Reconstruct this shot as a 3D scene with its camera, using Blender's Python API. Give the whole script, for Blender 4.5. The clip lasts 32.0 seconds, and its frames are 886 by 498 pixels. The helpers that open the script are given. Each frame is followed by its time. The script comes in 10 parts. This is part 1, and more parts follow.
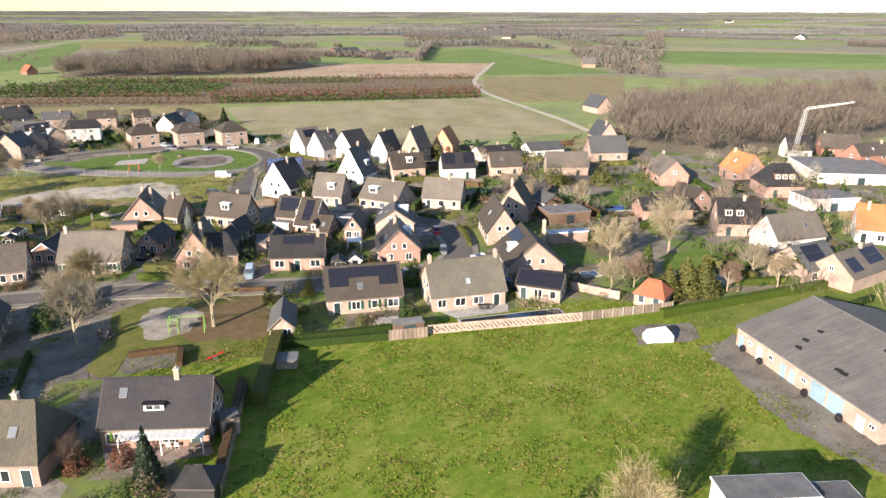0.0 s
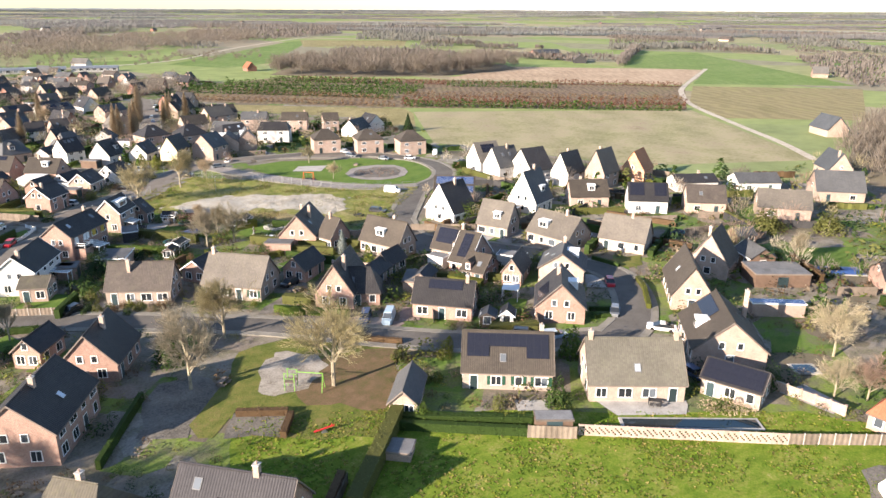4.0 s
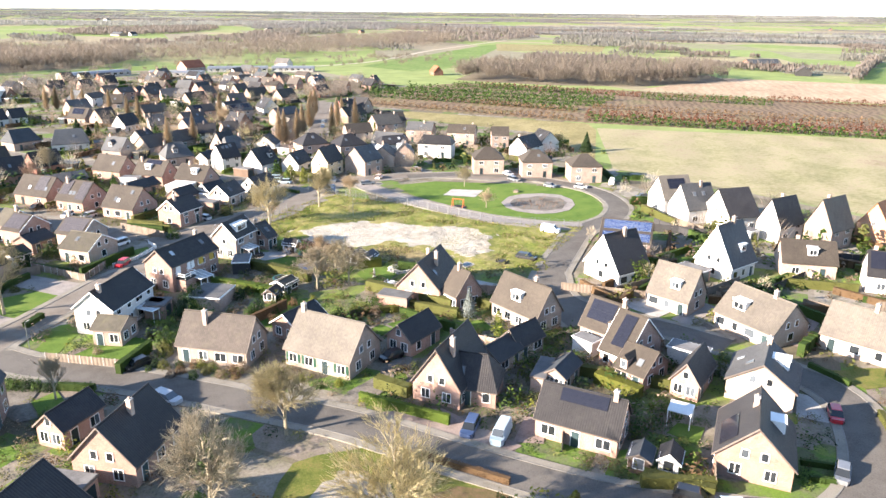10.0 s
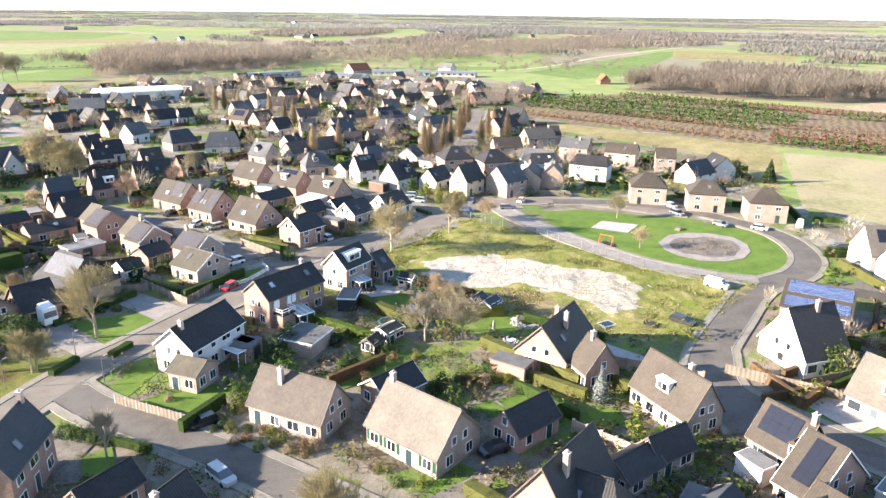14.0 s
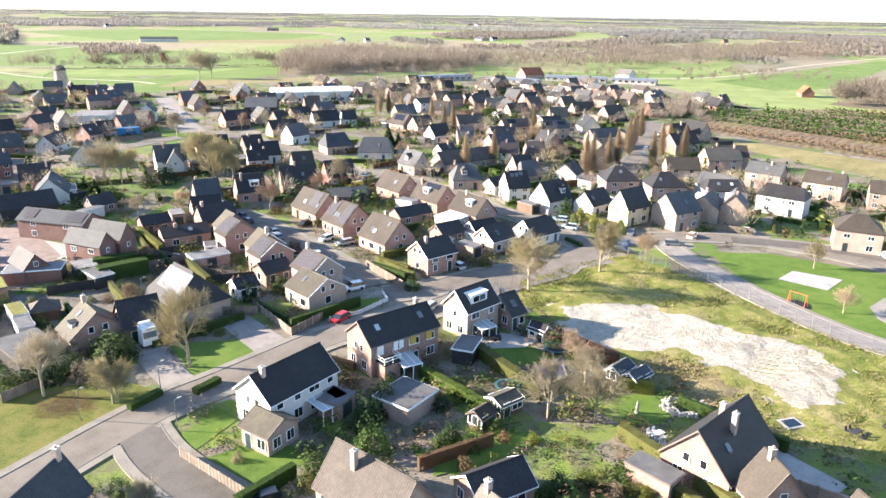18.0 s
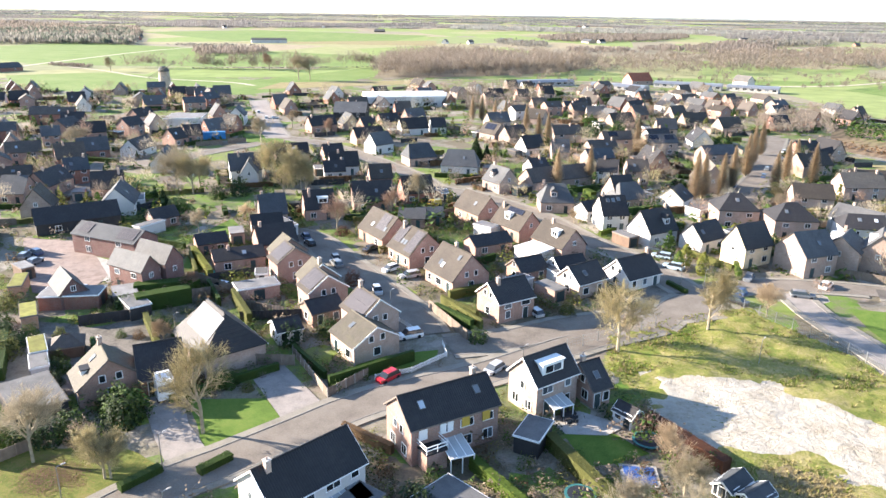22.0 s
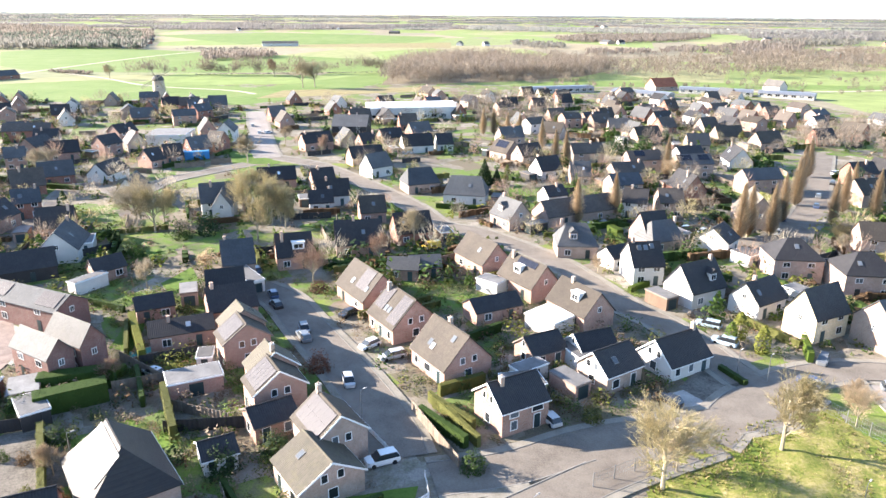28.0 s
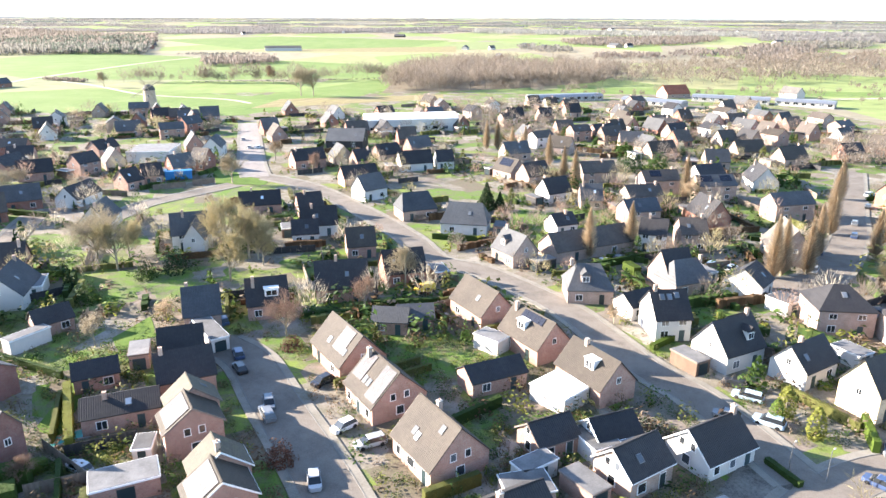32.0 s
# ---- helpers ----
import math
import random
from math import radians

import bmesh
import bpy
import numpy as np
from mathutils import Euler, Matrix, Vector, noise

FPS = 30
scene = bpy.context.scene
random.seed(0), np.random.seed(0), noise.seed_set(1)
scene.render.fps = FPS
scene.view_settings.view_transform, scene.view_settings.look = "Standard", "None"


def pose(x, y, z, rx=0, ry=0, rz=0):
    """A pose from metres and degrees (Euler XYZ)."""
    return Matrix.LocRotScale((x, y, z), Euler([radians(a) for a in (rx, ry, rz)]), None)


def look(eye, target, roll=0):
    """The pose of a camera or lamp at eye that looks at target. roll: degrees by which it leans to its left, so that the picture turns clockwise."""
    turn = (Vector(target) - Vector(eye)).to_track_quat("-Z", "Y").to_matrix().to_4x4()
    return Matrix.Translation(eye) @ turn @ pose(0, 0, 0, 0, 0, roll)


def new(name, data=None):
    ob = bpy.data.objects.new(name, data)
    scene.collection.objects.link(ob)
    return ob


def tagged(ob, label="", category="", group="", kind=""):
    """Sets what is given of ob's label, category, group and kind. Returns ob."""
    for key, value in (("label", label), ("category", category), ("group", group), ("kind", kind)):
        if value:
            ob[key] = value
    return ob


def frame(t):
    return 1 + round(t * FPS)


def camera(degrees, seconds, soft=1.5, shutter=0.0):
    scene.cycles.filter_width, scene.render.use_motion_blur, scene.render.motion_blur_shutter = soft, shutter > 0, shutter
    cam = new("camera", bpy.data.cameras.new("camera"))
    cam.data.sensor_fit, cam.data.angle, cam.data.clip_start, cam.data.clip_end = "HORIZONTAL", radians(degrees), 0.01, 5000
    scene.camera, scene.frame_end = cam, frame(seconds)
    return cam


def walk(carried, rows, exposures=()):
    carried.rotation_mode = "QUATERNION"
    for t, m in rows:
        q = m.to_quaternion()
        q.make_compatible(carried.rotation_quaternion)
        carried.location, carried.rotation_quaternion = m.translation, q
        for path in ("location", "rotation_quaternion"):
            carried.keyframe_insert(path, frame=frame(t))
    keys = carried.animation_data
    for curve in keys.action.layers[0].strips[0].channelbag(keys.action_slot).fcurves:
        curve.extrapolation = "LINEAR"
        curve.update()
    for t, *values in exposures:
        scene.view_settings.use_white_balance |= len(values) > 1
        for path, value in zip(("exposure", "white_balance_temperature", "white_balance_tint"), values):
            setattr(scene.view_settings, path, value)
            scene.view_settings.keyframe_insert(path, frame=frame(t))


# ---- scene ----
cam = camera(64.28, 32.0)
# the drone's flight: seconds, place, tilt, lean and heading
PATH = [
    (0, 0.00, 0.00, 48.00, 71.35, -0.08, -69.43),
    (0.5, 2.83, 0.51, 48.37, 71.31, -0.07, -67.04),
    (1, 5.65, 1.05, 48.74, 71.28, -0.06, -64.68),
    (1.5, 8.45, 1.65, 49.11, 71.26, -0.06, -61.92),
    (2, 11.22, 2.32, 49.47, 71.25, -0.08, -58.94),
    (2.5, 13.94, 3.05, 49.81, 71.27, -0.10, -56.52),
    (3, 16.62, 3.86, 50.09, 71.26, -0.12, -54.99),
    (3.5, 19.27, 4.74, 50.31, 71.24, -0.14, -54.02),
    (4, 21.90, 5.71, 50.48, 71.21, -0.16, -53.44),
    (4.5, 24.52, 6.75, 50.59, 71.19, -0.19, -53.13),
    (5, 27.13, 7.88, 50.66, 71.17, -0.22, -52.99),
    (5.5, 29.74, 9.08, 50.69, 71.15, -0.24, -52.91),
    (6, 32.37, 10.36, 50.69, 71.14, -0.24, -52.78),
    (6.5, 34.98, 11.72, 50.67, 71.14, -0.24, -52.13),
    (7, 37.58, 13.16, 50.64, 71.17, -0.24, -50.89),
    (7.5, 40.16, 14.68, 50.61, 71.20, -0.26, -49.23),
    (8, 42.70, 16.26, 50.58, 71.24, -0.30, -47.30),
    (8.5, 45.18, 17.90, 50.56, 71.27, -0.35, -45.11),
    (9, 47.60, 19.60, 50.54, 71.32, -0.40, -42.70),
    (9.5, 49.96, 21.35, 50.54, 71.35, -0.43, -40.18),
    (10, 52.25, 23.17, 50.57, 71.39, -0.44, -37.81),
    (10.5, 54.50, 25.06, 50.61, 71.42, -0.44, -35.63),
    (11, 56.73, 27.00, 50.67, 71.44, -0.45, -33.77),
    (11.5, 58.93, 29.00, 50.73, 71.46, -0.48, -32.10),
    (12, 61.10, 31.06, 50.81, 71.48, -0.53, -30.99),
    (12.5, 63.21, 33.15, 50.89, 71.50, -0.58, -30.14),
    (13, 65.23, 35.28, 50.98, 71.51, -0.62, -28.92),
    (13.5, 67.14, 37.45, 51.08, 71.53, -0.64, -27.00),
    (14, 68.95, 39.66, 51.17, 71.56, -0.65, -24.44),
    (14.5, 70.70, 41.91, 51.24, 71.58, -0.64, -21.65),
    (15, 72.39, 44.20, 51.27, 71.59, -0.63, -19.34),
    (15.5, 74.02, 46.52, 51.25, 71.59, -0.65, -17.85),
    (16, 75.58, 48.84, 51.22, 71.61, -0.68, -16.43),
    (16.5, 77.08, 51.17, 51.17, 71.62, -0.72, -15.01),
    (17, 78.51, 53.51, 51.12, 71.62, -0.76, -13.55),
    (17.5, 79.87, 55.86, 51.09, 71.61, -0.80, -12.00),
    (18, 81.15, 58.21, 51.09, 71.60, -0.83, -10.31),
    (18.5, 82.34, 60.60, 51.10, 71.59, -0.84, -8.77),
    (19, 83.45, 63.06, 51.14, 71.58, -0.84, -7.39),
    (19.5, 84.48, 65.64, 51.19, 71.59, -0.84, -6.37),
    (20, 85.43, 68.30, 51.24, 71.59, -0.83, -5.52),
    (20.5, 86.31, 71.02, 51.31, 71.58, -0.82, -4.58),
    (21, 87.14, 73.77, 51.38, 71.58, -0.81, -3.61),
    (21.5, 87.92, 76.52, 51.46, 71.59, -0.80, -2.78),
    (22, 88.65, 79.25, 51.54, 71.59, -0.79, -2.02),
    (22.5, 89.31, 81.95, 51.62, 71.58, -0.79, -1.47),
    (23, 89.91, 84.64, 51.72, 71.57, -0.78, -1.11),
    (23.5, 90.48, 87.34, 51.85, 71.57, -0.77, -0.99),
    (24, 91.02, 90.03, 52.00, 71.57, -0.76, -0.93),
    (24.5, 91.50, 92.69, 52.15, 71.58, -0.76, -0.90),
    (25, 91.95, 95.32, 52.31, 71.57, -0.74, -0.89),
    (25.5, 92.35, 97.94, 52.47, 71.57, -0.70, -0.85),
    (26, 92.71, 100.56, 52.64, 71.57, -0.65, -0.84),
    (26.5, 93.04, 103.18, 52.83, 71.58, -0.58, -0.83),
    (27, 93.35, 105.81, 53.05, 71.57, -0.50, -0.82),
    (27.5, 93.65, 108.47, 53.30, 71.57, -0.43, -0.78),
    (28, 93.95, 111.14, 53.59, 71.59, -0.39, -0.70),
    (28.5, 94.26, 113.83, 53.91, 71.62, -0.36, -0.63),
    (29, 94.59, 116.50, 54.24, 71.66, -0.35, -0.60),
    (29.5, 94.94, 119.15, 54.54, 71.69, -0.34, -0.55),
    (30, 95.30, 121.79, 54.83, 71.71, -0.34, -0.46),
    (30.5, 95.66, 124.41, 55.08, 71.74, -0.32, -0.39),
    (31, 96.02, 127.03, 55.29, 71.76, -0.30, -0.33),
    (31.5, 96.39, 129.65, 55.48, 71.77, -0.26, -0.24),
    (32, 96.74, 132.26, 55.65, 71.77, -0.20, -0.19),
]
walk(cam, [(t, pose(x, y, z, rx, ry, rz)) for t, x, y, z, rx, ry, rz in PATH],
     [(0, 1.42, 7000, 16), (3.5, 1.62, 7000, 16), (7, 2.13, 6950, 16), (15, 2.33, 6850, 14), (23, 2.35, 6700, 14), (32, 2.62, 6650, 14)])

# ---- light ----
SUN_AZ, SUN_EL = 165.0, 18.5   # degrees: from where the sun shines (counted from +x towards +y) and its height
world = bpy.data.worlds.new("sky")
scene.world = world
world.use_nodes = True
wn = world.node_tree
wn.nodes.clear()
sky = wn.nodes.new("ShaderNodeTexSky")
sky.sky_type = "NISHITA"
sky.sun_disc = False
sky.sun_elevation = radians(SUN_EL)
sky.sun_rotation = radians(90 - SUN_AZ)
sky.air_density, sky.dust_density, sky.ozone_density = 1.0, 0.3, 3.0
wbg = wn.nodes.new("ShaderNodeBackground")
wbg.inputs["Strength"].default_value = 0.098
wout = wn.nodes.new("ShaderNodeOutputWorld")
wn.links.new(sky.outputs[0], wbg.inputs["Color"])
wn.links.new(wbg.outputs[0], wout.inputs["Surface"])
sun = new("sun", bpy.data.lights.new("sun", "SUN"))
sun.data.energy = 5.0
sun.data.angle = radians(0.6)
sun.data.color = (1.0, 0.91, 0.79)
_az, _el = radians(SUN_AZ), radians(SUN_EL)
sun.matrix_world = look((0, 0, 200), (-math.cos(_az) * math.cos(_el) * 100, -math.sin(_az) * math.cos(_el) * 100, 200 - math.sin(_el) * 100))


# ---- materials ----
MATS = {}


def nodes_of(name):
    m = bpy.data.materials.new(name)
    m.use_nodes = True
    nt = m.node_tree
    return m, nt, nt.nodes["Principled BSDF"]


def ramp(nt, fac, stops):
    r = nt.nodes.new("ShaderNodeValToRGB")
    e = r.color_ramp.elements
    while len(e) < len(stops):
        e.new(0.5)
    for k, (p, c) in zip(e, stops):
        k.position, k.color = p, (*c, 1)
    nt.links.new(fac, r.inputs[0])
    return r.outputs[0]


def noise_tex(nt, scale, detail=4, vec=None, rough=0.6):
    n = nt.nodes.new("ShaderNodeTexNoise")
    n.inputs["Scale"].default_value, n.inputs["Detail"].default_value, n.inputs["Roughness"].default_value = scale, detail, rough
    if vec:
        nt.links.new(vec, n.inputs["Vector"])
    return n.outputs["Fac"]


def mix(nt, fac, a, b, kind="MIX"):
    n = nt.nodes.new("ShaderNodeMix")
    n.data_type, n.blend_type = "RGBA", kind
    if isinstance(fac, (int, float)):
        n.inputs[0].default_value = fac
    else:
        nt.links.new(fac, n.inputs[0])
    for sock, v in ((n.inputs[6], a), (n.inputs[7], b)):
        if isinstance(v, tuple):
            sock.default_value = (*v, 1)
        else:
            nt.links.new(v, sock)
    return n.outputs[2]


def maths(nt, op, a, b=0.0):
    n = nt.nodes.new("ShaderNodeMath")
    n.operation = op
    for s, v in zip(n.inputs, (a, b)):
        if isinstance(v, (int, float)):
            s.default_value = v
        else:
            nt.links.new(v, s)
    return n.outputs[0]


def bump(nt, bsdf, height, strength, dist):
    b = nt.nodes.new("ShaderNodeBump")
    b.inputs["Strength"].default_value, b.inputs["Distance"].default_value = strength, dist
    nt.links.new(height, b.inputs["Height"])
    nt.links.new(b.outputs[0], bsdf.inputs["Normal"])


def coords(nt, kind="Object"):
    return nt.nodes.new("ShaderNodeTexCoord").outputs[kind]


def obj_random(nt):
    return nt.nodes.new("ShaderNodeObjectInfo").outputs["Random"]


def island_random(nt):
    return nt.nodes.new("ShaderNodeNewGeometry").outputs["Random Per Island"]


def world_pos(nt):
    return nt.nodes.new("ShaderNodeNewGeometry").outputs["Position"]


def shade(c, k):
    return tuple(min(1, v * k) for v in c)


def mottled(name, c, rough=0.85, s1=0.6, s2=9.0, lo=0.72, hi=1.22, bmp=0.3, vary=0.12, metal=0.0, spec=0.3):
    """Plain surface with stains at two scales and a little difference from thing to thing."""
    if name in MATS:
        return MATS[name]
    m, nt, b = nodes_of(name)
    p = world_pos(nt)
    big = noise_tex(nt, s1, 5, p)
    fine = noise_tex(nt, s2, 6, p)
    col = ramp(nt, big, [(0.3, shade(c, lo)), (0.7, shade(c, hi))])
    col = mix(nt, 0.35, col, ramp(nt, fine, [(0.3, shade(c, lo * 0.85)), (0.72, shade(c, hi * 1.05))]))
    v = maths(nt, "ADD", maths(nt, "MULTIPLY", obj_random(nt), 2 * vary), 1 - vary)
    col = mix(nt, 1.0, col, v, "MULTIPLY")
    nt.links.new(col, b.inputs["Base Color"])
    b.inputs["Roughness"].default_value, b.inputs["Metallic"].default_value = rough, metal
    b.inputs["Specular IOR Level"].default_value = spec
    if bmp:
        bump(nt, b, fine, bmp, 0.02)
    MATS[name] = m
    return m


def brick_mat(name, c, mortar, vary=0.12):
    if name in MATS:
        return MATS[name]
    m, nt, b = nodes_of(name)
    o = coords(nt)
    sep = nt.nodes.new("ShaderNodeSeparateXYZ")
    nt.links.new(o, sep.inputs[0])
    com = nt.nodes.new("ShaderNodeCombineXYZ")
    nt.links.new(maths(nt, "ADD", sep.outputs[0], sep.outputs[1]), com.inputs[0])
    nt.links.new(sep.outputs[2], com.inputs[1])
    br = nt.nodes.new("ShaderNodeTexBrick")
    nt.links.new(com.outputs[0], br.inputs["Vector"])
    br.inputs["Scale"].default_value = 1.0
    br.inputs["Brick Width"].default_value, br.inputs["Row Height"].default_value = 0.22, 0.065
    br.inputs["Mortar Size"].default_value = 0.006
    br.inputs["Color1"].default_value, br.inputs["Color2"].default_value = (*shade(c, 0.82), 1), (*shade(c, 1.2), 1)
    br.inputs["Mortar"].default_value = (*mortar, 1)
    stain = ramp(nt, noise_tex(nt, 0.5, 6, world_pos(nt)), [(0.3, (0.78, 0.77, 0.74)), (0.65, (1.08, 1.06, 1.04))])
    col = mix(nt, 1.0, br.outputs["Color"], stain, "MULTIPLY")
    v = maths(nt, "ADD", maths(nt, "MULTIPLY", obj_random(nt), 2 * vary), 1 - vary)
    col = mix(nt, 1.0, col, v, "MULTIPLY")
    nt.links.new(col, b.inputs["Base Color"])
    b.inputs["Roughness"].default_value = 0.88
    b.inputs["Specular IOR Level"].default_value = 0.25
    bump(nt, b, br.outputs["Fac"], -0.4, 0.01)
    MATS[name] = m
    return m


def tile_mat(name, c, moss=(0.16, 0.15, 0.09), mossy=0.25, rough=0.7, col_w=0.3, course=0.33):
    """Pantiles: rounded columns and stepped courses as relief, tile by tile colour, lichen and streaks."""
    if name in MATS:
        return MATS[name]
    m, nt, b = nodes_of(name)
    o = coords(nt)
    sep = nt.nodes.new("ShaderNodeSeparateXYZ")
    nt.links.new(o, sep.inputs[0])
    u = maths(nt, "DIVIDE", sep.outputs[0], col_w)
    v = maths(nt, "DIVIDE", sep.outputs[2], course * 0.7)
    fu, fv = maths(nt, "FRACT", u), maths(nt, "FRACT", v)
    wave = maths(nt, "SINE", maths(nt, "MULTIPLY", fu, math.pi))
    h = maths(nt, "ADD", maths(nt, "MULTIPLY", wave, 0.6), maths(nt, "MULTIPLY", maths(nt, "SUBTRACT", 1.0, fv), 0.5))
    com = nt.nodes.new("ShaderNodeCombineXYZ")
    nt.links.new(maths(nt, "FLOOR", u), com.inputs[0])
    nt.links.new(maths(nt, "FLOOR", v), com.inputs[1])
    nt.links.new(maths(nt, "SIGN", sep.outputs[1]), com.inputs[2])
    wh = nt.nodes.new("ShaderNodeTexWhiteNoise")
    nt.links.new(com.outputs[0], wh.inputs[0])
    col = ramp(nt, wh.outputs["Value"], [(0.0, shade(c, 0.9)), (1.0, shade(c, 1.1))])
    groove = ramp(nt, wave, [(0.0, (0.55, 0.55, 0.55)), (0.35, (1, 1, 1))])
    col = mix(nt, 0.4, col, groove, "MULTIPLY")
    p = world_pos(nt)
    lich = ramp(nt, noise_tex(nt, 0.8, 7, p, 0.7), [(0.5, (0, 0, 0)), (0.85, (1, 1, 1))])
    col = mix(nt, maths(nt, "MULTIPLY", lich, mossy), col, moss)
    big = ramp(nt, noise_tex(nt, 0.25, 5, p), [(0.3, (0.82, 0.82, 0.82)), (0.7, (1.14, 1.13, 1.1))])
    col = mix(nt, 1.0, col, big, "MULTIPLY")
    r = maths(nt, "ADD", maths(nt, "MULTIPLY", obj_random(nt), 0.3), 0.85)
    col = mix(nt, 1.0, col, r, "MULTIPLY")
    nt.links.new(col, b.inputs["Base Color"])
    b.inputs["Roughness"].default_value = rough
    b.inputs["Specular IOR Level"].default_value = 0.22
    bump(nt, b, h, 0.8, 0.05)
    MATS[name] = m
    return m


def blend_ground(name, stops, scale=0.25, fine=3.0, rough=0.95, bmp=0.5, dist=0.08):
    """Ground cover: colours spread by noise at a broad and a fine scale."""
    if name in MATS:
        return MATS[name]
    m, nt, b = nodes_of(name)
    p = world_pos(nt)
    n1, n2, n3 = noise_tex(nt, scale, 6, p, 0.65), noise_tex(nt, fine, 8, p, 0.7), noise_tex(nt, scale * 0.13, 4, p)
    f = maths(nt, "ADD", maths(nt, "ADD", maths(nt, "MULTIPLY", n1, 0.42), maths(nt, "MULTIPLY", n2, 0.4)), maths(nt, "MULTIPLY", n3, 0.18))
    f = maths(nt, "MULTIPLY", maths(nt, "SUBTRACT", f, 0.5), 2.6)
    f = maths(nt, "ADD", f, 0.5)
    nt.links.new(ramp(nt, f, stops), b.inputs["Base Color"])
    b.inputs["Roughness"].default_value = rough
    b.inputs["Specular IOR Level"].default_value = 0.15
    bump(nt, b, n2, bmp, dist)
    MATS[name] = m
    return m


def leaf_mat(name, c, vary=0.35, rough=0.7, trans=0.4):
    if name in MATS:
        return MATS[name]
    m, nt, b = nodes_of(name)
    col = ramp(nt, island_random(nt), [(0.0, shade(c, 1 - vary)), (0.6, c), (1.0, shade(c, 1 + vary * 1.4))])
    v = maths(nt, "ADD", maths(nt, "MULTIPLY", obj_random(nt), 0.4), 0.8)
    nt.links.new(mix(nt, 1.0, col, v, "MULTIPLY"), b.inputs["Base Color"])
    b.inputs["Roughness"].default_value = rough
    b.inputs["Specular IOR Level"].default_value = 0.2
    if trans:
        tl, mx, out = nt.nodes.new("ShaderNodeBsdfTranslucent"), nt.nodes.new("ShaderNodeMixShader"), nt.nodes["Material Output"]
        nt.links.new(b.inputs["Base Color"].links[0].from_socket, tl.inputs["Color"])
        mx.inputs[0].default_value = trans
        nt.links.new(b.outputs[0], mx.inputs[1])
        nt.links.new(tl.outputs[0], mx.inputs[2])
        nt.links.new(mx.outputs[0], out.inputs["Surface"])
    MATS[name] = m
    return m


def glass_mat(name, c, rough=0.06):
    if name in MATS:
        return MATS[name]
    m, nt, b = nodes_of(name)
    nt.links.new(ramp(nt, obj_random(nt), [(0.0, shade(c, 0.5)), (0.7, c), (1.0, shade(c, 4.0))]), b.inputs["Base Color"])
    b.inputs["Roughness"].default_value, b.inputs["Specular IOR Level"].default_value = rough, 0.6
    MATS[name] = m
    return m


WALLS = {
    "pink": brick_mat("pink_brick", (0.33, 0.2, 0.16), (0.36, 0.3, 0.26)),
    "red": brick_mat("red_brick", (0.25, 0.11, 0.08), (0.26, 0.21, 0.185)),
    "pale": brick_mat("pale_brick", (0.36, 0.26, 0.215), (0.38, 0.34, 0.3)),
    "cream": brick_mat("cream_brick", (0.36, 0.28, 0.235), (0.38, 0.35, 0.3)),
    "plum": brick_mat("plum_brick", (0.17, 0.09, 0.08), (0.2, 0.16, 0.145)),
    "yellow": brick_mat("yellow_brick", (0.68, 0.56, 0.38), (0.55, 0.5, 0.4)),
    "orange": brick_mat("orange_brick", (0.52, 0.26, 0.15), (0.45, 0.36, 0.3)),
    "white": mottled("white_plaster", (0.57, 0.545, 0.51), 0.8, 0.5, 7, 0.86, 1.06, 0.15, 0.05),
    "dark": mottled("dark_timber", (0.035, 0.034, 0.035), 0.7, 0.6, 14, 0.7, 1.3, 0.3),
    "timber": mottled("brown_timber", (0.13, 0.085, 0.06), 0.75, 0.7, 14, 0.7, 1.3, 0.3),
}
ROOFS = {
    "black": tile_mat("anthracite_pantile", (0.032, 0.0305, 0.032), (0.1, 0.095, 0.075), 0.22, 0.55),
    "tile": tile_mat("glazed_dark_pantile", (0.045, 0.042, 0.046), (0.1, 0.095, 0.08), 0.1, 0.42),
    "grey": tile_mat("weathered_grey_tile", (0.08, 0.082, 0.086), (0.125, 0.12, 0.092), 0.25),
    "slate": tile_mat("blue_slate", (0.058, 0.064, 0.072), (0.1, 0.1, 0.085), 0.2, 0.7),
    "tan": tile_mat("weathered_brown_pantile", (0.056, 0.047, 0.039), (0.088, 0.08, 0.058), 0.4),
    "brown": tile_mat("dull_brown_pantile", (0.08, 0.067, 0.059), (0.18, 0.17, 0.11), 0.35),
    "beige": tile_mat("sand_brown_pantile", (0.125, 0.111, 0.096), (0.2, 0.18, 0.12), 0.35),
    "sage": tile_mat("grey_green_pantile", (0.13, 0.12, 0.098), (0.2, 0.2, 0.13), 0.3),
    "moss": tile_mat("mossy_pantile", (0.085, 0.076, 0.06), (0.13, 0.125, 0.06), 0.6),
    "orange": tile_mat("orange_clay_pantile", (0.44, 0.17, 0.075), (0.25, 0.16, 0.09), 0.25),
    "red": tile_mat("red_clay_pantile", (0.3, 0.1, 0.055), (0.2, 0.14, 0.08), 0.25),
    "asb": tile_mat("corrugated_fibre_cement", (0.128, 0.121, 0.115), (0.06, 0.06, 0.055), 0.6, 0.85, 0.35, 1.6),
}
M_FRAME = mottled("white_frame_paint", (0.78, 0.78, 0.76), 0.5, 2, 20, 0.93, 1.04, 0.0, 0.04)
M_GREEN = mottled("green_shutter_paint", (0.02, 0.07, 0.045), 0.5, 2, 20, 0.9, 1.1, 0.0, 0.1)
M_DOOR = mottled("dark_door_paint", (0.03, 0.05, 0.055), 0.4, 2, 20, 0.9, 1.1, 0.0, 0.5)
M_GLASS = glass_mat("window_glass", (0.03, 0.035, 0.04))
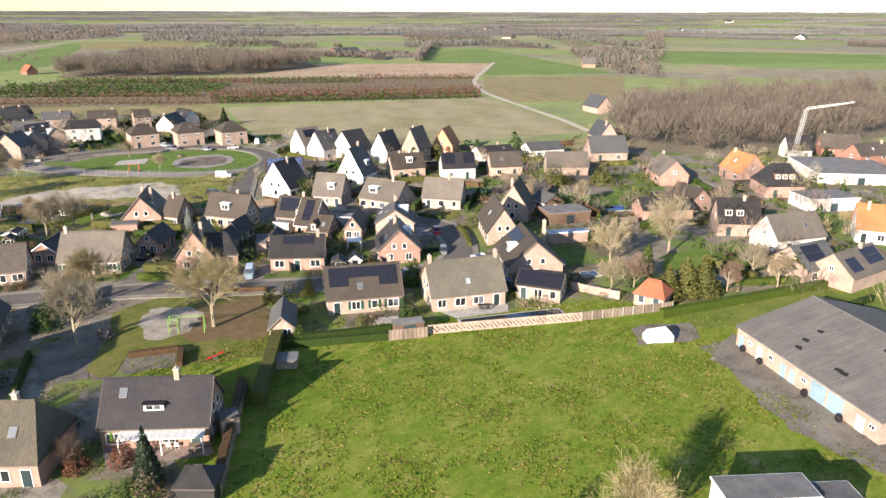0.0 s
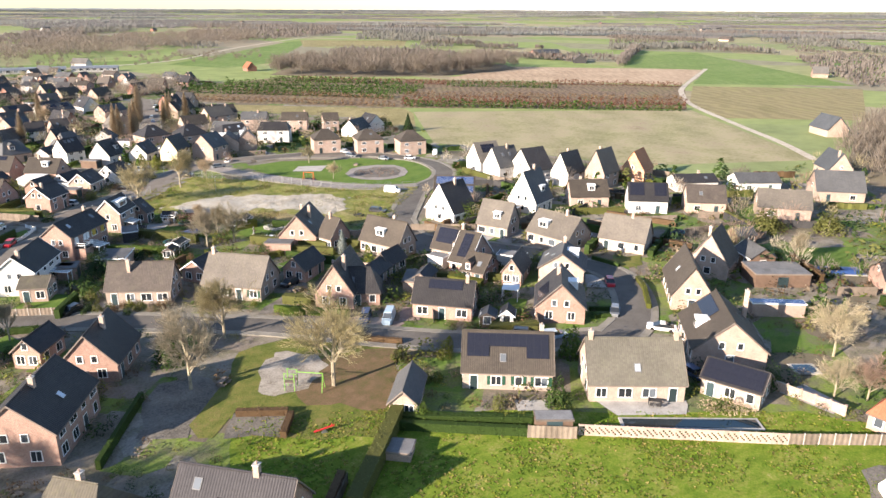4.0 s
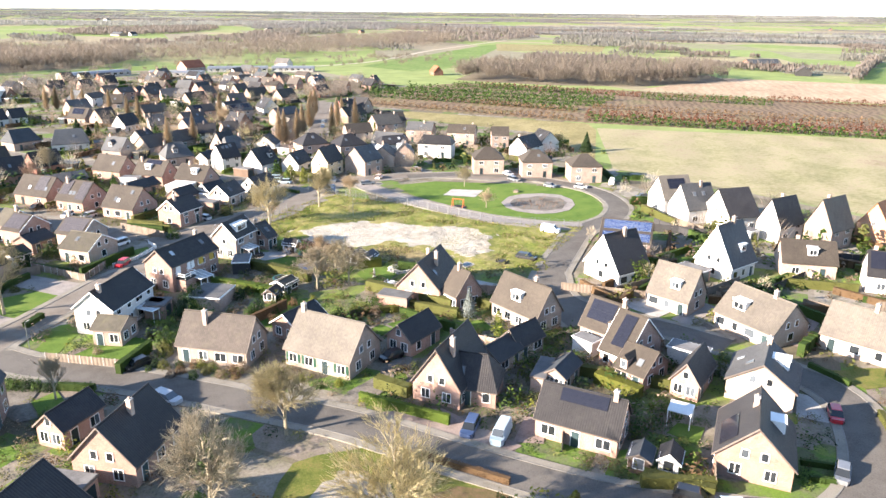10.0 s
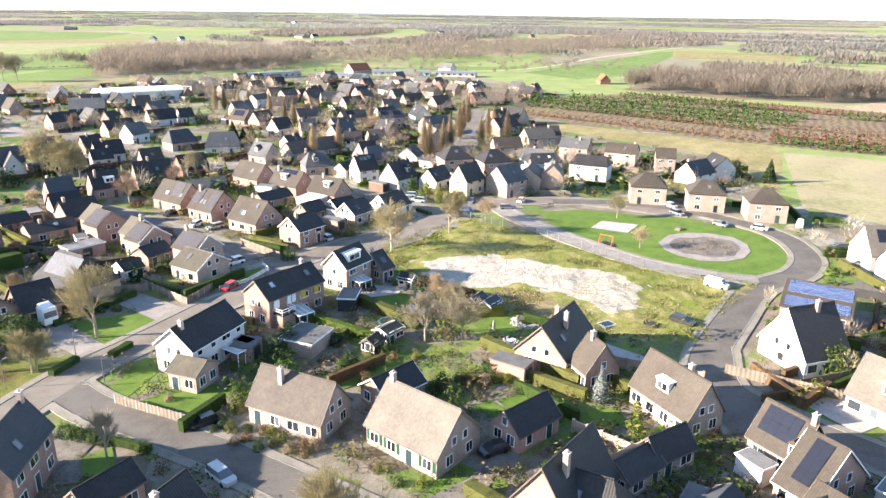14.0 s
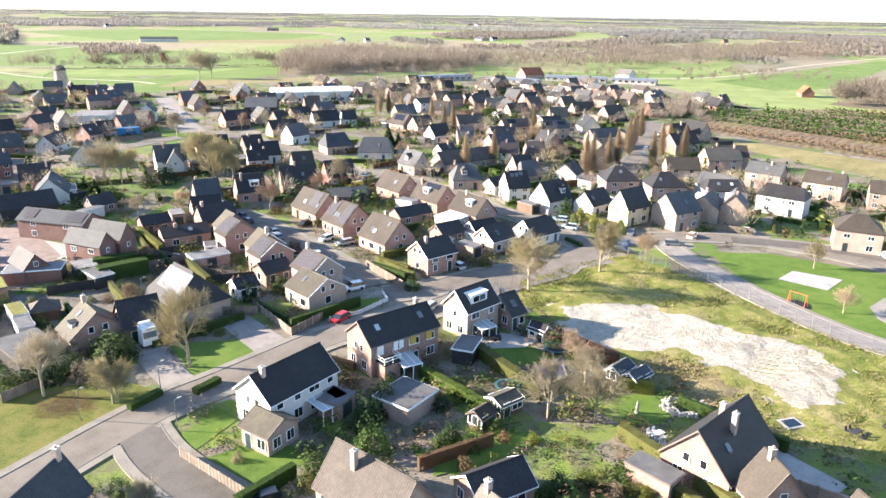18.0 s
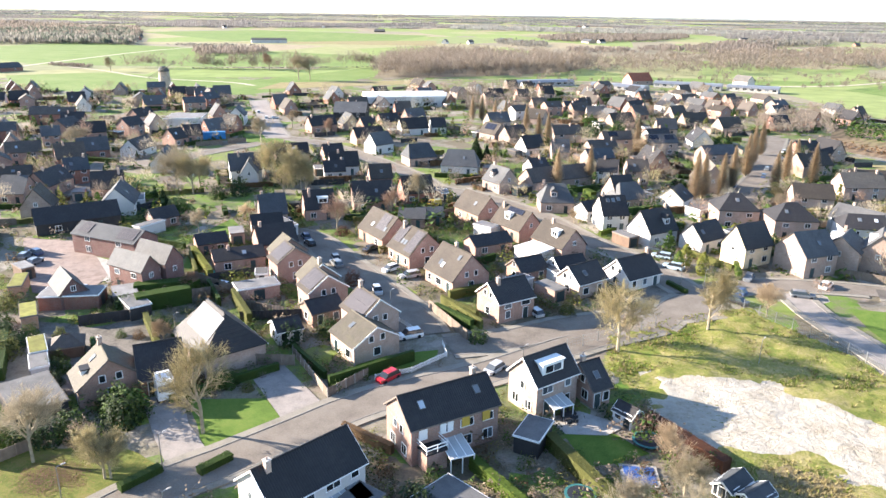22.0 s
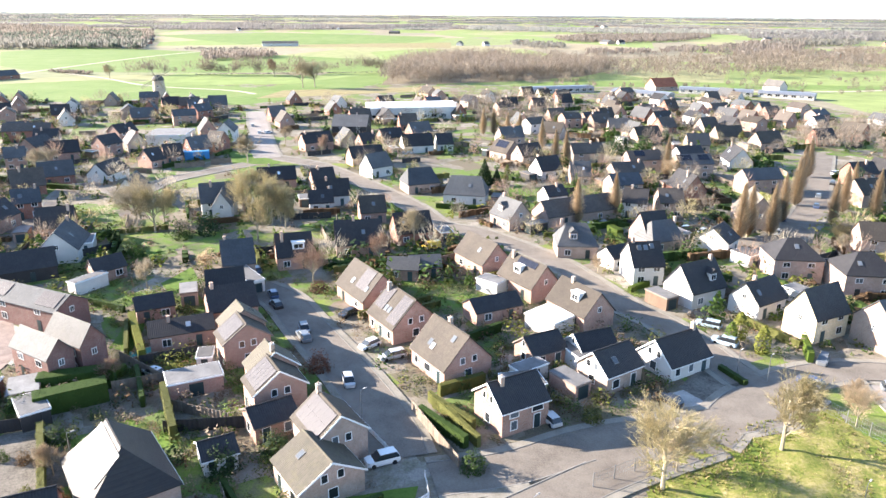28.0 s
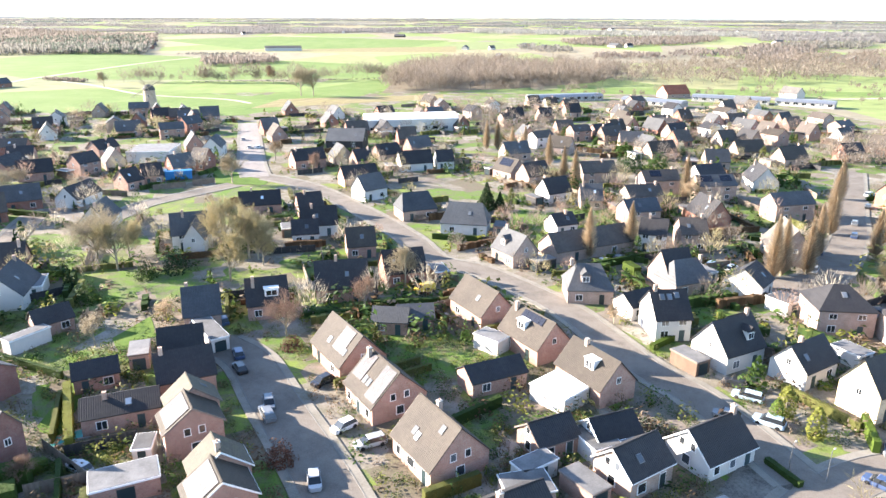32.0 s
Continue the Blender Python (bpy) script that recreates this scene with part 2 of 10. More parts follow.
M_ZINC = mottled("zinc_gutter", (0.3, 0.31, 0.32), 0.45, 1, 8, 0.8, 1.2, 0.0, 0.1, 0.7)
M_LEAD = mottled("grey_flat_roofing", (0.14, 0.14, 0.14), 0.85, 0.5, 5, 0.6, 1.4, 0.2, 0.35)
M_SEDUM = mottled("yellow_green_sedum", (0.17, 0.17, 0.04), 0.95, 0.8, 8, 0.55, 1.5, 0.4, 0.2)
M_CONC = mottled("concrete", (0.42, 0.4, 0.37), 0.9, 0.8, 10, 0.75, 1.15, 0.3)
M_STEEL = mottled("galvanised_steel", (0.3, 0.31, 0.32), 0.4, 1, 9, 0.85, 1.1, 0.0, 0.1, 0.8)
M_RUBBER = mottled("black_rubber", (0.015, 0.015, 0.016), 0.8, 2, 20, 0.8, 1.2, 0.0, 0.1)
M_CHIM = brick_mat("chimney_brick", (0.42, 0.3, 0.24), (0.42, 0.39, 0.35))
M_FENCE = mottled("weathered_fence_wood", (0.2, 0.16, 0.125), 0.85, 1, 12, 0.65, 1.25, 0.3, 0.2)
M_VERGE = mottled("weathered_brown_board", (0.16, 0.13, 0.11), 0.75, 1, 12, 0.8, 1.2, 0.0, 0.3)


def solar_mat(name, c, grid, rough=0.12, spec=0.5):
    m, nt, b = nodes_of(name)
    o = coords(nt)
    br = nt.nodes.new("ShaderNodeTexBrick")
    nt.links.new(o, br.inputs["Vector"])
    br.offset = 0.0
    br.inputs["Scale"].default_value = 1.0
    br.inputs["Brick Width"].default_value = br.inputs["Row Height"].default_value = 0.165
    br.inputs["Mortar Size"].default_value = 0.006
    br.inputs["Color1"].default_value, br.inputs["Color2"].default_value = (*c, 1), (*shade(c, 1.25), 1)
    br.inputs["Mortar"].default_value = (*grid, 1)
    nt.links.new(br.outputs["Color"], b.inputs["Base Color"])
    b.inputs["Roughness"].default_value, b.inputs["Specular IOR Level"].default_value = rough, spec
    MATS[name] = m
    return m


# pale cells: the sun's glare on the panels is put into their base colour
SOLAR = {"dull": solar_mat("grey_brown_solar_cells", (0.045, 0.042, 0.05), (0.13, 0.125, 0.12), 0.5, 0.15), "blue": solar_mat("blue_solar_cells", (0.02, 0.04, 0.11), (0.28, 0.32, 0.38)), "pale": solar_mat("silver_grey_solar_cells", (0.075, 0.08, 0.095), (0.2, 0.2, 0.21), 0.5, 0.12), "black": solar_mat("black_solar_cells", (0.012, 0.013, 0.02), (0.03, 0.03, 0.035))}


# ---- mesh helpers ----
class Mesh:
    """Collects faces for one mesh."""

    def __init__(self):
        self.v, self.f = [], []

    def face(self, *pts):
        n = len(self.v)
        self.v += [tuple(p) for p in pts]
        self.f.append(tuple(range(n, n + len(pts))))

    def solid(self, lo, hi):
        """A closed body between two outlines with the same number of corners (lo below, counter-clockwise)."""
        n, k = len(self.v), len(lo)
        self.v += [tuple(p) for p in lo] + [tuple(p) for p in hi]
        self.f.append(tuple(range(n + k - 1, n - 1, -1)))
        self.f.append(tuple(range(n + k, n + 2 * k)))
        for i in range(k):
            j = (i + 1) % k
            self.f.append((n + i, n + j, n + k + j, n + k + i))
        return self

    def box(self, x0, y0, z0, x1, y1, z1):
        return self.solid([(x0, y0, z0), (x1, y0, z0), (x1, y1, z0), (x0, y1, z0)], [(x0, y0, z1), (x1, y0, z1), (x1, y1, z1), (x0, y1, z1)])

    def tube(self, a, b, ra, rb, k=6):
        a, b = Vector(a), Vector(b)
        d = (b - a).normalized()
        s = d.orthogonal().normalized()
        t = d.cross(s)
        ring = [(math.cos(2 * math.pi * i / k), math.sin(2 * math.pi * i / k)) for i in range(k)]
        return self.solid([a + (s * c + t * e) * ra for c, e in ring], [b + (s * c + t * e) * rb for c, e in ring])

    def data(self, name, mat, smooth=False):
        me = bpy.data.meshes.new(name)
        me.from_pydata(self.v, [], self.f)
        me.materials.append(mat)
        if smooth:
            me.polygons.foreach_set("use_smooth", [True] * len(me.polygons))
        me.update()
        return me


def part(name, mesh, mat, parent, label="", at=None):
    """One mesh object under a thing or a part; mesh is a Mesh or ready mesh data."""
    ob = new(name, mesh.data(name, mat) if isinstance(mesh, Mesh) else mesh)
    ob.parent = parent
    if at is not None:
        ob.matrix_basis = at
    if label:
        ob["label"] = label
    return ob


def thing(name, m, label, category, group="", kind=""):
    e = new(name)
    e.matrix_basis = m
    e.empty_display_size = 0.2
    return tagged(e, label, category, group, kind)


SHARED = {}


def shared(key, build):
    if key not in SHARED:
        SHARED[key] = build()
    return SHARED[key]


# ---- houses ----
def put_window(parent, m, w, h, bars=2, mat=None, shutters=False):
    """A painted frame with its panes set on it, in the plane x-z, facing -y; origin at the lower middle."""
    mat = mat or M_FRAME
    w, h = round(w, 1), round(h, 1)
    if bars == 0:
        def build():
            g = Mesh().box(-w / 2, -0.05, 0, w / 2, 0.02, h)
            g.face((-w / 2 + 0.1, -0.056, 0.1), (-0.04, -0.056, 0.1), (-0.04, -0.056, h - 0.1), (-w / 2 + 0.1, -0.056, h - 0.1))
            g.face((0.04, -0.056, 0.1), (w / 2 - 0.1, -0.056, 0.1), (w / 2 - 0.1, -0.056, h - 0.1), (0.04, -0.056, h - 0.1))
            me = g.data("window", mat)
            me.materials.append(M_GLASS)
            me.polygons[6].material_index = me.polygons[7].material_index = 1
            return me
        return part("window", shared(("plainwin", w, h), build), None, parent, "", m)
    f = shared(("frame", w, h, mat.name), lambda: Mesh().solid([(-w / 2 - 0.05, -0.1, -0.06), (w / 2 + 0.05, -0.1, -0.06), (w / 2 + 0.05, 0.02, -0.06), (-w / 2 - 0.05, 0.02, -0.06)], [(-w / 2, -0.05, h), (w / 2, -0.05, h), (w / 2, 0.02, h), (-w / 2, 0.02, h)]).data("window", mat))
    o = part("window", f, None, parent, "", m)
    pw = (w - 0.09 * (bars + 1)) / bars
    g = shared(("pane", round(pw, 2), h), lambda: Mesh().solid([(-pw / 2, -0.1, 0.07), (pw / 2, -0.1, 0.07), (pw / 2, -0.03, 0.07), (-pw / 2, -0.03, 0.07)], [(-pw / 2, -0.062, h - 0.08), (pw / 2, -0.062, h - 0.08), (pw / 2, -0.03, h - 0.08), (-pw / 2, -0.03, h - 0.08)]).data("pane", M_GLASS))
    for i in range(bars):
        part("pane", g, None, o, "", pose(-w / 2 + 0.09 + pw / 2 + i * (pw + 0.09), 0, 0))
    if shutters:
        sh = shared(("shutter", h), lambda: Mesh().box(-0.22, -0.06, 0, 0.22, 0.02, h).data("shutter", M_GREEN))
        for k in (-1, 1):
            part("shutter", sh, None, o, "dark green shutter", pose(k * (w / 2 + 0.3), 0, 0))
    return o


def put_door(parent, m, w=1.0, h=2.1, mat=None, name="door", plain=False):
    if plain:
        part(name, shared(("plaindoor", w, h), lambda: Mesh().box(-w / 2, -0.05, 0, w / 2, 0.02, h).data(name, mat or M_DOOR)), None, parent, "", m)
        return
    f = shared(("doorplate", w, h), lambda: Mesh().box(-w / 2 - 0.1, -0.06, 0, w / 2 + 0.1, 0.02, h + 0.1).data("door_frame", M_FRAME))
    d = shared(("door", w, h, (mat or M_DOOR).name), lambda: Mesh().box(-w / 2, -0.075, 0.02, w / 2, -0.04, h).data(name, mat or M_DOOR))
    o = part("door_frame", f, None, parent, "", m)
    part(name, d, None, o)


def chimney_part(parent, x, y, z0, z1, w=0.6, mat=None, plain=False):
    c = part("chimney", Mesh().box(x - w / 2, y - w / 2, z0, x + w / 2, y + w / 2, z1), mat or M_CHIM, parent)
    if plain:
        return
    part("chimney_cap", Mesh().box(x - w / 2 - 0.06, y - w / 2 - 0.06, z1, x + w / 2 + 0.06, y + w / 2 + 0.06, z1 + 0.1), M_CONC, c)
    part("chimney_pot", Mesh().tube((x, y, z1 + 0.1), (x, y, z1 + 0.4), 0.13, 0.11, 8), M_CHIM, c)


WALL_WORDS = {"pink": "pinkish brick", "red": "red brick", "plum": "dark plum brick", "pale": "pale brick", "cream": "cream brick", "yellow": "yellow brick", "orange": "orange brick", "white": "white plastered", "dark": "black timber", "timber": "brown timber"}
ROOF_WORDS = {"black": "black tiled", "tile": "glossy dark tiled", "grey": "grey tiled", "slate": "blue-grey slate", "tan": "brown tiled", "brown": "dull brown tiled", "beige": "sand-brown tiled", "sage": "grey-green tiled", "moss": "mossy brown tiled", "orange": "orange clay", "red": "red clay tiled", "asb": "grey corrugated"}


def house(x, y, ang, L, W, he, hr, wall="pink", roof="black", hip=0.0, win=2, chim=(), panels=(), dormers=(), sky=(), doors=True, verge=True, shutters=False, extra="", name="house", category="house", far=False, mid=False, storeys=0):
    """A house with a pitched roof; its ridge runs along its own x axis, its seen long side faces its own -y.
    chim: (place along, across) from -1 to 1; panels: (side, x0, x1, low, high, kind) on a slope; dormers: (side, x, width, high, kind); sky: (side, x, height)."""
    m = pose(x, y, 0, 0, 0, ang)
    kind = "hipped" if hip else "gabled"
    label = f"{WALL_WORDS[wall]} {name.replace('_', ' ')} with {kind} {ROOF_WORDS[roof]} roof" + (f" and {extra}" if extra else "")
    e = thing(name, m, label, category)
    HOUSES.append((x, y, math.radians(ang), L / 2, W / 2))
    rng = random.Random(int(x * 131 + y * 17))
    board = M_FRAME if wall == "white" or int(x * 7 + y) % 5 == 0 else M_VERGE
    l, w = L / 2 - 0.25, W / 2 - 0.3
    slope = (hr - he) / (W / 2)
    hw = he + 0.3 * slope - 0.16          # top of the long walls under the slab
    hp = hr - 0.16
    wm = WALLS[wall]
    b = Mesh()
    if hip:
        b.box(-l, -w, 0, l, w, hw)
    else:
        b.solid([(-l, -w, 0), (-l, w, 0), (-l, w, hw), (-l, 0, hp), (-l, -w, hw)][::-1], [(l, -w, 0), (l, w, 0), (l, w, hw), (l, 0, hp), (l, -w, hw)][::-1])
    part("wall", b, wm, e)
    t = 0.16
    X, Y, rx = L / 2, W / 2, L / 2 - hip
    rm = ROOFS[roof]
    r = Mesh()
    for s in (-1, 1):
        lo = [(-X, s * Y, he), (X, s * Y, he), (rx, 0, hr), (-rx, 0, hr)]
        if s > 0:
            lo = [lo[1], lo[0], lo[3], lo[2]]
        r.solid([(p[0], p[1], p[2] - t) for p in lo], lo)
    if hip:
        for s in (-1, 1):
            lo = [(s * X, -s * Y, he), (s * X, s * Y, he), (s * rx, 0, hr)]
            r.solid([(p[0], p[1], p[2] - t) for p in lo], lo)
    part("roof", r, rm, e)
    if not far:
        part("ridge_cap", Mesh().tube((-rx, 0, hr + 0.0), (rx, 0, hr + 0.0), 0.13, 0.13, 6), rm, e)
    if not far:
        for s in ((-1,) if mid else (-1, 1)):
            part("gutter", Mesh().box(-X, s * Y - 0.07, he - 0.2, X, s * Y + 0.07, he - 0.06), board if verge else M_ZINC, e)
        if verge and not hip:
            for s in ((-1,) if mid else (-1, 1)):
                for q in (-1, 1):
                    a0, a1 = s * X, s * (X + 0.05)
                    x0, x1 = min(a0, a1), max(a0, a1)
                    vb = Mesh()
                    pr = [(q * Y, he - 0.22), (q * Y, he + 0.04), (0, hr + 0.04), (0, hr - 0.22)]
                    if q < 0:
                        pr = pr[::-1]
                    vb.solid([(x0, p[0], p[1]) for p in pr], [(x1, p[0], p[1]) for p in pr])
                    part("bargeboard", vb, board, e)
    if not chim and W > 6 and name == "house" and rng.random() < 0.6:
        chim = ((rng.choice((-0.8, -0.4, 0.3, 0.8)), rng.uniform(-0.2, 0.2)),)
    if not sky and not panels and not dormers and W > 6 and name == "house" and rng.random() < 0.5:
        sky = ((-1, rng.uniform(-0.6, 0.6), 0.5),)
    for cx, cy in chim:
        zc = hr - abs(cy) * W / 2 * slope
        chimney_part(e, cx * (L / 2 - 0.5), cy * W / 2, zc - 0.5, max(zc + 1.0, hr + 0.7), 0.6, None, far)
    nrm = math.atan(slope)
    for side, x0, x1, v0, v1, pk in panels:
        n = max(1, round((x1 - x0) * L / 1.05))
        sl = math.hypot(W / 2, hr - he)
        k = max(1, round((v1 - v0) * sl / 1.7))
        pw, ph = (x1 - x0) * L / n, (v1 - v0) * sl / k
        me = shared(("panel", round(pw, 1), round(ph, 1), pk), lambda: Mesh().box(-pw / 2 + 0.01, -ph / 2 + 0.01, 0, pw / 2 - 0.01, ph / 2 - 0.01, 0.05).data("solar_panel", SOLAR[pk]))
        for i in range(n):
            for j in range(k):
                u = -L / 2 + x0 * L + pw * (i + 0.5)
                v = v0 * sl + ph * (j + 0.5)
                yy, zz = side * (W / 2 - v * math.cos(nrm)), he + v * math.sin(nrm)
                q = pose(u, yy, zz, 0, 0, 0) @ pose(0, 0, 0, math.degrees(nrm) * (1 if side < 0 else -1), 0, 0) @ pose(0, 0, 0.06)
                part("solar_panel", me, None, e, "", q)
    for side, u, v in sky:
        yy, zz = side * W / 2 * (1 - v), he + (hr - he) * v
        q = pose(u * L / 2, yy, zz) @ pose(0, 0, 0, math.degrees(nrm) * (1 if side < 0 else -1), 0, 0) @ pose(0, 0, 0.02)
        o = part("skylight", shared("skyl", lambda: Mesh().box(-0.45, -0.6, 0, 0.45, 0.6, 0.07).data("skylight", M_LEAD)), None, e, "", q)
        part("pane", shared("skyp", lambda: Mesh().box(-0.36, -0.5, 0.07, 0.36, 0.5, 0.085).data("pane", M_SKYGLASS)), None, o)
    for side, u, dw, v, dk in dormers:
        dormer_part(e, side, u * L / 2, dw, v, dk, L, W, he, hr, rm, wm)
    # openings
    def bars(n):
        return 0 if far else (1 if mid else n)
    if win:
        ra = math.radians(ang)
        ex, ey = 50 - x, 60 - y                       # towards the open side of the village
        long_side = -1 if ex * math.sin(ra) - ey * math.cos(ra) > 0 else 1
        gable_side = 1 if ex * math.cos(ra) + ey * math.sin(ra) > 0 else -1
        for s in ((long_side,) if far or mid else (-1, 1)):
            fm = pose(0, s * w, 0, 0, 0, 0 if s < 0 else 180)
            floors = storeys or (2 if hw > 4.0 else 1)
            sill = min(3.35, hw - 1.25)
            n = 2 if far else max(2, int(2 * l / 2.6))
            dpos = rng.randrange(n) if doors else -1
            for fl in range(floors):
                for i in range(n):
                    u = -l + 2 * l * (i + 0.5) / n
                    if fl == 0 and i == dpos:
                        put_door(e, fm @ pose(u, 0, 0.03), 1.0, 2.1, M_DOOR, plain=far)
                        continue
                    ww = 1.5 if far else rng.choice((1.1, 1.5, 1.9))
                    put_window(e, fm @ pose(u, 0, (0.75 if fl == 0 else sill)), ww, 1.35 if fl == 0 else 1.15, bars(2 if ww > 1.2 else 1), None, shutters and s < 0)
        if not hip:
            for s in ((gable_side,) if far or mid else (-1, 1)):
                gm = pose(s * l, 0, 0, 0, 0, 90 * s)
                for u in (() if far else (0.0,) if mid else (-0.45, 0.45)):
                    put_window(e, gm @ pose(u * w, 0, 0.75), 1.3, 1.35, bars(2))
                if hp - hw > 1.7:
                    zf = max(hw + 0.15, 3.1) if hw < 4 else 3.35
                    if hp - zf > 1.5:
                        for u in ((-0.25, 0.25) if w > 3 and not far else (0.0,)):
                            put_window(e, gm @ pose(u * w, 0, zf), 0.9, 1.1, bars(1))
    return e


M_SKYGLASS = glass_mat("skylight_glass", (0.16, 0.18, 0.2), 0.12)


M_MAT_ROOF = mottled("black_bitumen", (0.02, 0.02, 0.022), 0.6, 1, 8, 0.8, 1.3, 0.1)


def dormer_part(e, side, u, dw, v, dk, L, W, he, hr, rm, wm):
    """A dormer on a slope: dk 'flat' (box with a flat roof), 'gable', or 'shed'."""
    slope = (hr - he) / (W / 2)
    z0 = he + (hr - he) * v
    yf = side * (W / 2) * (1 - v)
    h = 0.75 if dk == "low" else min(1.5, (hr - z0) * 0.85)
    yb = yf - side * h / slope
    y0, y1 = min(yf, yb), max(yf, yb)
    d = part("dormer", Mesh().box(u - dw / 2, y0, z0 - 0.1, u + dw / 2, y1, z0 + h), M_FRAME if dk in ("flat", "low") else wm, e, "white flat-topped dormer" if dk in ("flat", "low") else "")
    if dk in ("flat", "low"):
        part("dormer_roof", Mesh().box(u - dw / 2 - 0.15, y0 - 0.15, z0 + h, u + dw / 2 + 0.15, y1 + 0.15, z0 + h + 0.15), M_MAT_ROOF if dk == "low" else M_FRAME, d)
    else:
        g = Mesh()
        a, b2, c = (u - dw / 2 - 0.2, z0 + h), (u + dw / 2 + 0.2, z0 + h), (u, z0 + h + dw * 0.55)
        yo, yi = (yf + side * 0.2), yb - side * dw * 0.5 / slope
        lo = [(p[0], yo, p[1]) for p in (a, b2, c)]
        hi = [(p[0], yi, p[1]) for p in (a, b2, c)]
        if side > 0:
            lo, hi = hi, lo
        g.solid(hi, lo)
        part("dormer_roof", g, rm, d)
    put_window(d, pose(u, yf, z0 + 0.15, 0, 0, 0 if side < 0 else 180), dw * 0.8, h * 0.75, 2 if dw > 1.2 else 1)


# ---- ground ----
def field_mat():
    """Farmland: a patchwork of fields, each with its own cover."""
    m, nt, b = nodes_of("farmland")
    p = world_pos(nt)
    vo = nt.nodes.new("ShaderNodeTexVoronoi")
    vo.inputs["Scale"].default_value = 0.0075
    mp = nt.nodes.new("ShaderNodeMapping")
    mp.inputs["Rotation"].default_value = (0, 0, 0.5)
    mp.inputs["Scale"].default_value = (1.0, 0.55, 0.0)
    nt.links.new(p, mp.inputs["Vector"])
    nt.links.new(mp.outputs[0], vo.inputs["Vector"])
    sep = nt.nodes.new("ShaderNodeSeparateColor")
    nt.links.new(vo.outputs["Color"], sep.inputs[0])
    cover = ramp(nt, sep.outputs[0], [(0.0, (0.18, 0.24, 0.08)), (0.3, (0.22, 0.26, 0.105)), (0.45, (0.27, 0.25, 0.145)), (0.6, (0.28, 0.235, 0.165)), (0.75, (0.22, 0.2, 0.145)), (1.0, (0.19, 0.25, 0.085))])
    n = ramp(nt, noise_tex(nt, 0.06, 7, p, 0.65), [(0.3, (0.75, 0.76, 0.75)), (0.7, (1.2, 1.18, 1.15))])
    nt.links.new(mix(nt, 1.0, cover, n, "MULTIPLY"), b.inputs["Base Color"])
    b.inputs["Roughness"].default_value = 0.95
    b.inputs["Specular IOR Level"].default_value = 0.1
    return m


def striped(name, stops, ang, period, scale=0.2, fine=2.5, amount=0.25):
    """Ground with faint parallel tracks, as mowing or ploughing leaves them."""
    m = blend_ground(name, stops, scale, fine)
    nt = m.node_tree
    b = nt.nodes["Principled BSDF"]
    col = b.inputs["Base Color"].links[0].from_socket
    mp = nt.nodes.new("ShaderNodeMapping")
    mp.inputs["Rotation"].default_value = (0, 0, ang)
    nt.links.new(world_pos(nt), mp.inputs["Vector"])
    wv = nt.nodes.new("ShaderNodeTexWave")
    wv.inputs["Scale"].default_value = 0.314 / period
    wv.inputs["Distortion"].default_value, wv.inputs["Detail"].default_value = 9.0, 4.0
    nt.links.new(mp.outputs[0], wv.inputs["Vector"])
    s = ramp(nt, wv.outputs["Fac"], [(0.2, (1 - amount,) * 3), (0.8, (1 + amount,) * 3)])
    nt.links.new(mix(nt, 1.0, col, s, "MULTIPLY"), b.inputs["Base Color"])
    return m


def lots_mat():
    """Garden plots: paving, gravel, lawn and beds side by side, with grain and stains."""
    m, nt, b = nodes_of("garden_plots")
    p = world_pos(nt)
    mp = nt.nodes.new("ShaderNodeMapping")
    mp.inputs["Rotation"].default_value = (0, 0, -0.5)
    nt.links.new(p, mp.inputs["Vector"])
    vo = nt.nodes.new("ShaderNodeTexVoronoi")
    vo.distance = "CHEBYCHEV"
    vo.inputs["Scale"].default_value = 0.12
    nt.links.new(mp.outputs[0], vo.inputs["Vector"])
    sep = nt.nodes.new("ShaderNodeSeparateColor")
    nt.links.new(vo.outputs["Color"], sep.inputs[0])
    r = nt.nodes.new("ShaderNodeValToRGB")
    r.color_ramp.interpolation = "CONSTANT"
    e = r.color_ramp.elements
    stops = [(0.0, (0.22, 0.195, 0.165)), (0.18, (0.1, 0.17, 0.03)), (0.42, (0.14, 0.115, 0.085)), (0.54, (0.2, 0.165, 0.14)), (0.66, (0.15, 0.2, 0.045)), (0.82, (0.22, 0.19, 0.155)), (0.92, (0.27, 0.245, 0.215))]
    while len(e) < len(stops):
        e.new(0.5)
    for k, (q, c) in zip(e, stops):
        k.position, k.color = q, (*c, 1)
    nt.links.new(sep.outputs[0], r.inputs[0])
    n1, n2 = noise_tex(nt, 0.3, 7, p, 0.7), noise_tex(nt, 3.0, 7, p, 0.7)
    soil = ramp(nt, n2, [(0.25, (0.06, 0.06, 0.035)), (0.5, (0.14, 0.125, 0.09)), (0.75, (0.1, 0.14, 0.04))])
    edge = ramp(nt, n1, [(0.42, (0, 0, 0)), (0.6, (1, 1, 1))])
    col = mix(nt, maths(nt, "MULTIPLY", edge, 0.8), r.outputs[0], soil)
    grain = ramp(nt, n2, [(0.3, (0.72, 0.72, 0.7)), (0.7, (1.25, 1.25, 1.22))])
    nt.links.new(mix(nt, 1.0, col, grain, "MULTIPLY"), b.inputs["Base Color"])
    b.inputs["Roughness"].default_value = 0.95
    b.inputs["Specular IOR Level"].default_value = 0.15
    bump(nt, b, n2, 0.5, 0.08)
    return m


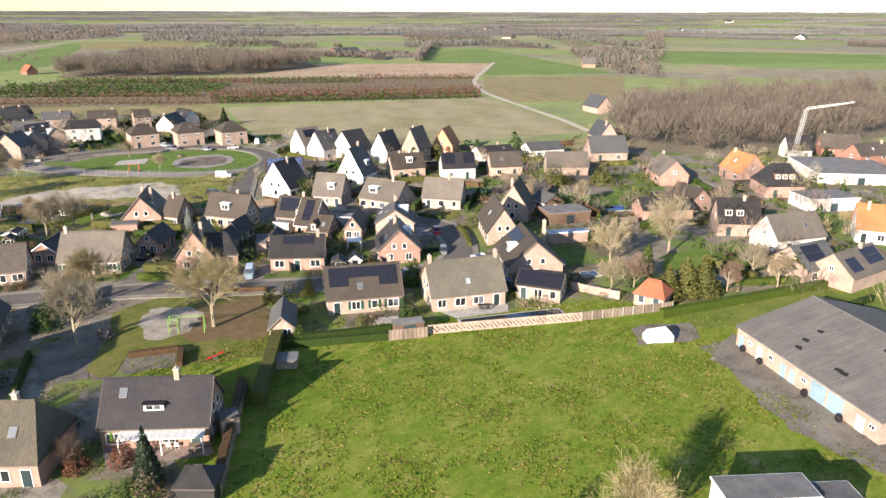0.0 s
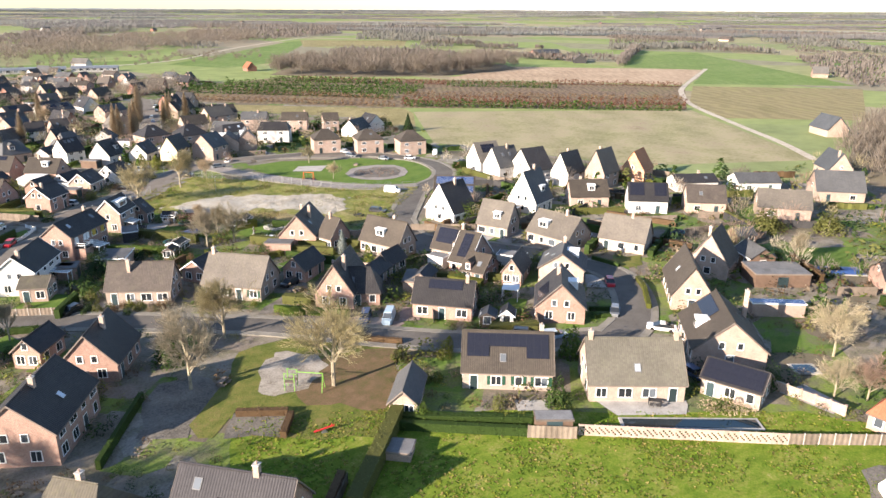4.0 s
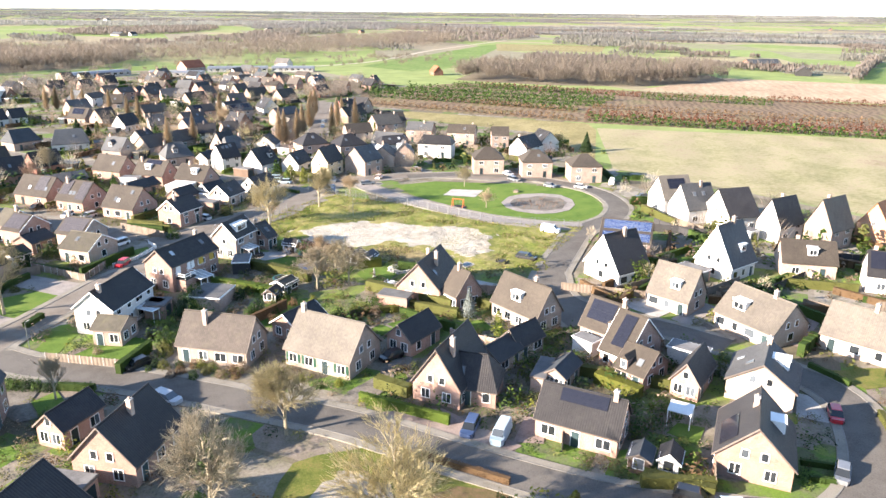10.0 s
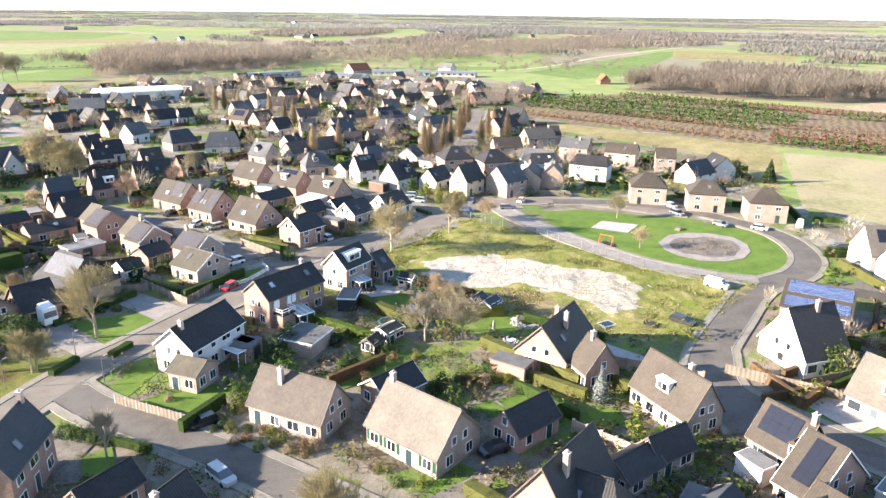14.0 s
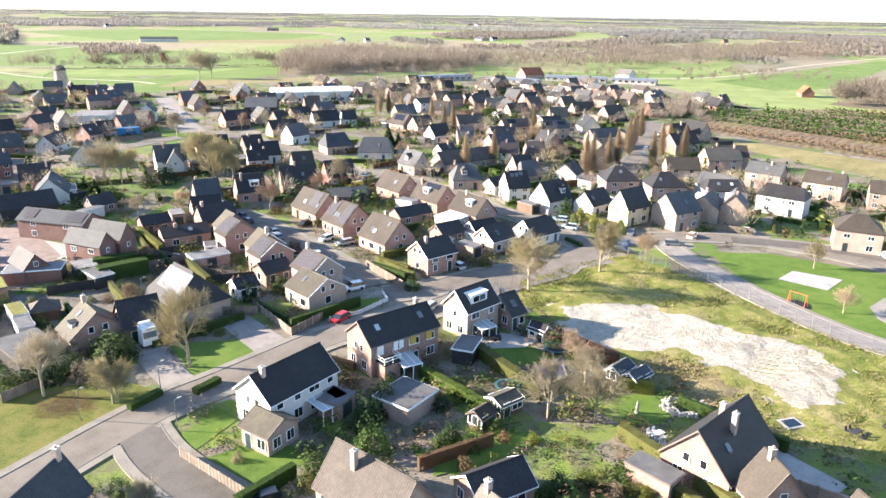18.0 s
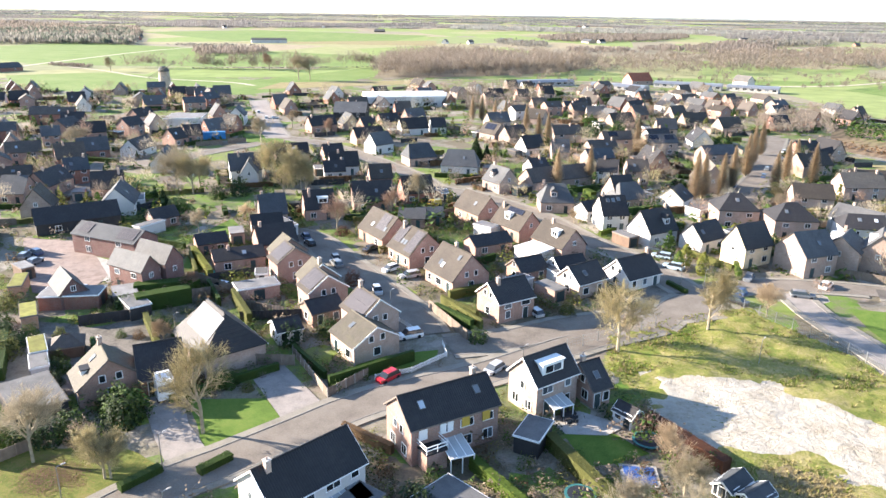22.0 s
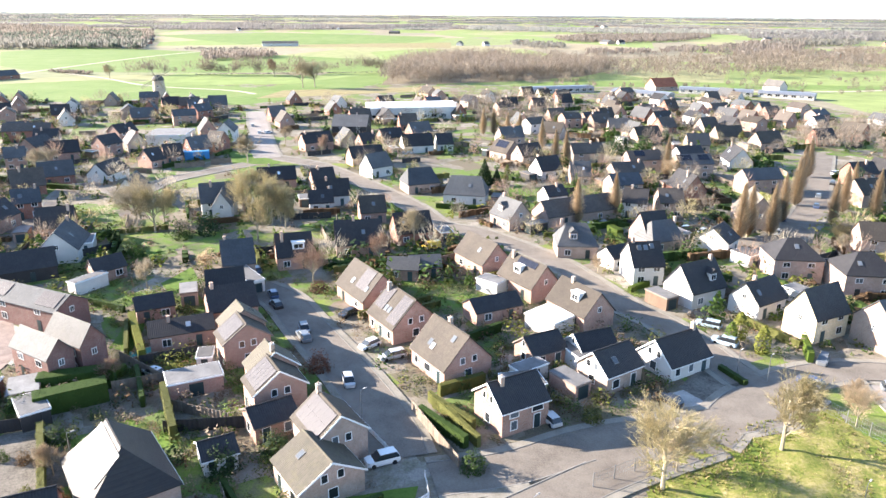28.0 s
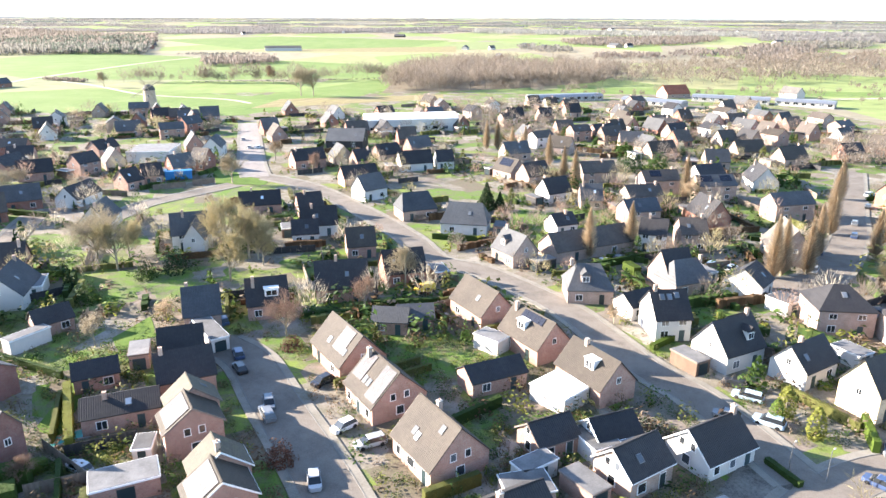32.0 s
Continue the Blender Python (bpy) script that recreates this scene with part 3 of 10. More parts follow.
GROUNDS = {
    "village": lots_mat(),
    "lawn": blend_ground("garden_lawn", [(0.2, (0.055, 0.1, 0.018)), (0.5, (0.088, 0.148, 0.026)), (0.8, (0.13, 0.17, 0.04))], 0.3, 5.0),
    "lawn2": blend_ground("mossy_grass", [(0.2, (0.07, 0.1, 0.02)), (0.5, (0.12, 0.16, 0.03)), (0.7, (0.18, 0.18, 0.05)), (0.9, (0.19, 0.15, 0.07))], 0.35, 4.0),
    "lawn3": striped("mown_field_grass", [(0.05, (0.035, 0.085, 0.008)), (0.28, (0.08, 0.14, 0.012)), (0.5, (0.13, 0.18, 0.02)), (0.68, (0.2, 0.21, 0.045)), (0.84, (0.32, 0.26, 0.13)), (0.97, (0.11, 0.165, 0.02))], 2.05, 1.6, 0.3, 3.0, 0.05),
    "lawn4": blend_ground("trodden_mossy_grass", [(0.1, (0.05, 0.07, 0.016)), (0.4, (0.095, 0.115, 0.024)), (0.6, (0.15, 0.145, 0.04)), (0.8, (0.18, 0.135, 0.06)), (0.95, (0.1, 0.12, 0.03))], 0.4, 4.0, 0.95, 0.8, 0.12),
    "rough": blend_ground("rough_bank_grass", [(0.15, (0.07, 0.1, 0.02)), (0.4, (0.14, 0.16, 0.035)), (0.6, (0.22, 0.2, 0.07)), (0.75, (0.3, 0.25, 0.13)), (0.9, (0.13, 0.17, 0.03))], 0.3, 2.5, 0.95, 0.8, 0.25),
    "dry": blend_ground("dry_tussocks", [(0.2, (0.11, 0.1, 0.045)), (0.5, (0.22, 0.175, 0.09)), (0.8, (0.3, 0.24, 0.14))], 0.5, 3.0, 0.95, 0.9, 0.25),
    "sand": blend_ground("bare_sand", [(0.1, (0.165, 0.143, 0.092)), (0.28, (0.265, 0.235, 0.18)), (0.5, (0.35, 0.318, 0.262)), (0.75, (0.42, 0.39, 0.335)), (0.9, (0.325, 0.29, 0.227)), (1.0, (0.21, 0.184, 0.12))], 0.2, 1.1, 0.95, 1.0, 0.5),
    "leaves": blend_ground("fallen_leaves", [(0.1, (0.06, 0.078, 0.02)), (0.35, (0.1, 0.085, 0.035)), (0.55, (0.145, 0.095, 0.055)), (0.75, (0.175, 0.118, 0.07)), (0.95, (0.09, 0.092, 0.03))], 0.45, 6.0, 0.95, 0.7, 0.1),
    "dirt": blend_ground("trodden_sand", [(0.2, (0.14, 0.12, 0.09)), (0.5, (0.28, 0.25, 0.21)), (0.8, (0.38, 0.35, 0.3))], 0.4, 3.0),
    "dirt2": blend_ground("grey_gravel_yard", [(0.2, (0.06, 0.055, 0.045)), (0.5, (0.15, 0.135, 0.115)), (0.8, (0.22, 0.2, 0.17))], 0.25, 3.0),
    "straw": striped("straw_coloured_meadow", [(0.15, (0.15, 0.15, 0.065)), (0.4, (0.235, 0.215, 0.115)), (0.6, (0.3, 0.26, 0.16)), (0.75, (0.25, 0.19, 0.13)), (0.9, (0.19, 0.2, 0.075))], 0.95, 23.0, 0.05, 0.6, 0.05),
    "straw2": striped("dull_stubble", [(0.2, (0.14, 0.12, 0.05)), (0.5, (0.21, 0.18, 0.08)), (0.8, (0.3, 0.25, 0.13))], 0.9, 9.0, 0.05, 0.8, 0.05),
    "brownf": striped("ploughed_soil", [(0.2, (0.24, 0.17, 0.11)), (0.5, (0.36, 0.265, 0.18)), (0.8, (0.43, 0.33, 0.23))], 0.9, 6.0, 0.04, 0.7, 0.08),
    "wheat": striped("young_green_crop", [(0.2, (0.095, 0.155, 0.038)), (0.5, (0.13, 0.188, 0.052)), (0.8, (0.175, 0.212, 0.078))], 0.9, 8.0, 0.03, 0.6, 0.06),
    "olive": striped("sparse_stubble", [(0.2, (0.16, 0.14, 0.06)), (0.5, (0.23, 0.19, 0.1)), (0.8, (0.2, 0.19, 0.07))], 0.7, 8.0, 0.04, 0.7, 0.1),
    "nursery": striped("nursery_soil", [(0.2, (0.1, 0.075, 0.05)), (0.5, (0.17, 0.12, 0.08)), (0.8, (0.12, 0.13, 0.045))], 0.9, 4.0, 0.05, 0.8, 0.2),
    "asphalt": blend_ground("grey_street_paving", [(0.1, (0.09, 0.077, 0.064)), (0.4, (0.15, 0.131, 0.11)), (0.7, (0.2, 0.177, 0.15)), (0.95, (0.135, 0.118, 0.099))], 0.22, 5.0, 0.85, 0.3, 0.02),
    "tarmac": blend_ground("dark_worn_tarmac", [(0.1, (0.062, 0.057, 0.051)), (0.4, (0.1, 0.091, 0.08)), (0.7, (0.142, 0.13, 0.115)), (0.95, (0.09, 0.082, 0.072))], 0.18, 5.0, 0.8, 0.3, 0.02),
    "paving": blend_ground("concrete_slabs", [(0.2, (0.24, 0.23, 0.215)), (0.5, (0.34, 0.325, 0.3)), (0.8, (0.42, 0.4, 0.37))], 0.5, 5.0, 0.9, 0.3, 0.02),
    "walk": blend_ground("worn_walk_paving", [(0.15, (0.11, 0.105, 0.07)), (0.4, (0.19, 0.175, 0.145)), (0.7, (0.25, 0.23, 0.195)), (0.9, (0.12, 0.13, 0.06))], 0.35, 5.0, 0.9, 0.3, 0.02),
    "paving2": blend_ground("pale_brick_paving", [(0.2, (0.17, 0.155, 0.14)), (0.5, (0.245, 0.222, 0.203)), (0.8, (0.3, 0.27, 0.247))], 0.4, 5.0, 0.9, 0.3, 0.02),
    "brickp": blend_ground("brick_drive", [(0.2, (0.15, 0.115, 0.1)), (0.5, (0.24, 0.19, 0.165)), (0.8, (0.3, 0.24, 0.21))], 0.5, 5.0, 0.9, 0.3, 0.02),
    "litter": blend_ground("wood_floor", [(0.2, (0.1, 0.085, 0.055)), (0.5, (0.17, 0.14, 0.1)), (0.8, (0.2, 0.18, 0.11))], 0.05, 0.6),
    "track": blend_ground("sandy_track", [(0.2, (0.3, 0.26, 0.2)), (0.5, (0.42, 0.37, 0.3)), (0.8, (0.48, 0.43, 0.36))], 0.3, 2.0),
}
def far_height(r):
    return 0.0 if r < 2150 else 51 - 51 * r / (2150 * math.exp((r - 2150) * 0.00098))


g = Mesh()
g.v.append((80, 200, 0))
RINGS = (600, 1500, 2150, 2400, 2700, 3000, 3400, 3800, 4200, 4700)
for r in RINGS:
    g.v += [(80 + r * math.cos(2 * math.pi * i / 96), 200 + r * math.sin(2 * math.pi * i / 96), far_height(r)) for i in range(96)]
for i in range(96):
    j = (i + 1) % 96
    g.f.append((0, 1 + i, 1 + j))
    for k in range(len(RINGS) - 1):
        g.f.append((1 + k * 96 + i, 1 + k * 96 + 96 + i, 1 + k * 96 + 96 + j, 1 + k * 96 + j))
tagged(new("ground", g.data("ground", field_mat())), "flat farmland in a patchwork of green and brown fields", "ground", "", "structure")
G_WORDS = {"village": "village ground of soil, paving and moss", "lawn": "short bright green lawn", "lawn2": "mossy green and yellow grass", "lawn4": "trodden olive and brown grass", "lawn3": "mown green field with yellow patches", "rough": "rough green and straw grass bank", "dry": "dry straw-coloured tussock grass", "sand": "bare pale sand with wheel ruts", "leaves": "brown fallen leaves over grass", "dirt": "trodden pale sandy soil", "dirt2": "grey gravel and mud yard", "straw": "straw-coloured fallow meadow", "straw2": "dull yellow stubble strip", "brownf": "ploughed light brown field", "wheat": "bright green winter crop", "olive": "sparse brown and green stubble", "nursery": "brown soil between nursery rows", "asphalt": "worn grey street", "tarmac": "dark worn tarmac street", "paving": "grey concrete slab paving", "paving2": "pale brick paving", "brickp": "red-brown brick driveway", "litter": "brown leaf litter under bare trees", "track": "pale sandy farm track"}


def ragged(pts, step, amp, rng):
    """An outline with its straight sides broken up."""
    out = []
    for (ax, ay), (bx, by) in zip(pts, pts[1:] + pts[:1]):
        d = math.hypot(bx - ax, by - ay)
        n = max(1, int(d / step))
        for i in range(n):
            f = i / n
            k = amp if 0 < i else amp * 0.4
            out.append((ax + (bx - ax) * f + rng.uniform(-k, k), ay + (by - ay) * f + rng.uniform(-k, k)))
    return out


def poly_has(pts, x, y):
    c = False
    for (ax, ay), (bx, by) in zip(pts, pts[1:] + pts[:1]):
        if (ay > y) != (by > y) and x < (bx - ax) * (y - ay) / (by - ay) + ax:
            c = not c
    return c


def relief_sheet(name, mat, z, pts):
    """Uneven ground: a fine mesh with hummocks, and ruts where it is sand."""
    st = 0.55
    xs, ys = [p[0] for p in pts], [p[1] for p in pts]
    m, ids = Mesh(), {}
    amp = {"sand": 0.42, "dry": 0.5, "rough": 0.4}[mat]

    def vert(i, j):
        if (i, j) not in ids:
            x, y = min(xs) + i * st, min(ys) + j * st
            n = noise.noise((x * 0.16, y * 0.16, 3.1)) + 0.5 * noise.noise((x * 0.5, y * 0.5, 1.7))
            h = amp * max(0, 0.35 + n)
            if mat == "sand":
                h += 0.09 * math.sin((x * 0.55 + y * 0.85 + 2 * noise.noise((x * 0.1, y * 0.1, 0))) * 4.2) * max(0, noise.noise((x * 0.06, y * 0.06, 9)) + 0.25)
            d = min((x - a) ** 2 + (y - b) ** 2 for a, b in pts)
            ids[i, j] = len(m.v)
            m.v.append((x, y, z + h * min(1, d / 6)))
        return ids[i, j]
    for i in range(int((max(xs) - min(xs)) / st)):
        for j in range(int((max(ys) - min(ys)) / st)):
            if poly_has(pts, min(xs) + (i + 0.5) * st, min(ys) + (j + 0.5) * st):
                m.f.append((vert(i, j), vert(i + 1, j), vert(i + 1, j + 1), vert(i, j + 1)))
    return tagged(new(name, m.data(name, GROUNDS[mat], True)), G_WORDS[mat], "ground", "", "structure")


AREAS = {}         # outlines by name
OPEN = []          # lawns, fields and sand where nothing is planted


def sheet(name, mat, z, pts):
    AREAS[name] = list(pts)
    if name != "village":
        OPEN.append(list(pts))
    rng = random.Random(len(pts) * 7 + int(pts[0][0]))
    soft = {"sand": (2.2, 0.8), "rough": (3.0, 0.9), "dry": (2, 0.8), "leaves": (1.5, 0.7), "dirt": (1.5, 0.6), "dirt2": (2.5, 0.7), "lawn2": (3, 0.5), "lawn3": (4, 0.5), "lawn4": (3, 0.5), "lawn": (3, 0.12)}.get(mat)
    if soft:
        pts = ragged(pts, soft[0], soft[1], rng)
    if mat in ("sand", "dry", "rough"):
        return relief_sheet(name, mat, z, pts)
    bm = bmesh.new()
    f = bm.faces.new([bm.verts.new((x, y, z)) for x, y in pts])
    if f.normal.z < 0 or f.calc_area() < 0:
        f.normal_flip()
    bm.normal_update()
    if f.normal.z < 0:
        f.normal_flip()
    bmesh.ops.triangulate(bm, faces=bm.faces[:])
    me = bpy.data.meshes.new(name)
    bm.to_mesh(me)
    bm.free()
    me.materials.append(GROUNDS[mat])
    base = "lawn" if "lawn" in name else name
    return tagged(new(base, me), G_WORDS[mat], "grass" if mat.startswith("lawn") else ("field" if mat in ("straw", "straw2", "brownf", "wheat", "olive") else "ground"), "", "structure")


M_KERB = mottled("kerb_concrete", (0.2, 0.19, 0.17), 0.9, 0.8, 10, 0.75, 1.15, 0.3)
ROADS = []
sheet("village", "village", 0.0112, [(-330.0, 260.0), (-330.0, 640.0), (60.0, 700.0), (330.0, 660.0), (360.0, 300.0), (250.0, 210.0), (250.0, 60.0), (330.0, -60.0), (120.0, -120.0), (60.0, -60.0), (28.0, 20.0), (32.0, 70.0), (24.0, 118.0)])
sheet("meadow", "straw", 0.0224, [(309.3, 237.9), (404.7, 125.2), (299.6, 46.6), (259.8, 86.2), (252.8, 98.8), (247.0, 163.5), (244.3, 174.9)])
sheet("ploughed_field", "brownf", 0.0236, [(471.6, 334.7), (598.4, 361.0), (681.0, 205.4), (533.0, 173.8)])
sheet("winter_wheat", "wheat", 0.0248, [(659.3, 271.1), (833.9, 336.8), (930.3, 290.8), (602.7, 73.5), (545.0, 169.9), (676.5, 201.2)])
sheet("stubble_field", "olive", 0.0260, [(529.9, 165.0), (580.8, 67.2), (419.6, 45.2), (384.4, 103.5), (431.1, 134.7)])
sheet("nursery_ground", "nursery", 0.0272, [(304.2, 438.7), (398.0, 441.2), (461.0, 326.9), (526.7, 169.7), (405.5, 127.8), (319.7, 248.3), (262.2, 368.7)])
sheet("strip_field", "straw2", 0.0284, [(258.4, 357.7), (316.3, 249.3), (304.8, 234.1), (251.8, 189.4), (277.0, 244.3), (256.8, 311.5)])
sheet("green_field", "wheat", 0.0296, [(419.6, 625.0), (825.0, 910.5), (888.5, 925.9), (487.6, 561.6), (425.8, 548.1)])
sheet("yellow_field", "straw2", 0.0308, [(878.3, 942.5), (973.9, 787.2), (829.4, 673.3), (729.4, 773.5)])
sheet("green_meadow_a", "wheat", 0.0320, [(-241.6, 673.2), (-181.5, 714.6), (-37.1, 657.2), (51.6, 824.5), (57.6, 719.8), (25.8, 632.2), (-20.0, 553.3), (-178.4, 563.8)])
sheet("green_meadow_b", "wheat", 0.0382, [(-506.7, 1132.2), (-466.7, 1297.8), (-244.6, 1168.2), (34.5, 1004.4), (46.0, 825.1), (-110.7, 792.8), (-280.9, 796.0), (-352.1, 864.5)])
sheet("green_meadow_c", "wheat", 0.0344, [(-591.3, 1920.7), (-376.7, 2267.7), (128.2, 1934.1), (24.9, 1476.5), (-245.1, 1426.0)])
sheet("green_meadow_d", "wheat", 0.0356, [(154.3, 686.5), (247.3, 678.7), (443.3, 662.3), (463.3, 694.8), (303.1, 725.1), (208.0, 733.7)])
sheet("green_meadow_e", "wheat", 0.0368, [(860.2, 174.9), (985.6, 89.3), (986.0, -186.0), (821.6, -156.4), (737.5, 34.0)])
sheet("wood_floor_a", "litter", 0.0404, [(52.0, 690.0), (100.0, 696.0), (160.0, 722.0), (232.0, 777.0), (300.0, 900.0), (137.0, 1000.0), (58.0, 880.0)])
sheet("wood_floor_b", "litter", 0.0416, [(405.0, 463.0), (477.0, 517.0), (620.0, 378.0), (584.0, 337.0), (487.0, 346.0), (436.0, 394.0)])
sheet("wood_floor_c", "litter", 0.0428, [(292.0, 36.0), (384.0, 44.0), (430.0, 3.0), (507.0, -100.0), (330.0, -68.0), (284.0, -29.0), (262.0, 1.0), (265.0, 23.0)])
sheet("brown_strip", "olive", 0.0440, [(-23.5, 585.3), (98.8, 644.1), (99.0, 673.4), (-16.0, 638.5)])
sheet("far_brown_field", "olive", 0.0452, [(-257.1, 1352.3), (122.8, 1338.8), (128.4, 1584.1), (-33.6, 1503.8)])
sheet("park_lawn", "lawn", 0.0680, [(169.9, 198.7), (183.2, 195.4), (201.7, 177.7), (212.3, 160.8), (200.4, 141.7), (189.7, 135.3), (177.8, 142.5), (171.2, 155.5), (168.0, 170.1), (168.0, 188.5)])
sheet("rough_bank", "rough", 0.0392, [(121.3, 188.4), (135.3, 194.7), (152.1, 199.8), (151.5, 197.0), (158.3, 180.4), (162.0, 167.0), (167.0, 151.0), (183.4, 134.1), (161.8, 124.2), (147.7, 120.3), (138.7, 126.6), (130.0, 141.6), (126.3, 149.2), (121.5, 166.4), (118.3, 176.3)])
sheet("sand_pit", "sand", 0.0604, [(122.3, 174.4), (131.3, 175.4), (140.9, 172.1), (149.5, 164.1), (155.5, 157.1), (159.8, 153.0), (162.5, 148.3), (161.3, 140.6), (152.8, 131.9), (141.6, 129.5), (143.0, 133.7), (142.8, 138.9), (141.0, 145.0), (137.3, 151.2), (129.6, 150.8), (123.1, 154.8), (121.2, 162.5)])
sheet("dry_grass", "dry", 0.0716, [(128.0, 151.1), (133.3, 152.5), (137.5, 149.9), (141.2, 143.8), (142.3, 138.7), (138.7, 135.2), (133.3, 135.1), (130.6, 140.4), (128.5, 146.5)])
sheet("green_bank", "lawn2", 0.0528, [(118.8, 176.3), (136.0, 192.2), (148.1, 198.4), (157.1, 179.5), (151.0, 171.2), (139.6, 177.2), (125.0, 176.2)])
sheet("playing_field", "lawn4", 0.0540, [(65.5, 78.3), (74.4, 83.5), (82.1, 89.6), (91.0, 87.0), (99.5, 71.1), (89.0, 64.0), (78.0, 56.4), (71.0, 65.8), (74.7, 69.9), (71.0, 76.2), (65.4, 73.2), (64.1, 74.9)])
sheet("leaf_litter", "leaves", 0.0752, [(79.6, 74.4), (89.2, 77.6), (93.1, 74.9), (99.1, 70.9), (88.1, 63.1), (82.6, 60.7), (81.0, 66.6), (77.5, 69.7)])
sheet("sandy_play_ground", "dirt", 0.0814, [(81.2, 83.3), (85.5, 85.1), (88.8, 79.4), (87.2, 75.4), (80.9, 72.7), (76.4, 74.7), (76.3, 77.9)])
sheet("old_court", "dirt2", 0.0826, [(67.8, 73.6), (70.7, 75.7), (74.3, 70.0), (70.6, 66.3), (66.1, 72.2)])
sheet("dirt_yard", "dirt2", 0.0488, [(59.8, 80.7), (65.0, 88.0), (69.2, 90.4), (73.7, 88.8), (74.0, 82.9), (65.5, 78.3), (63.5, 75.7)])
sheet("field_grass", "lawn3", 0.0500, [(70.0, 76.0), (82.0, 62.0), (99.0, 38.0), (116.0, 16.0), (120.0, 2.0), (125.0, -14.0), (100.0, -4.0), (92.0, -14.0), (64.0, -34.0), (10.0, -40.0), (2.0, -12.0), (16.0, 22.0), (44.0, 40.0)])
sheet("back_lawn", "lawn2", 0.0612, [(116.6, 2.2), (138.7, -23.5), (140.4, -33.7), (116.3, -29.3), (131.3, -24.4), (113.7, -7.5), (110.7, -2.4)])
sheet("barn_yard", "dirt2", 0.0674, [(103.3, -2.6), (110.3, -7.5), (87.9, -24.2), (77.9, -22.4), (83.9, -13.5), (96.6, -7.3)])
sheet("verge_lawn_a", "lawn", 0.0636, [(56.9, 167.2), (62.7, 154.7), (71.0, 161.5), (67.5, 167.3)])
sheet("verge_lawn_b", "lawn4", 0.0648, [(26.0, 150.0), (41.0, 156.0), (52.0, 155.8), (54.5, 154.7), (59.8, 150.6), (58.9, 148.9), (56.2, 146.4), (51.5, 143.7), (48.0, 139.2), (44.2, 134.3), (34.0, 121.5), (26.0, 126.0)])
sheet("garden_lawn_a", "lawn", 0.0672, [(62.0, 138.5), (66.7, 146.2), (70.0, 143.0), (64.5, 135.4)])
sheet("garden_lawn_b", "lawn", 0.0684, [(66.8, 134.6), (71.0, 136.4), (76.9, 135.6), (79.0, 132.1), (73.4, 128.0)])
sheet("garden_lawn_c", "lawn", 0.0696, [(107.6, 158.4), (114.0, 158.6), (117.8, 153.4), (113.0, 151.6), (109.6, 150.8)])
sheet("garden_lawn_e", "lawn", 0.0720, [(112.3, 115.6), (117.0, 115.3), (119.4, 109.9), (112.5, 107.5)])
sheet("garden_lawn_g", "lawn", 0.0744, [(91.3, 133.5), (98.4, 129.2), (97.3, 124.8), (92.0, 129.5)])
sheet("garden_lawn_h", "lawn", 0.0756, [(122.1, 109.0), (126.6, 107.2), (125.4, 103.0), (120.5, 104.1)])
sheet("garden_lawn_i", "lawn", 0.0768, [(189.1, 33.4), (190.7, 19.8), (180.6, 17.2), (174.4, 27.7)])
sheet("garden_lawn_j", "lawn", 0.0780, [(146.2, 5.1), (161.3, -8.2), (155.9, -10.4), (143.3, -6.9), (135.3, 5.4)])
sheet("garden_lawn_k", "lawn", 0.0792, [(185.0, 35.8), (198.5, 20.3), (180.7, 18.3), (177.3, 30.1)])
sheet("garden_lawn_l", "lawn", 0.0804, [(137.6, 24.9), (140.5, 20.9), (134.5, 19.5), (131.6, 23.3)])
sheet("garden_lawn_m", "lawn", 0.0816, [(39.5, 219.0), (37.2, 237.5), (42.2, 227.5), (44.0, 217.0)])
sheet("garden_lawn_n", "lawn", 0.0828, [(37.3, 248.9), (40.4, 258.7), (44.9, 250.2), (42.2, 241.4)])
sheet("garden_lawn_o", "lawn", 0.0840, [(9.0, 400.4), (35.8, 382.0), (35.8, 371.5), (18.9, 372.2)])
sheet("garden_lawn_p", "lawn", 0.0852, [(117.8, 333.4), (130.9, 336.7), (130.1, 325.6), (117.5, 322.5)])
sheet("garden_lawn_q", "lawn", 0.0864, [(77.1, 174.9), (82.4, 179.8), (92.2, 182.2), (91.8, 179.5), (86.5, 174.6), (80.9, 173.6)])
sheet("terrace", "paving", 0.0988, [(102.1, 39.3), (109.4, 29.2), (108.3, 28.6), (106.0, 28.0), (100.3, 35.2)])
sheet("drive_a", "brickp", 0.1000, [(94.1, 94.0), (103.3, 88.5), (105.8, 75.7), (102.3, 75.7), (100.5, 79.4)])
sheet("street_corner", "paving", 0.0986, [(127.4, 202.9), (137.4, 207.5), (138.3, 203.4), (126.7, 195.7)])
sheet("car_park", "paving", 0.0998, [(2.4, 237.9), (21.2, 226.4), (38.3, 214.5), (40.1, 205.3), (20.6, 216.1), (6.5, 224.1)])
sheet("play_slab", "paving", 0.1360, [(180.9, 184.1), (187.8, 177.6), (180.4, 172.7), (174.5, 180.0)])
sheet("round_path", "paving2", 0.1372, [(182.5, 163.9), (188.8, 167.5), (194.2, 167.4), (199.1, 164.7), (202.3, 160.1), (201.0, 154.3), (197.4, 149.9), (192.1, 147.0), (186.5, 147.1), (182.1, 149.6), (179.8, 154.4), (179.9, 158.9)])
sheet("round_bed", "dirt2", 0.1534, [(184.4, 162.6), (189.5, 164.7), (196.3, 162.9), (199.6, 157.5), (197.5, 152.5), (191.8, 149.2), (185.7, 150.2), (182.1, 154.8), (181.9, 158.8)])
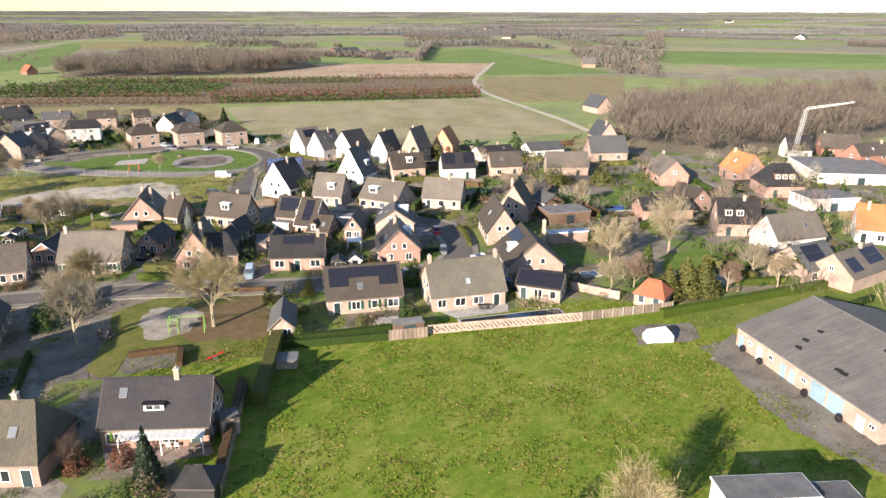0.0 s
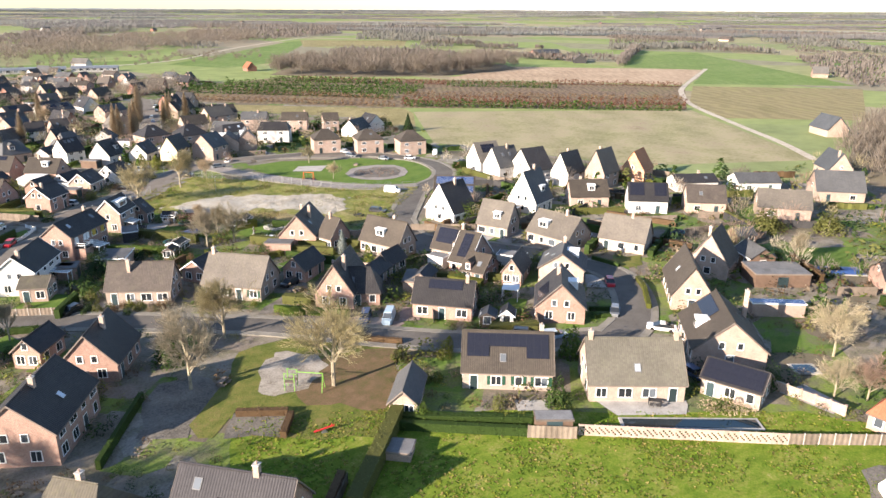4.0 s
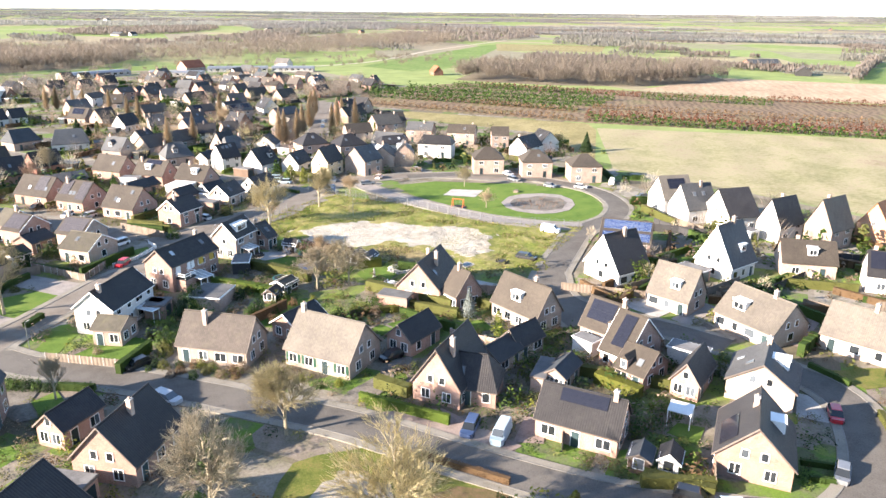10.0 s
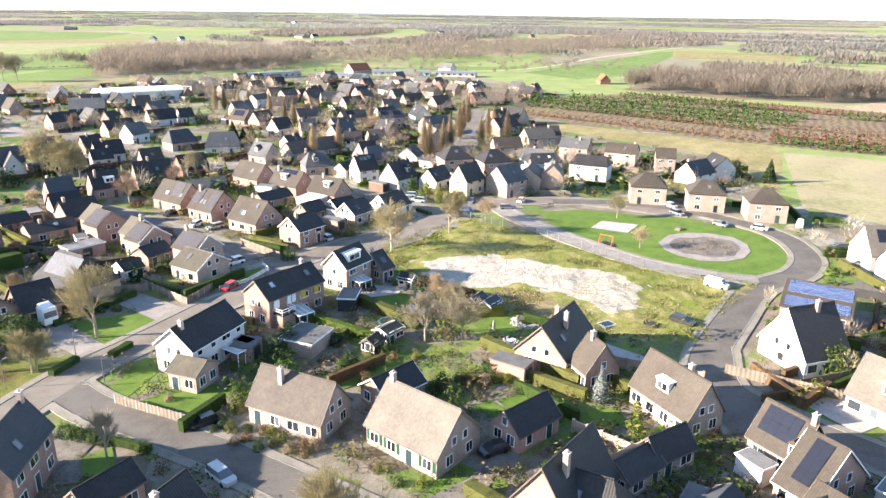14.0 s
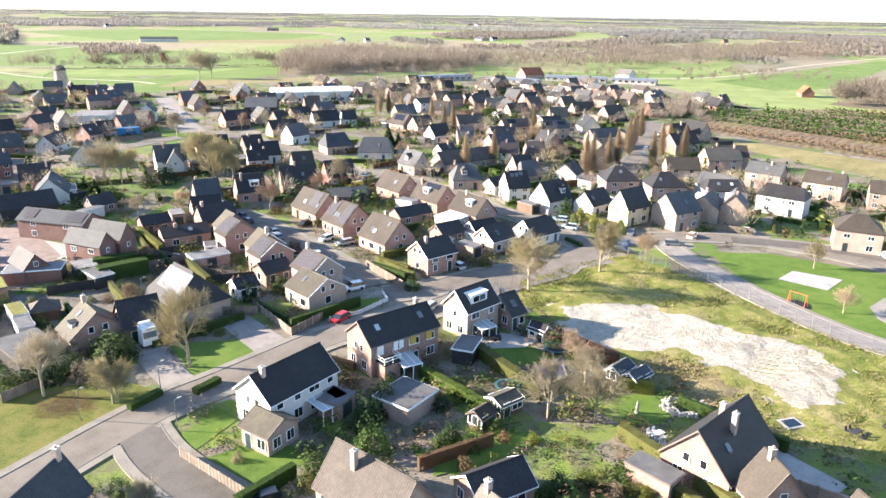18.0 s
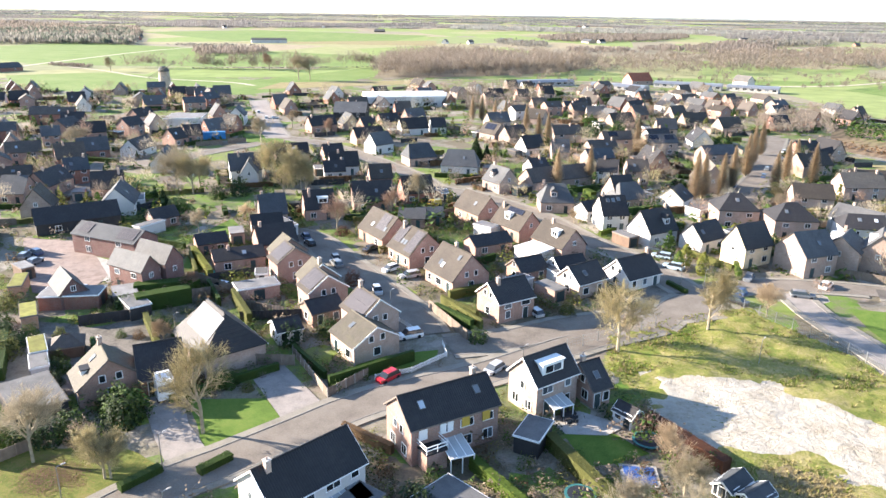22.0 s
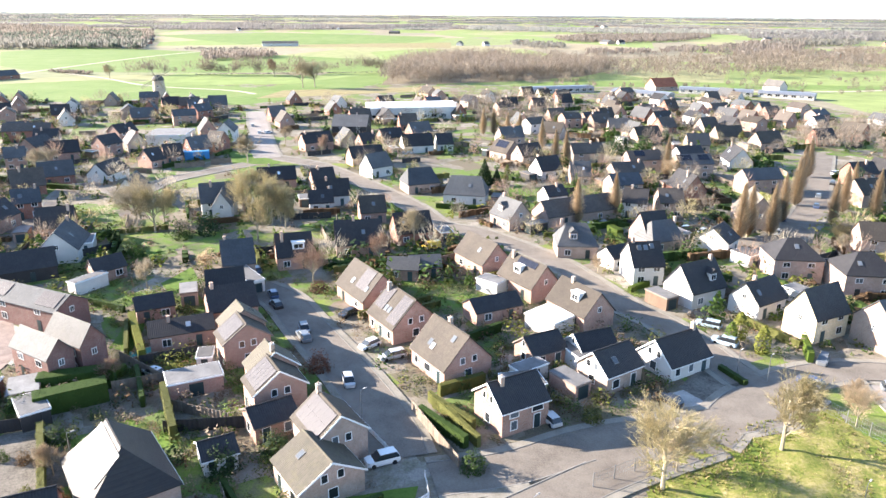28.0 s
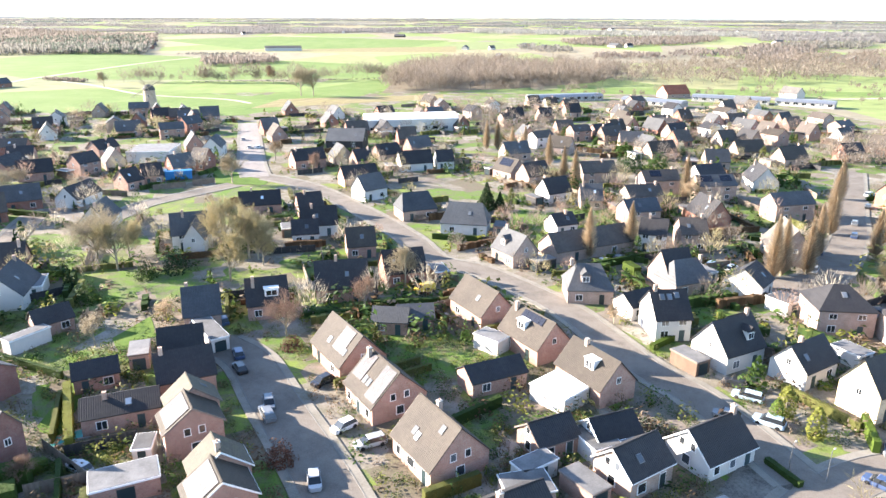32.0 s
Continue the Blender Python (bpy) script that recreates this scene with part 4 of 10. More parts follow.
ROADS.append(("side_street", "tarmac", 5.6, 0.142, [(122.6, 44.8), (130.2, 45.3), (139.2, 48.9), (147.1, 54.5), (150.6, 60.3), (150.6, 66.2)]))
ROADS.append(("street_rows", "asphalt", 7.0, 0.144, [(89.9, 187.8), (87.9, 195.2), (83.6, 204.7), (78.7, 214.2), (71.7, 226.8), (64.5, 240.0), (57.4, 246.8)]))
ROADS.append(("street_corner_link", "asphalt", 6.5, 0.146, [(93.9, 183.4), (104.3, 185.9), (115.1, 191.0), (129.7, 194.9), (144.0, 198.7)]))
ROADS.append(("park_street", "asphalt", 6.0, 0.148, [(130.6, 191.7), (141.7, 203.1), (158.2, 210.6), (179.6, 207.5), (190.6, 200.6), (202.4, 186.4), (207.5, 180.9)]))
ROADS.append(("park_east", "tarmac", 5.5, 0.150, [(180.1, 206.0), (196.5, 198.1), (208.8, 185.4), (214.6, 160.8), (208.5, 144.7), (196.1, 135.4), (180.5, 132.4), (163.8, 122.9), (149.5, 113.7), (142.5, 105.9), (138.7, 95.0)]))
ROADS.append(("east_street", "tarmac", 5.5, 0.152, [(153.3, 116.6), (144.5, 105.5), (145.5, 95.0), (148.6, 85.5), (151.0, 75.5)]))
ROADS.append(("street_mid", "asphalt", 6.2, 0.154, [(142.5, 207.4), (137.0, 226.9), (130.9, 238.2), (122.9, 260.5), (116.0, 272.1), (105.7, 285.4), (95.7, 292.7), (87.6, 312.4), (69.9, 343.0), (50.5, 370.9), (27.9, 387.8)]))
ROADS.append(("boulevard", "paving2", 9.0, 0.156, [(-7.7, 520.4), (10.7, 450.1), (22.9, 406.0), (29.8, 384.4)]))
ROADS.append(("poplar_street", "asphalt", 8.0, 0.158, [(253.0, 395.6), (220.2, 337.3), (205.0, 310.2), (182.9, 281.0), (166.4, 274.4)]))
ROADS.append(("street_left", "asphalt", 5.5, 0.160, [(-15.6, 284.5), (-12.3, 294.2), (-21.4, 334.8), (-0.1, 326.8), (5.4, 345.5), (25.3, 372.0)]))
ROADS.append(("farm_track", "track", 3.5, 0.162, [(688.8, 204.9), (526.7, 169.7), (473.5, 153.3), (424.9, 131.1), (366.4, 91.1), (329.8, 64.9), (299.6, 46.6)]))
ROADS.append(("far_road", "track", 5.0, 0.164, [(282.6, 650.4), (444.9, 664.4), (660.6, 827.0), (989.3, 1040.9)]))
ROADS.append(("west_road", "track", 5.0, 0.165, [(-300.0, 600.0), (-280.0, 741.0), (-280.0, 817.0), (-267.0, 1054.0), (-235.0, 1200.0)]))
ROADS.append(("field_path", "track", 3.6, 0.168, [(-240.0, 775.0), (-187.0, 730.0), (-124.0, 666.0), (-56.0, 636.0), (-30.0, 612.0)]))
ROADS.append(("park_path", "paving2", 4.6, 0.166, [(163.0, 206.0), (162.2, 196.0), (163.2, 184.0), (165.2, 170.0), (169.4, 154.0), (177.0, 141.0), (183.5, 134.8)]))
ROADS.append(("main_street", "tarmac", 5.2, 0.168, [(56.5, 144.0), (60.7, 136.0), (66.2, 128.9), (73.6, 119.6), (79.3, 111.6), (86.5, 100.7), (92.0, 92.0), (98.9, 77.0), (106.9, 62.3), (115.8, 51.5), (122.6, 44.8)]))
ROADS.append(("street_north", "asphalt", 6.0, 0.170, [(28.0, 108.0), (36.0, 118.5), (41.0, 125.0), (46.7, 132.3), (50.5, 137.2), (54.3, 142.0), (58.2, 146.4), (61.8, 149.8), (65.4, 152.4), (69.5, 155.8), (73.8, 159.4), (80.0, 164.6), (87.5, 169.0), (100.4, 175.1), (116.1, 184.8), (130.6, 191.7)]))
sheet("patio", "brickp", 0.1146, [(53.3, 63.4), (59.2, 52.2), (55.1, 48.6), (48.6, 57.8)])
sheet("caravan_pad", "dirt2", 0.1108, [(106.2, 8.0), (112.7, -0.8), (106.7, -2.5), (100.4, 6.0)])
sheet("small_lawn", "lawn", 0.1312, [(59.9, 123.2), (63.2, 124.4), (64.0, 117.7), (60.2, 117.8)])
sheet("front_yard", "dirt2", 0.1318, [(55.9, 129.7), (57.0, 131.0), (61.6, 126.8), (59.7, 123.4), (60.0, 118.0), (57.4, 118.7)])
sheet("back_garden", "dirt2", 0.1096, [(15.0, 197.0), (33.0, 191.0), (43.0, 195.0), (52.0, 178.0), (46.0, 174.0), (38.0, 166.0), (24.0, 172.0), (14.0, 186.0)])
sheet("garden_lawn_x", "lawn", 0.1304, [(37.4, 176.2), (40.6, 180.1), (38.8, 184.3), (36.2, 181.2)])
sheet("truck_drive", "paving2", 0.1120, [(50.5, 167.2), (55.4, 157.9), (59.9, 150.3), (63.5, 154.1), (58.8, 161.0), (55.2, 169.6)])
sheet("garage_drive", "paving2", 0.1132, [(64.7, 172.6), (71.5, 160.6), (75.2, 166.6), (68.6, 176.8)])
sheet("car_court", "brickp", 0.1094, [(-4.3, 241.4), (11.9, 238.7), (25.8, 216.4), (26.1, 204.2), (15.4, 207.0)])
sheet("round_lawn", "lawn", 0.1356, [(120.8, 139.3), (122.4, 140.5), (125.1, 140.5), (127.3, 139.3), (128.0, 136.7), (127.1, 134.4), (124.6, 132.6), (121.8, 132.8), (120.2, 135.4)])
sheet("garden_lawn_u", "lawn", 0.1368, [(94.4, 133.3), (100.3, 134.7), (107.5, 133.6), (108.1, 131.8), (104.0, 129.5), (97.2, 127.4), (93.2, 126.6)])
sheet("round_terrace", "paving", 0.1292, [(120.8, 130.4), (124.3, 131.0), (122.8, 126.8), (124.2, 125.3), (123.0, 123.8), (119.5, 126.3)])

sheet("gravel_front", "paving", 0.1156, [(151.0, 96.7), (160.7, 99.7), (156.7, 89.4), (151.3, 89.2)])
sheet("drive_d", "paving2", 0.1164, [(153.0, 87.6), (164.2, 88.0), (164.0, 85.0), (153.0, 83.9)])
sheet("drive_e", "brickp", 0.1172, [(160.0, 72.4), (175.6, 75.2), (174.9, 71.6), (160.0, 68.4)])
sheet("front_bed", "dirt2", 0.1180, [(154.6, 83.0), (156.4, 83.4), (156.0, 75.4), (154.2, 75.6)])
sheet("drive_f", "paving", 0.1188, [(145.6, 61.6), (146.8, 58.6), (141.3, 55.1), (139.4, 58.6)])
sheet("front_lawn_a", "lawn4", 0.1196, [(155.0, 63.0), (163.6, 57.2), (158.0, 54.4), (154.2, 56.0)])
sheet("garden_lawn_v", "lawn", 0.1204, [(108.1, 115.2), (109.5, 111.4), (112.3, 112.2), (111.3, 115.9)])
sheet("garden_lawn_w", "lawn", 0.1212, [(122.4, 66.6), (123.2, 62.7), (127.4, 64.4), (125.6, 67.2)])
sheet("dark_drive", "dirt2", 0.1220, [(93.3, 98.3), (105.1, 103.7), (109.0, 103.4), (96.5, 95.2)])
sheet("terrace_b", "paving", 0.1228, [(136.6, 125.5), (140.2, 117.2), (134.7, 114.6), (132.8, 121.2)])
sheet("terrace_c", "paving", 0.1236, [(106.0, 161.6), (111.0, 163.4), (116.6, 159.6), (113.4, 157.4), (108.0, 157.8)])
sheet("drive_g", "brickp", 0.1244, [(110.9, 80.4), (112.4, 77.9), (108.2, 74.4), (105.5, 77.0)])
sheet("patio_b", "paving", 0.1252, [(95.4, 47.9), (98.2, 44.4), (96.2, 42.8), (93.4, 46.2)])
sheet("black_yard", "dirt2", 0.1260, [(131.4, 205.6), (134.3, 200.8), (142.0, 207.6), (141.6, 213.8), (138.0, 212.4)])
sheet("pond_court", "paving", 0.1268, [(119.4, 19.6), (123.8, 17.2), (121.0, 11.5), (117.6, 12.5)])


def curve_points(pts, step=1.5):
    """Points along a smooth line through the given ones."""
    v = [Vector((p[0], p[1], 0)) for p in pts]
    v = [v[0] * 2 - v[1]] + v + [v[-1] * 2 - v[-2]]
    out = []
    for a, b, c, d in zip(v, v[1:], v[2:], v[3:]):
        n = max(2, int((c - b).length / step))
        for i in range(n):
            t = i / n
            out.append(0.5 * ((2 * b) + (c - a) * t + (2 * a - 5 * b + 4 * c - d) * t * t + (3 * b - a - 3 * c + d) * t * t * t))
    return out + [v[-2]]


LINES = [(n, w, curve_points(p, 2.0)) for n, m, w, z, p in ROADS]


def on_road(x, y, skip=None, margin=0.0):
    for n, w, pts in LINES:
        if n == skip:
            continue
        r2 = (w / 2 + margin) ** 2
        for p in pts:
            if (p.x - x) ** 2 + (p.y - y) ** 2 < r2:
                return True
    return False


for road_no, (n, m, w, z, p) in enumerate(ROADS):
    lift = 0.002 * road_no
    pts = curve_points(p)
    far_way = m == "track"
    nrm = []
    for i in range(len(pts)):
        d = (pts[min(i + 1, len(pts) - 1)] - pts[max(i - 1, 0)]).normalized()
        nrm.append(Vector((-d.y, d.x, 0)))
    r, kerbs = Mesh(), []
    for i in range(len(pts) - 1):
        a, b, na, nb = pts[i], pts[i + 1], nrm[i], nrm[i + 1]
        q = [a - na * w / 2, b - nb * w / 2, b + nb * w / 2, a + na * w / 2]
        r.face(*[(v.x, v.y, z) for v in (q if (q[1] - q[0]).cross(q[2] - q[0]).z > 0 else q[::-1])])
    tagged(new("road", r.data("road", GROUNDS[m])), G_WORDS[m] + (" through fields" if far_way else " between houses"), "road", "", "structure")
    if far_way:
        continue
    for s in (-1, 1):
        k, pave = Mesh(), Mesh()
        for i in range(len(pts) - 1):
            a, b = pts[i] + nrm[i] * s * (w / 2 + 0.08), pts[i + 1] + nrm[i + 1] * s * (w / 2 + 0.08)
            a2, b2 = pts[i] + nrm[i] * s * (w / 2 + 1.3), pts[i + 1] + nrm[i + 1] * s * (w / 2 + 1.3)
            c = (a + b) / 2
            if on_road(c.x, c.y, n):
                continue
            d = (b - a).normalized()
            t = Vector((-d.y, d.x, 0)) * 0.08
            k.solid([(v.x, v.y, 0) for v in (a - t, b - t, b + t, a + t)], [(v.x, v.y, 0.205 + lift) for v in (a - t, b - t, b + t, a + t)])
            c2 = (a2 + b2) / 2
            if not on_road(c2.x, c2.y, n):
                q = [a, b, b2, a2] if s < 0 else [a2, b2, b, a]
                q = q if (q[1] - q[0]).cross(q[2] - q[0]).z > 0 else q[::-1]
                pave.solid([(v.x, v.y, 0.0) for v in q], [(v.x, v.y, 0.17 + lift) for v in q])
        if k.f:
            tagged(new("kerb", k.data("kerb", M_KERB)), "grey concrete kerb along the street", "kerb", "", "structure")
        if pave.f:
            tagged(new("pavement", pave.data("pavement", GROUNDS["walk"])), "grey slab pavement along the street", "pavement", "", "structure")


# ---- the village houses ----
HOUSES = []
house(100.7, 52.5, -57, 13.0, 8.6, 2.7, 7.2, "cream", "tan", panels=((-1, 0.06, 0.94, 0.62, 0.93, "black"), (-1, 0.06, 0.3, 0.38, 0.62, "black"), (-1, 0.7, 0.94, 0.36, 0.62, "black")), sky=((-1, -0.1, 0.36),), shutters=True, extra="solar panels")
house(108.6, 37.1, -54, 13.4, 9.2, 2.7, 7.6, "cream", "sage", chim=((-0.95, 0), (0.95, 0)), sky=((-1, 0.02, 0.36),))
house(115.5, 24.5, -90, 8.3, 6.3, 2.6, 4.5, "cream", "black", panels=((-1, 0.03, 0.97, 0.08, 0.95, "black"),), extra="solar panels", name="outbuilding", category="outbuilding")
house(128.1, 30.3, 28, 13.2, 11.1, 2.8, 7.5, "pale", "tan", panels=((1, 0.45, 0.95, 0.5, 0.85, "black"),), dormers=((1, -0.1, 1.5, 0.25, "flat"),), sky=((-1, 0.2, 0.5),), chim=((0.8, -0.8),), mid=True)
house(146.2, 41.6, -154, 13.9, 7.5, 2.8, 8.2, "pale", "tan", sky=((-1, 0.0, 0.5),), mid=True)
house(163.1, 42.0, 3, 9.0, 8.4, 2.8, 9.0, "pale", "tan", panels=((1, 0.2, 0.75, 0.4, 0.85, "black"),), mid=True)
house(113.7, 73.1, -65, 10.8, 6.8, 2.7, 6.3, "pink", "black", panels=((-1, 0.25, 0.8, 0.6, 0.95, "black"),), extra="solar panels")
house(126.0, 57.2, 28, 10.4, 8.9, 2.8, 7.2, "pink", "black", dormers=((-1, 0.1, 1.8, 0.35, "flat"),), panels=((1, 0.1, 0.6, 0.15, 0.55, "black"),), chim=((0.2, 0.1),))
house(142.1, 65.0, 23, 9.1, 9.2, 3.0, 6.2, "cream", "grey", dormers=((-1, 0.1, 1.8, 0.35, "flat"),), sky=((1, -0.4, 0.6), (1, 0.2, 0.3)), chim=((0.7, 0),), mid=True)
house(137.5, 89.0, -84, 6.8, 6.6, 2.7, 7.0, "cream", "tan", panels=((-1, 0.12, 0.78, 0.3, 0.92, "black"),), dormers=((-1, 0.75, 1.2, 0.12, "gable"),), chim=((0.98, 0.0),), extra="solar panels")
house(135.4, 82.6, -84, 5.0, 10.6, 2.5, 7.6, "pink", "tan", panels=((-1, 0.3, 0.72, 0.2, 0.93, "black"),), chim=(), sky=((1, 0.0, 0.5),), extra="solar panels")
house(131.4, 77.6, -84, 5.2, 7.4, 2.4, 5.2, "pink", "tan", sky=((-1, 0.35, 0.45),), dormers=((-1, -0.35, 1.1, 0.08, "gable"),))
house(135.2, 71.6, 17, 8.2, 4.4, 2.5, 5.5, "pink", "black", name="garden_shed", category="shed")
house(108.0, 92.3, 27, 11.0, 7.6, 2.8, 8.3, "pink", "black", chim=((-0.5, -0.3),), shutters=True)
house(109.1, 89.3, -52, 8.4, 7.0, 2.5, 6.3, "pink", "black", hip=2)
house(98.6, 109.5, -64, 11.9, 9.0, 2.7, 7.4, "cream", "beige", chim=((-0.92, 0.0),), shutters=True)
house(86.0, 121.3, -50, 11.8, 7.4, 2.7, 7.0, "cream", "brown", chim=((-0.35, -0.3),))
house(111.4, 106.4, 17, 8.1, 5.4, 2.5, 5.0, "pink", "black", name="outbuilding", category="outbuilding")
house(126.9, 123.0, 32, 12.0, 9.0, 2.8, 7.7, "pink", "black", chim=((-0.1, -0.35), (0.1, 0.1)))
house(127.9, 114.4, -92, 4.6, 6.3, 2.8, 7.0, "pink", "tan", sky=())
house(132.3, 102.4, -88, 11.0, 6.8, 2.8, 7.7, "cream", "tan", dormers=((-1, -0.05, 2.2, 0.3, "flat"),), chim=((0.35, 0.1),))
house(123.6, 94.4, 7, 6.5, 4.5, 2.4, 4.8, "cream", "black", name="garden_shed", category="shed")
house(162.0, 106.9, -6, 9.0, 10.1, 2.7, 9.6, "white", "black", dormers=(), chim=((0.2, -0.1),), mid=True)
house(179.9, 118.6, -57, 11.5, 11.4, 2.5, 6.1, "pink", "tan", panels=((-1, 0.06, 0.96, 0.55, 0.95, "blue"), (-1, 0.06, 0.96, 0.08, 0.42, "blue")), extra="blue solar panels", mid=True)
house(181.7, 95.1, -1, 9.0, 8.9, 2.9, 10.8, "white", "grey", dormers=((-1, 0.2, 1.8, 0.3, "flat"),), mid=True)
house(158.8, 90.7, -83, 8.3, 7.5, 2.7, 7.9, "cream", "beige", dormers=((-1, 0.2, 1.8, 0.3, "flat"),), mid=True)
house(160.5, 75.6, -98, 11.7, 9.5, 2.7, 7.1, "cream", "beige", dormers=((-1, -0.35, 2.4, 0.3, "flat"),), chim=((0.4, 0.0),), mid=True)
house(167.0, 62.2, -82, 10.5, 8.3, 2.7, 7.2, "cream", "beige", chim=((0.25, 0.0),), mid=True)
house(215.9, 132.3, -25, 9.0, 9.5, 3.6, 9.3, "white", "beige", panels=((-1, 0.25, 0.8, 0.45, 0.85, "black"),), far=True)
house(211.5, 122.6, -20, 9.0, 9.2, 3.6, 9.6, "white", "grey", sky=((-1, -0.3, 0.6), (-1, 0.3, 0.6)), far=True)
house(214.0, 113.5, -21, 9.0, 11.5, 3.6, 9.8, "white", "black", far=True)
house(214.2, 100.8, -8, 9.0, 7.0, 3.8, 10.1, "white", "black", chim=((0.0, 0.1),), far=True)
house(217.7, 91.2, -6, 9.0, 7.1, 4.5, 11.5, "pale", "beige", far=True)
house(232.8, 86.2, 3, 9.0, 7.9, 3.5, 9.5, "orange", "orange", far=True)
house(57.2, 57.0, -66, 12.7, 7.8, 2.8, 7.3, "pink", "tile", chim=((0.36, 0.0),), dormers=((-1, -0.02, 2.3, 0.34, "low"),), sky=((-1, -0.6, 0.7),))
house(46.5, 67.4, -67, 8.4, 9.4, 2.9, 7.9, "pink", "moss", hip=1.7, chim=((0.1, 0.05),))
house(102.3, -25.7, -146, 27.6, 25.8, 3.2, 6.7, "pale", "asb", win=0, verge=False, name="barn", category="barn", mid=True)
house(67.1, 101.9, 41, 9.9, 8.6, 2.8, 7.4, "pink", "black", chim=((0.0, -0.2),))
house(53.0, 90.2, 41, 12.6, 9.8, 4.3, 8.3, "pink", "black", chim=((-0.2, -0.1),), sky=((-1, 0.0, 0.4),), storeys=2)
house(62.8, 111.8, 34, 6.9, 4.7, 2.7, 4.8, "pink", "black", name="garden_shed", category="shed")
house(76.4, 144.5, 43, 12.2, 7.5, 4.5, 7.6, "white", "black", storeys=2)
blind_house = house(92.0, 157.1, 28, 12.9, 7.3, 5.1, 8.0, "pink", "black", sky=((-1, -0.6, 0.6), (-1, 0.62, 0.6)), extra="two skylights")
M_BLIND = {"ochre yellow": mottled("ochre_blind", (0.5, 0.34, 0.06), 0.7, 2, 12, 0.9, 1.1, 0.0), "white": M_FRAME}
for bx, bw, word in ((-4.65, 1.1, "white"), (-1.9, 0.8, "white"), (-0.9, 0.8, "white"), (1.3, 1.1, "ochre yellow"), (4.3, 1.1, "ochre yellow")):
    part("blind", Mesh().box(bx - bw / 2, -3.52, 3.45, bx + bw / 2, -3.42, 4.75), M_BLIND[word], blind_house, word + " roller blind")
house(106.3, 166.1, 33, 8.0, 6.4, 4.8, 8.0, "pale", "black", dormers=((-1, -0.1, 3.8, 0.3, "flat"),), extra="a white dormer")
house(113.0, 167.6, 27, 3.6, 6.7, 2.7, 5.7, "pink", "black", sky=((-1, 0.0, 0.5),))
house(104.8, 197.1, 29, 8.2, 7.5, 3.8, 6.7, "pink", "black", chim=((-0.6, -0.15),), mid=True, storeys=2)
house(121.1, 208.0, 33, 8.0, 6.9, 3.0, 5.9, "pale", "black", mid=True)
house(132.5, 212.6, 30, 9.4, 7.8, 2.4, 5.8, "white", "black", chim=((0.92, 0.0),), mid=True)
house(-15.6, 346.1, 81, 13.0, 8.0, 2.7, 6.5, "white", "black", sky=((-1, -0.4, 0.6), (-1, 0.1, 0.6), (-1, 0.5, 0.6)), far=True)
house(3.2, 319.9, 98, 13.0, 8.0, 3.0, 7.5, "white", "slate", far=True)
house(33.8, 303.6, 20, 10.0, 7.5, 4.0, 9.0, "white", "grey", far=True)
house(36.2, 299.4, 100, 8.0, 5.6, 3.8, 8.0, "white", "grey", far=True)
house(-35.1, 390.2, 63, 9.1, 8.0, 4.5, 8.0, "pink", "black", far=True)
house(-41.2, 419.6, 65, 10.8, 8.0, 4.5, 8.0, "pink", "black", far=True)
house(-8.6, 366.4, 60, 7.0, 8.0, 3.0, 7.0, "pink", "black", far=True)
house(-4.5, 375.9, 29, 7.1, 8.0, 3.0, 7.0, "pink", "black", far=True)
house(0.2, 390.6, 45, 9.0, 8.0, 3.0, 7.5, "red", "grey", far=True)
house(5.7, 399.8, -18, 7.0, 8.0, 4.0, 8.0, "red", "brown", far=True)
house(2.5, 425.5, 96, 13.0, 8.0, 4.5, 8.5, "white", "slate", far=True)
house(-81.6, 419.3, 12, 19.3, 8.0, 5.0, 8.0, "red", "brown", far=True)
house(-60.0, 385.3, 85, 13.0, 8.0, 4.5, 8.0, "pink", "black", far=True)
house(-55.5, 362.6, 28, 7.0, 8.0, 4.5, 8.0, "pink", "grey", far=True)
house(-17.5, 299.9, 31, 7.2, 8.0, 4.5, 8.0, "red", "slate", far=True)
house(8.7, 266.9, 104, 13.0, 9.0, 3.0, 7.5, "white", "slate", far=True)
house(24.9, 252.2, 47, 7.0, 5.0, 2.5, 5.0, "pink", "black", far=True, name="garden_shed", category="shed")
house(22.0, 230.5, -25, 18.6, 7.3, 4.4, 6.6, "plum", "slate", panels=((-1, 0.08, 0.25, 0.25, 0.9, "dull"), (-1, 0.68, 0.95, 0.2, 0.9, "dull")), extra="solar panels", far=True, storeys=2)
house(34.4, 209.0, 148, 10.0, 4.8, 5.0, 7.8, "plum", "grey", far=True, storeys=2)
house(37.8, 212.6, 148, 9.5, 4.8, 5.3, 8.5, "plum", "grey", far=True, storeys=2)
house(42.9, 337.1, 16, 12.3, 8.0, 2.8, 6.5, "pink", "black", far=True)
house(58.2, 333.3, 23, 7.6, 8.0, 2.8, 7.0, "pink", "black", far=True)
house(64.0, 315.4, 14, 9.9, 8.0, 3.0, 7.5, "white", "black", far=True)
house(61.7, 307.7, 12, 7.1, 7.0, 2.8, 6.0, "white", "black", far=True)
house(77.1, 297.5, 13, 7.3, 8.0, 3.0, 7.0, "pink", "tan", far=True)
house(88.4, 279.1, 18, 9.5, 8.0, 3.0, 7.5, "red", "black", far=True)
house(76.2, 270.0, 10, 11.1, 8.5, 3.0, 8.0, "pink", "black", chim=((-0.2, 0),), sky=((-1, 0.2, 0.5),), far=True)
house(62.7, 261.2, 17, 8.2, 8.0, 3.0, 7.5, "pink", "black", dormers=((-1, 0.2, 2.6, 0.3, "flat"),), chim=((-0.7, -0.3),), far=True)
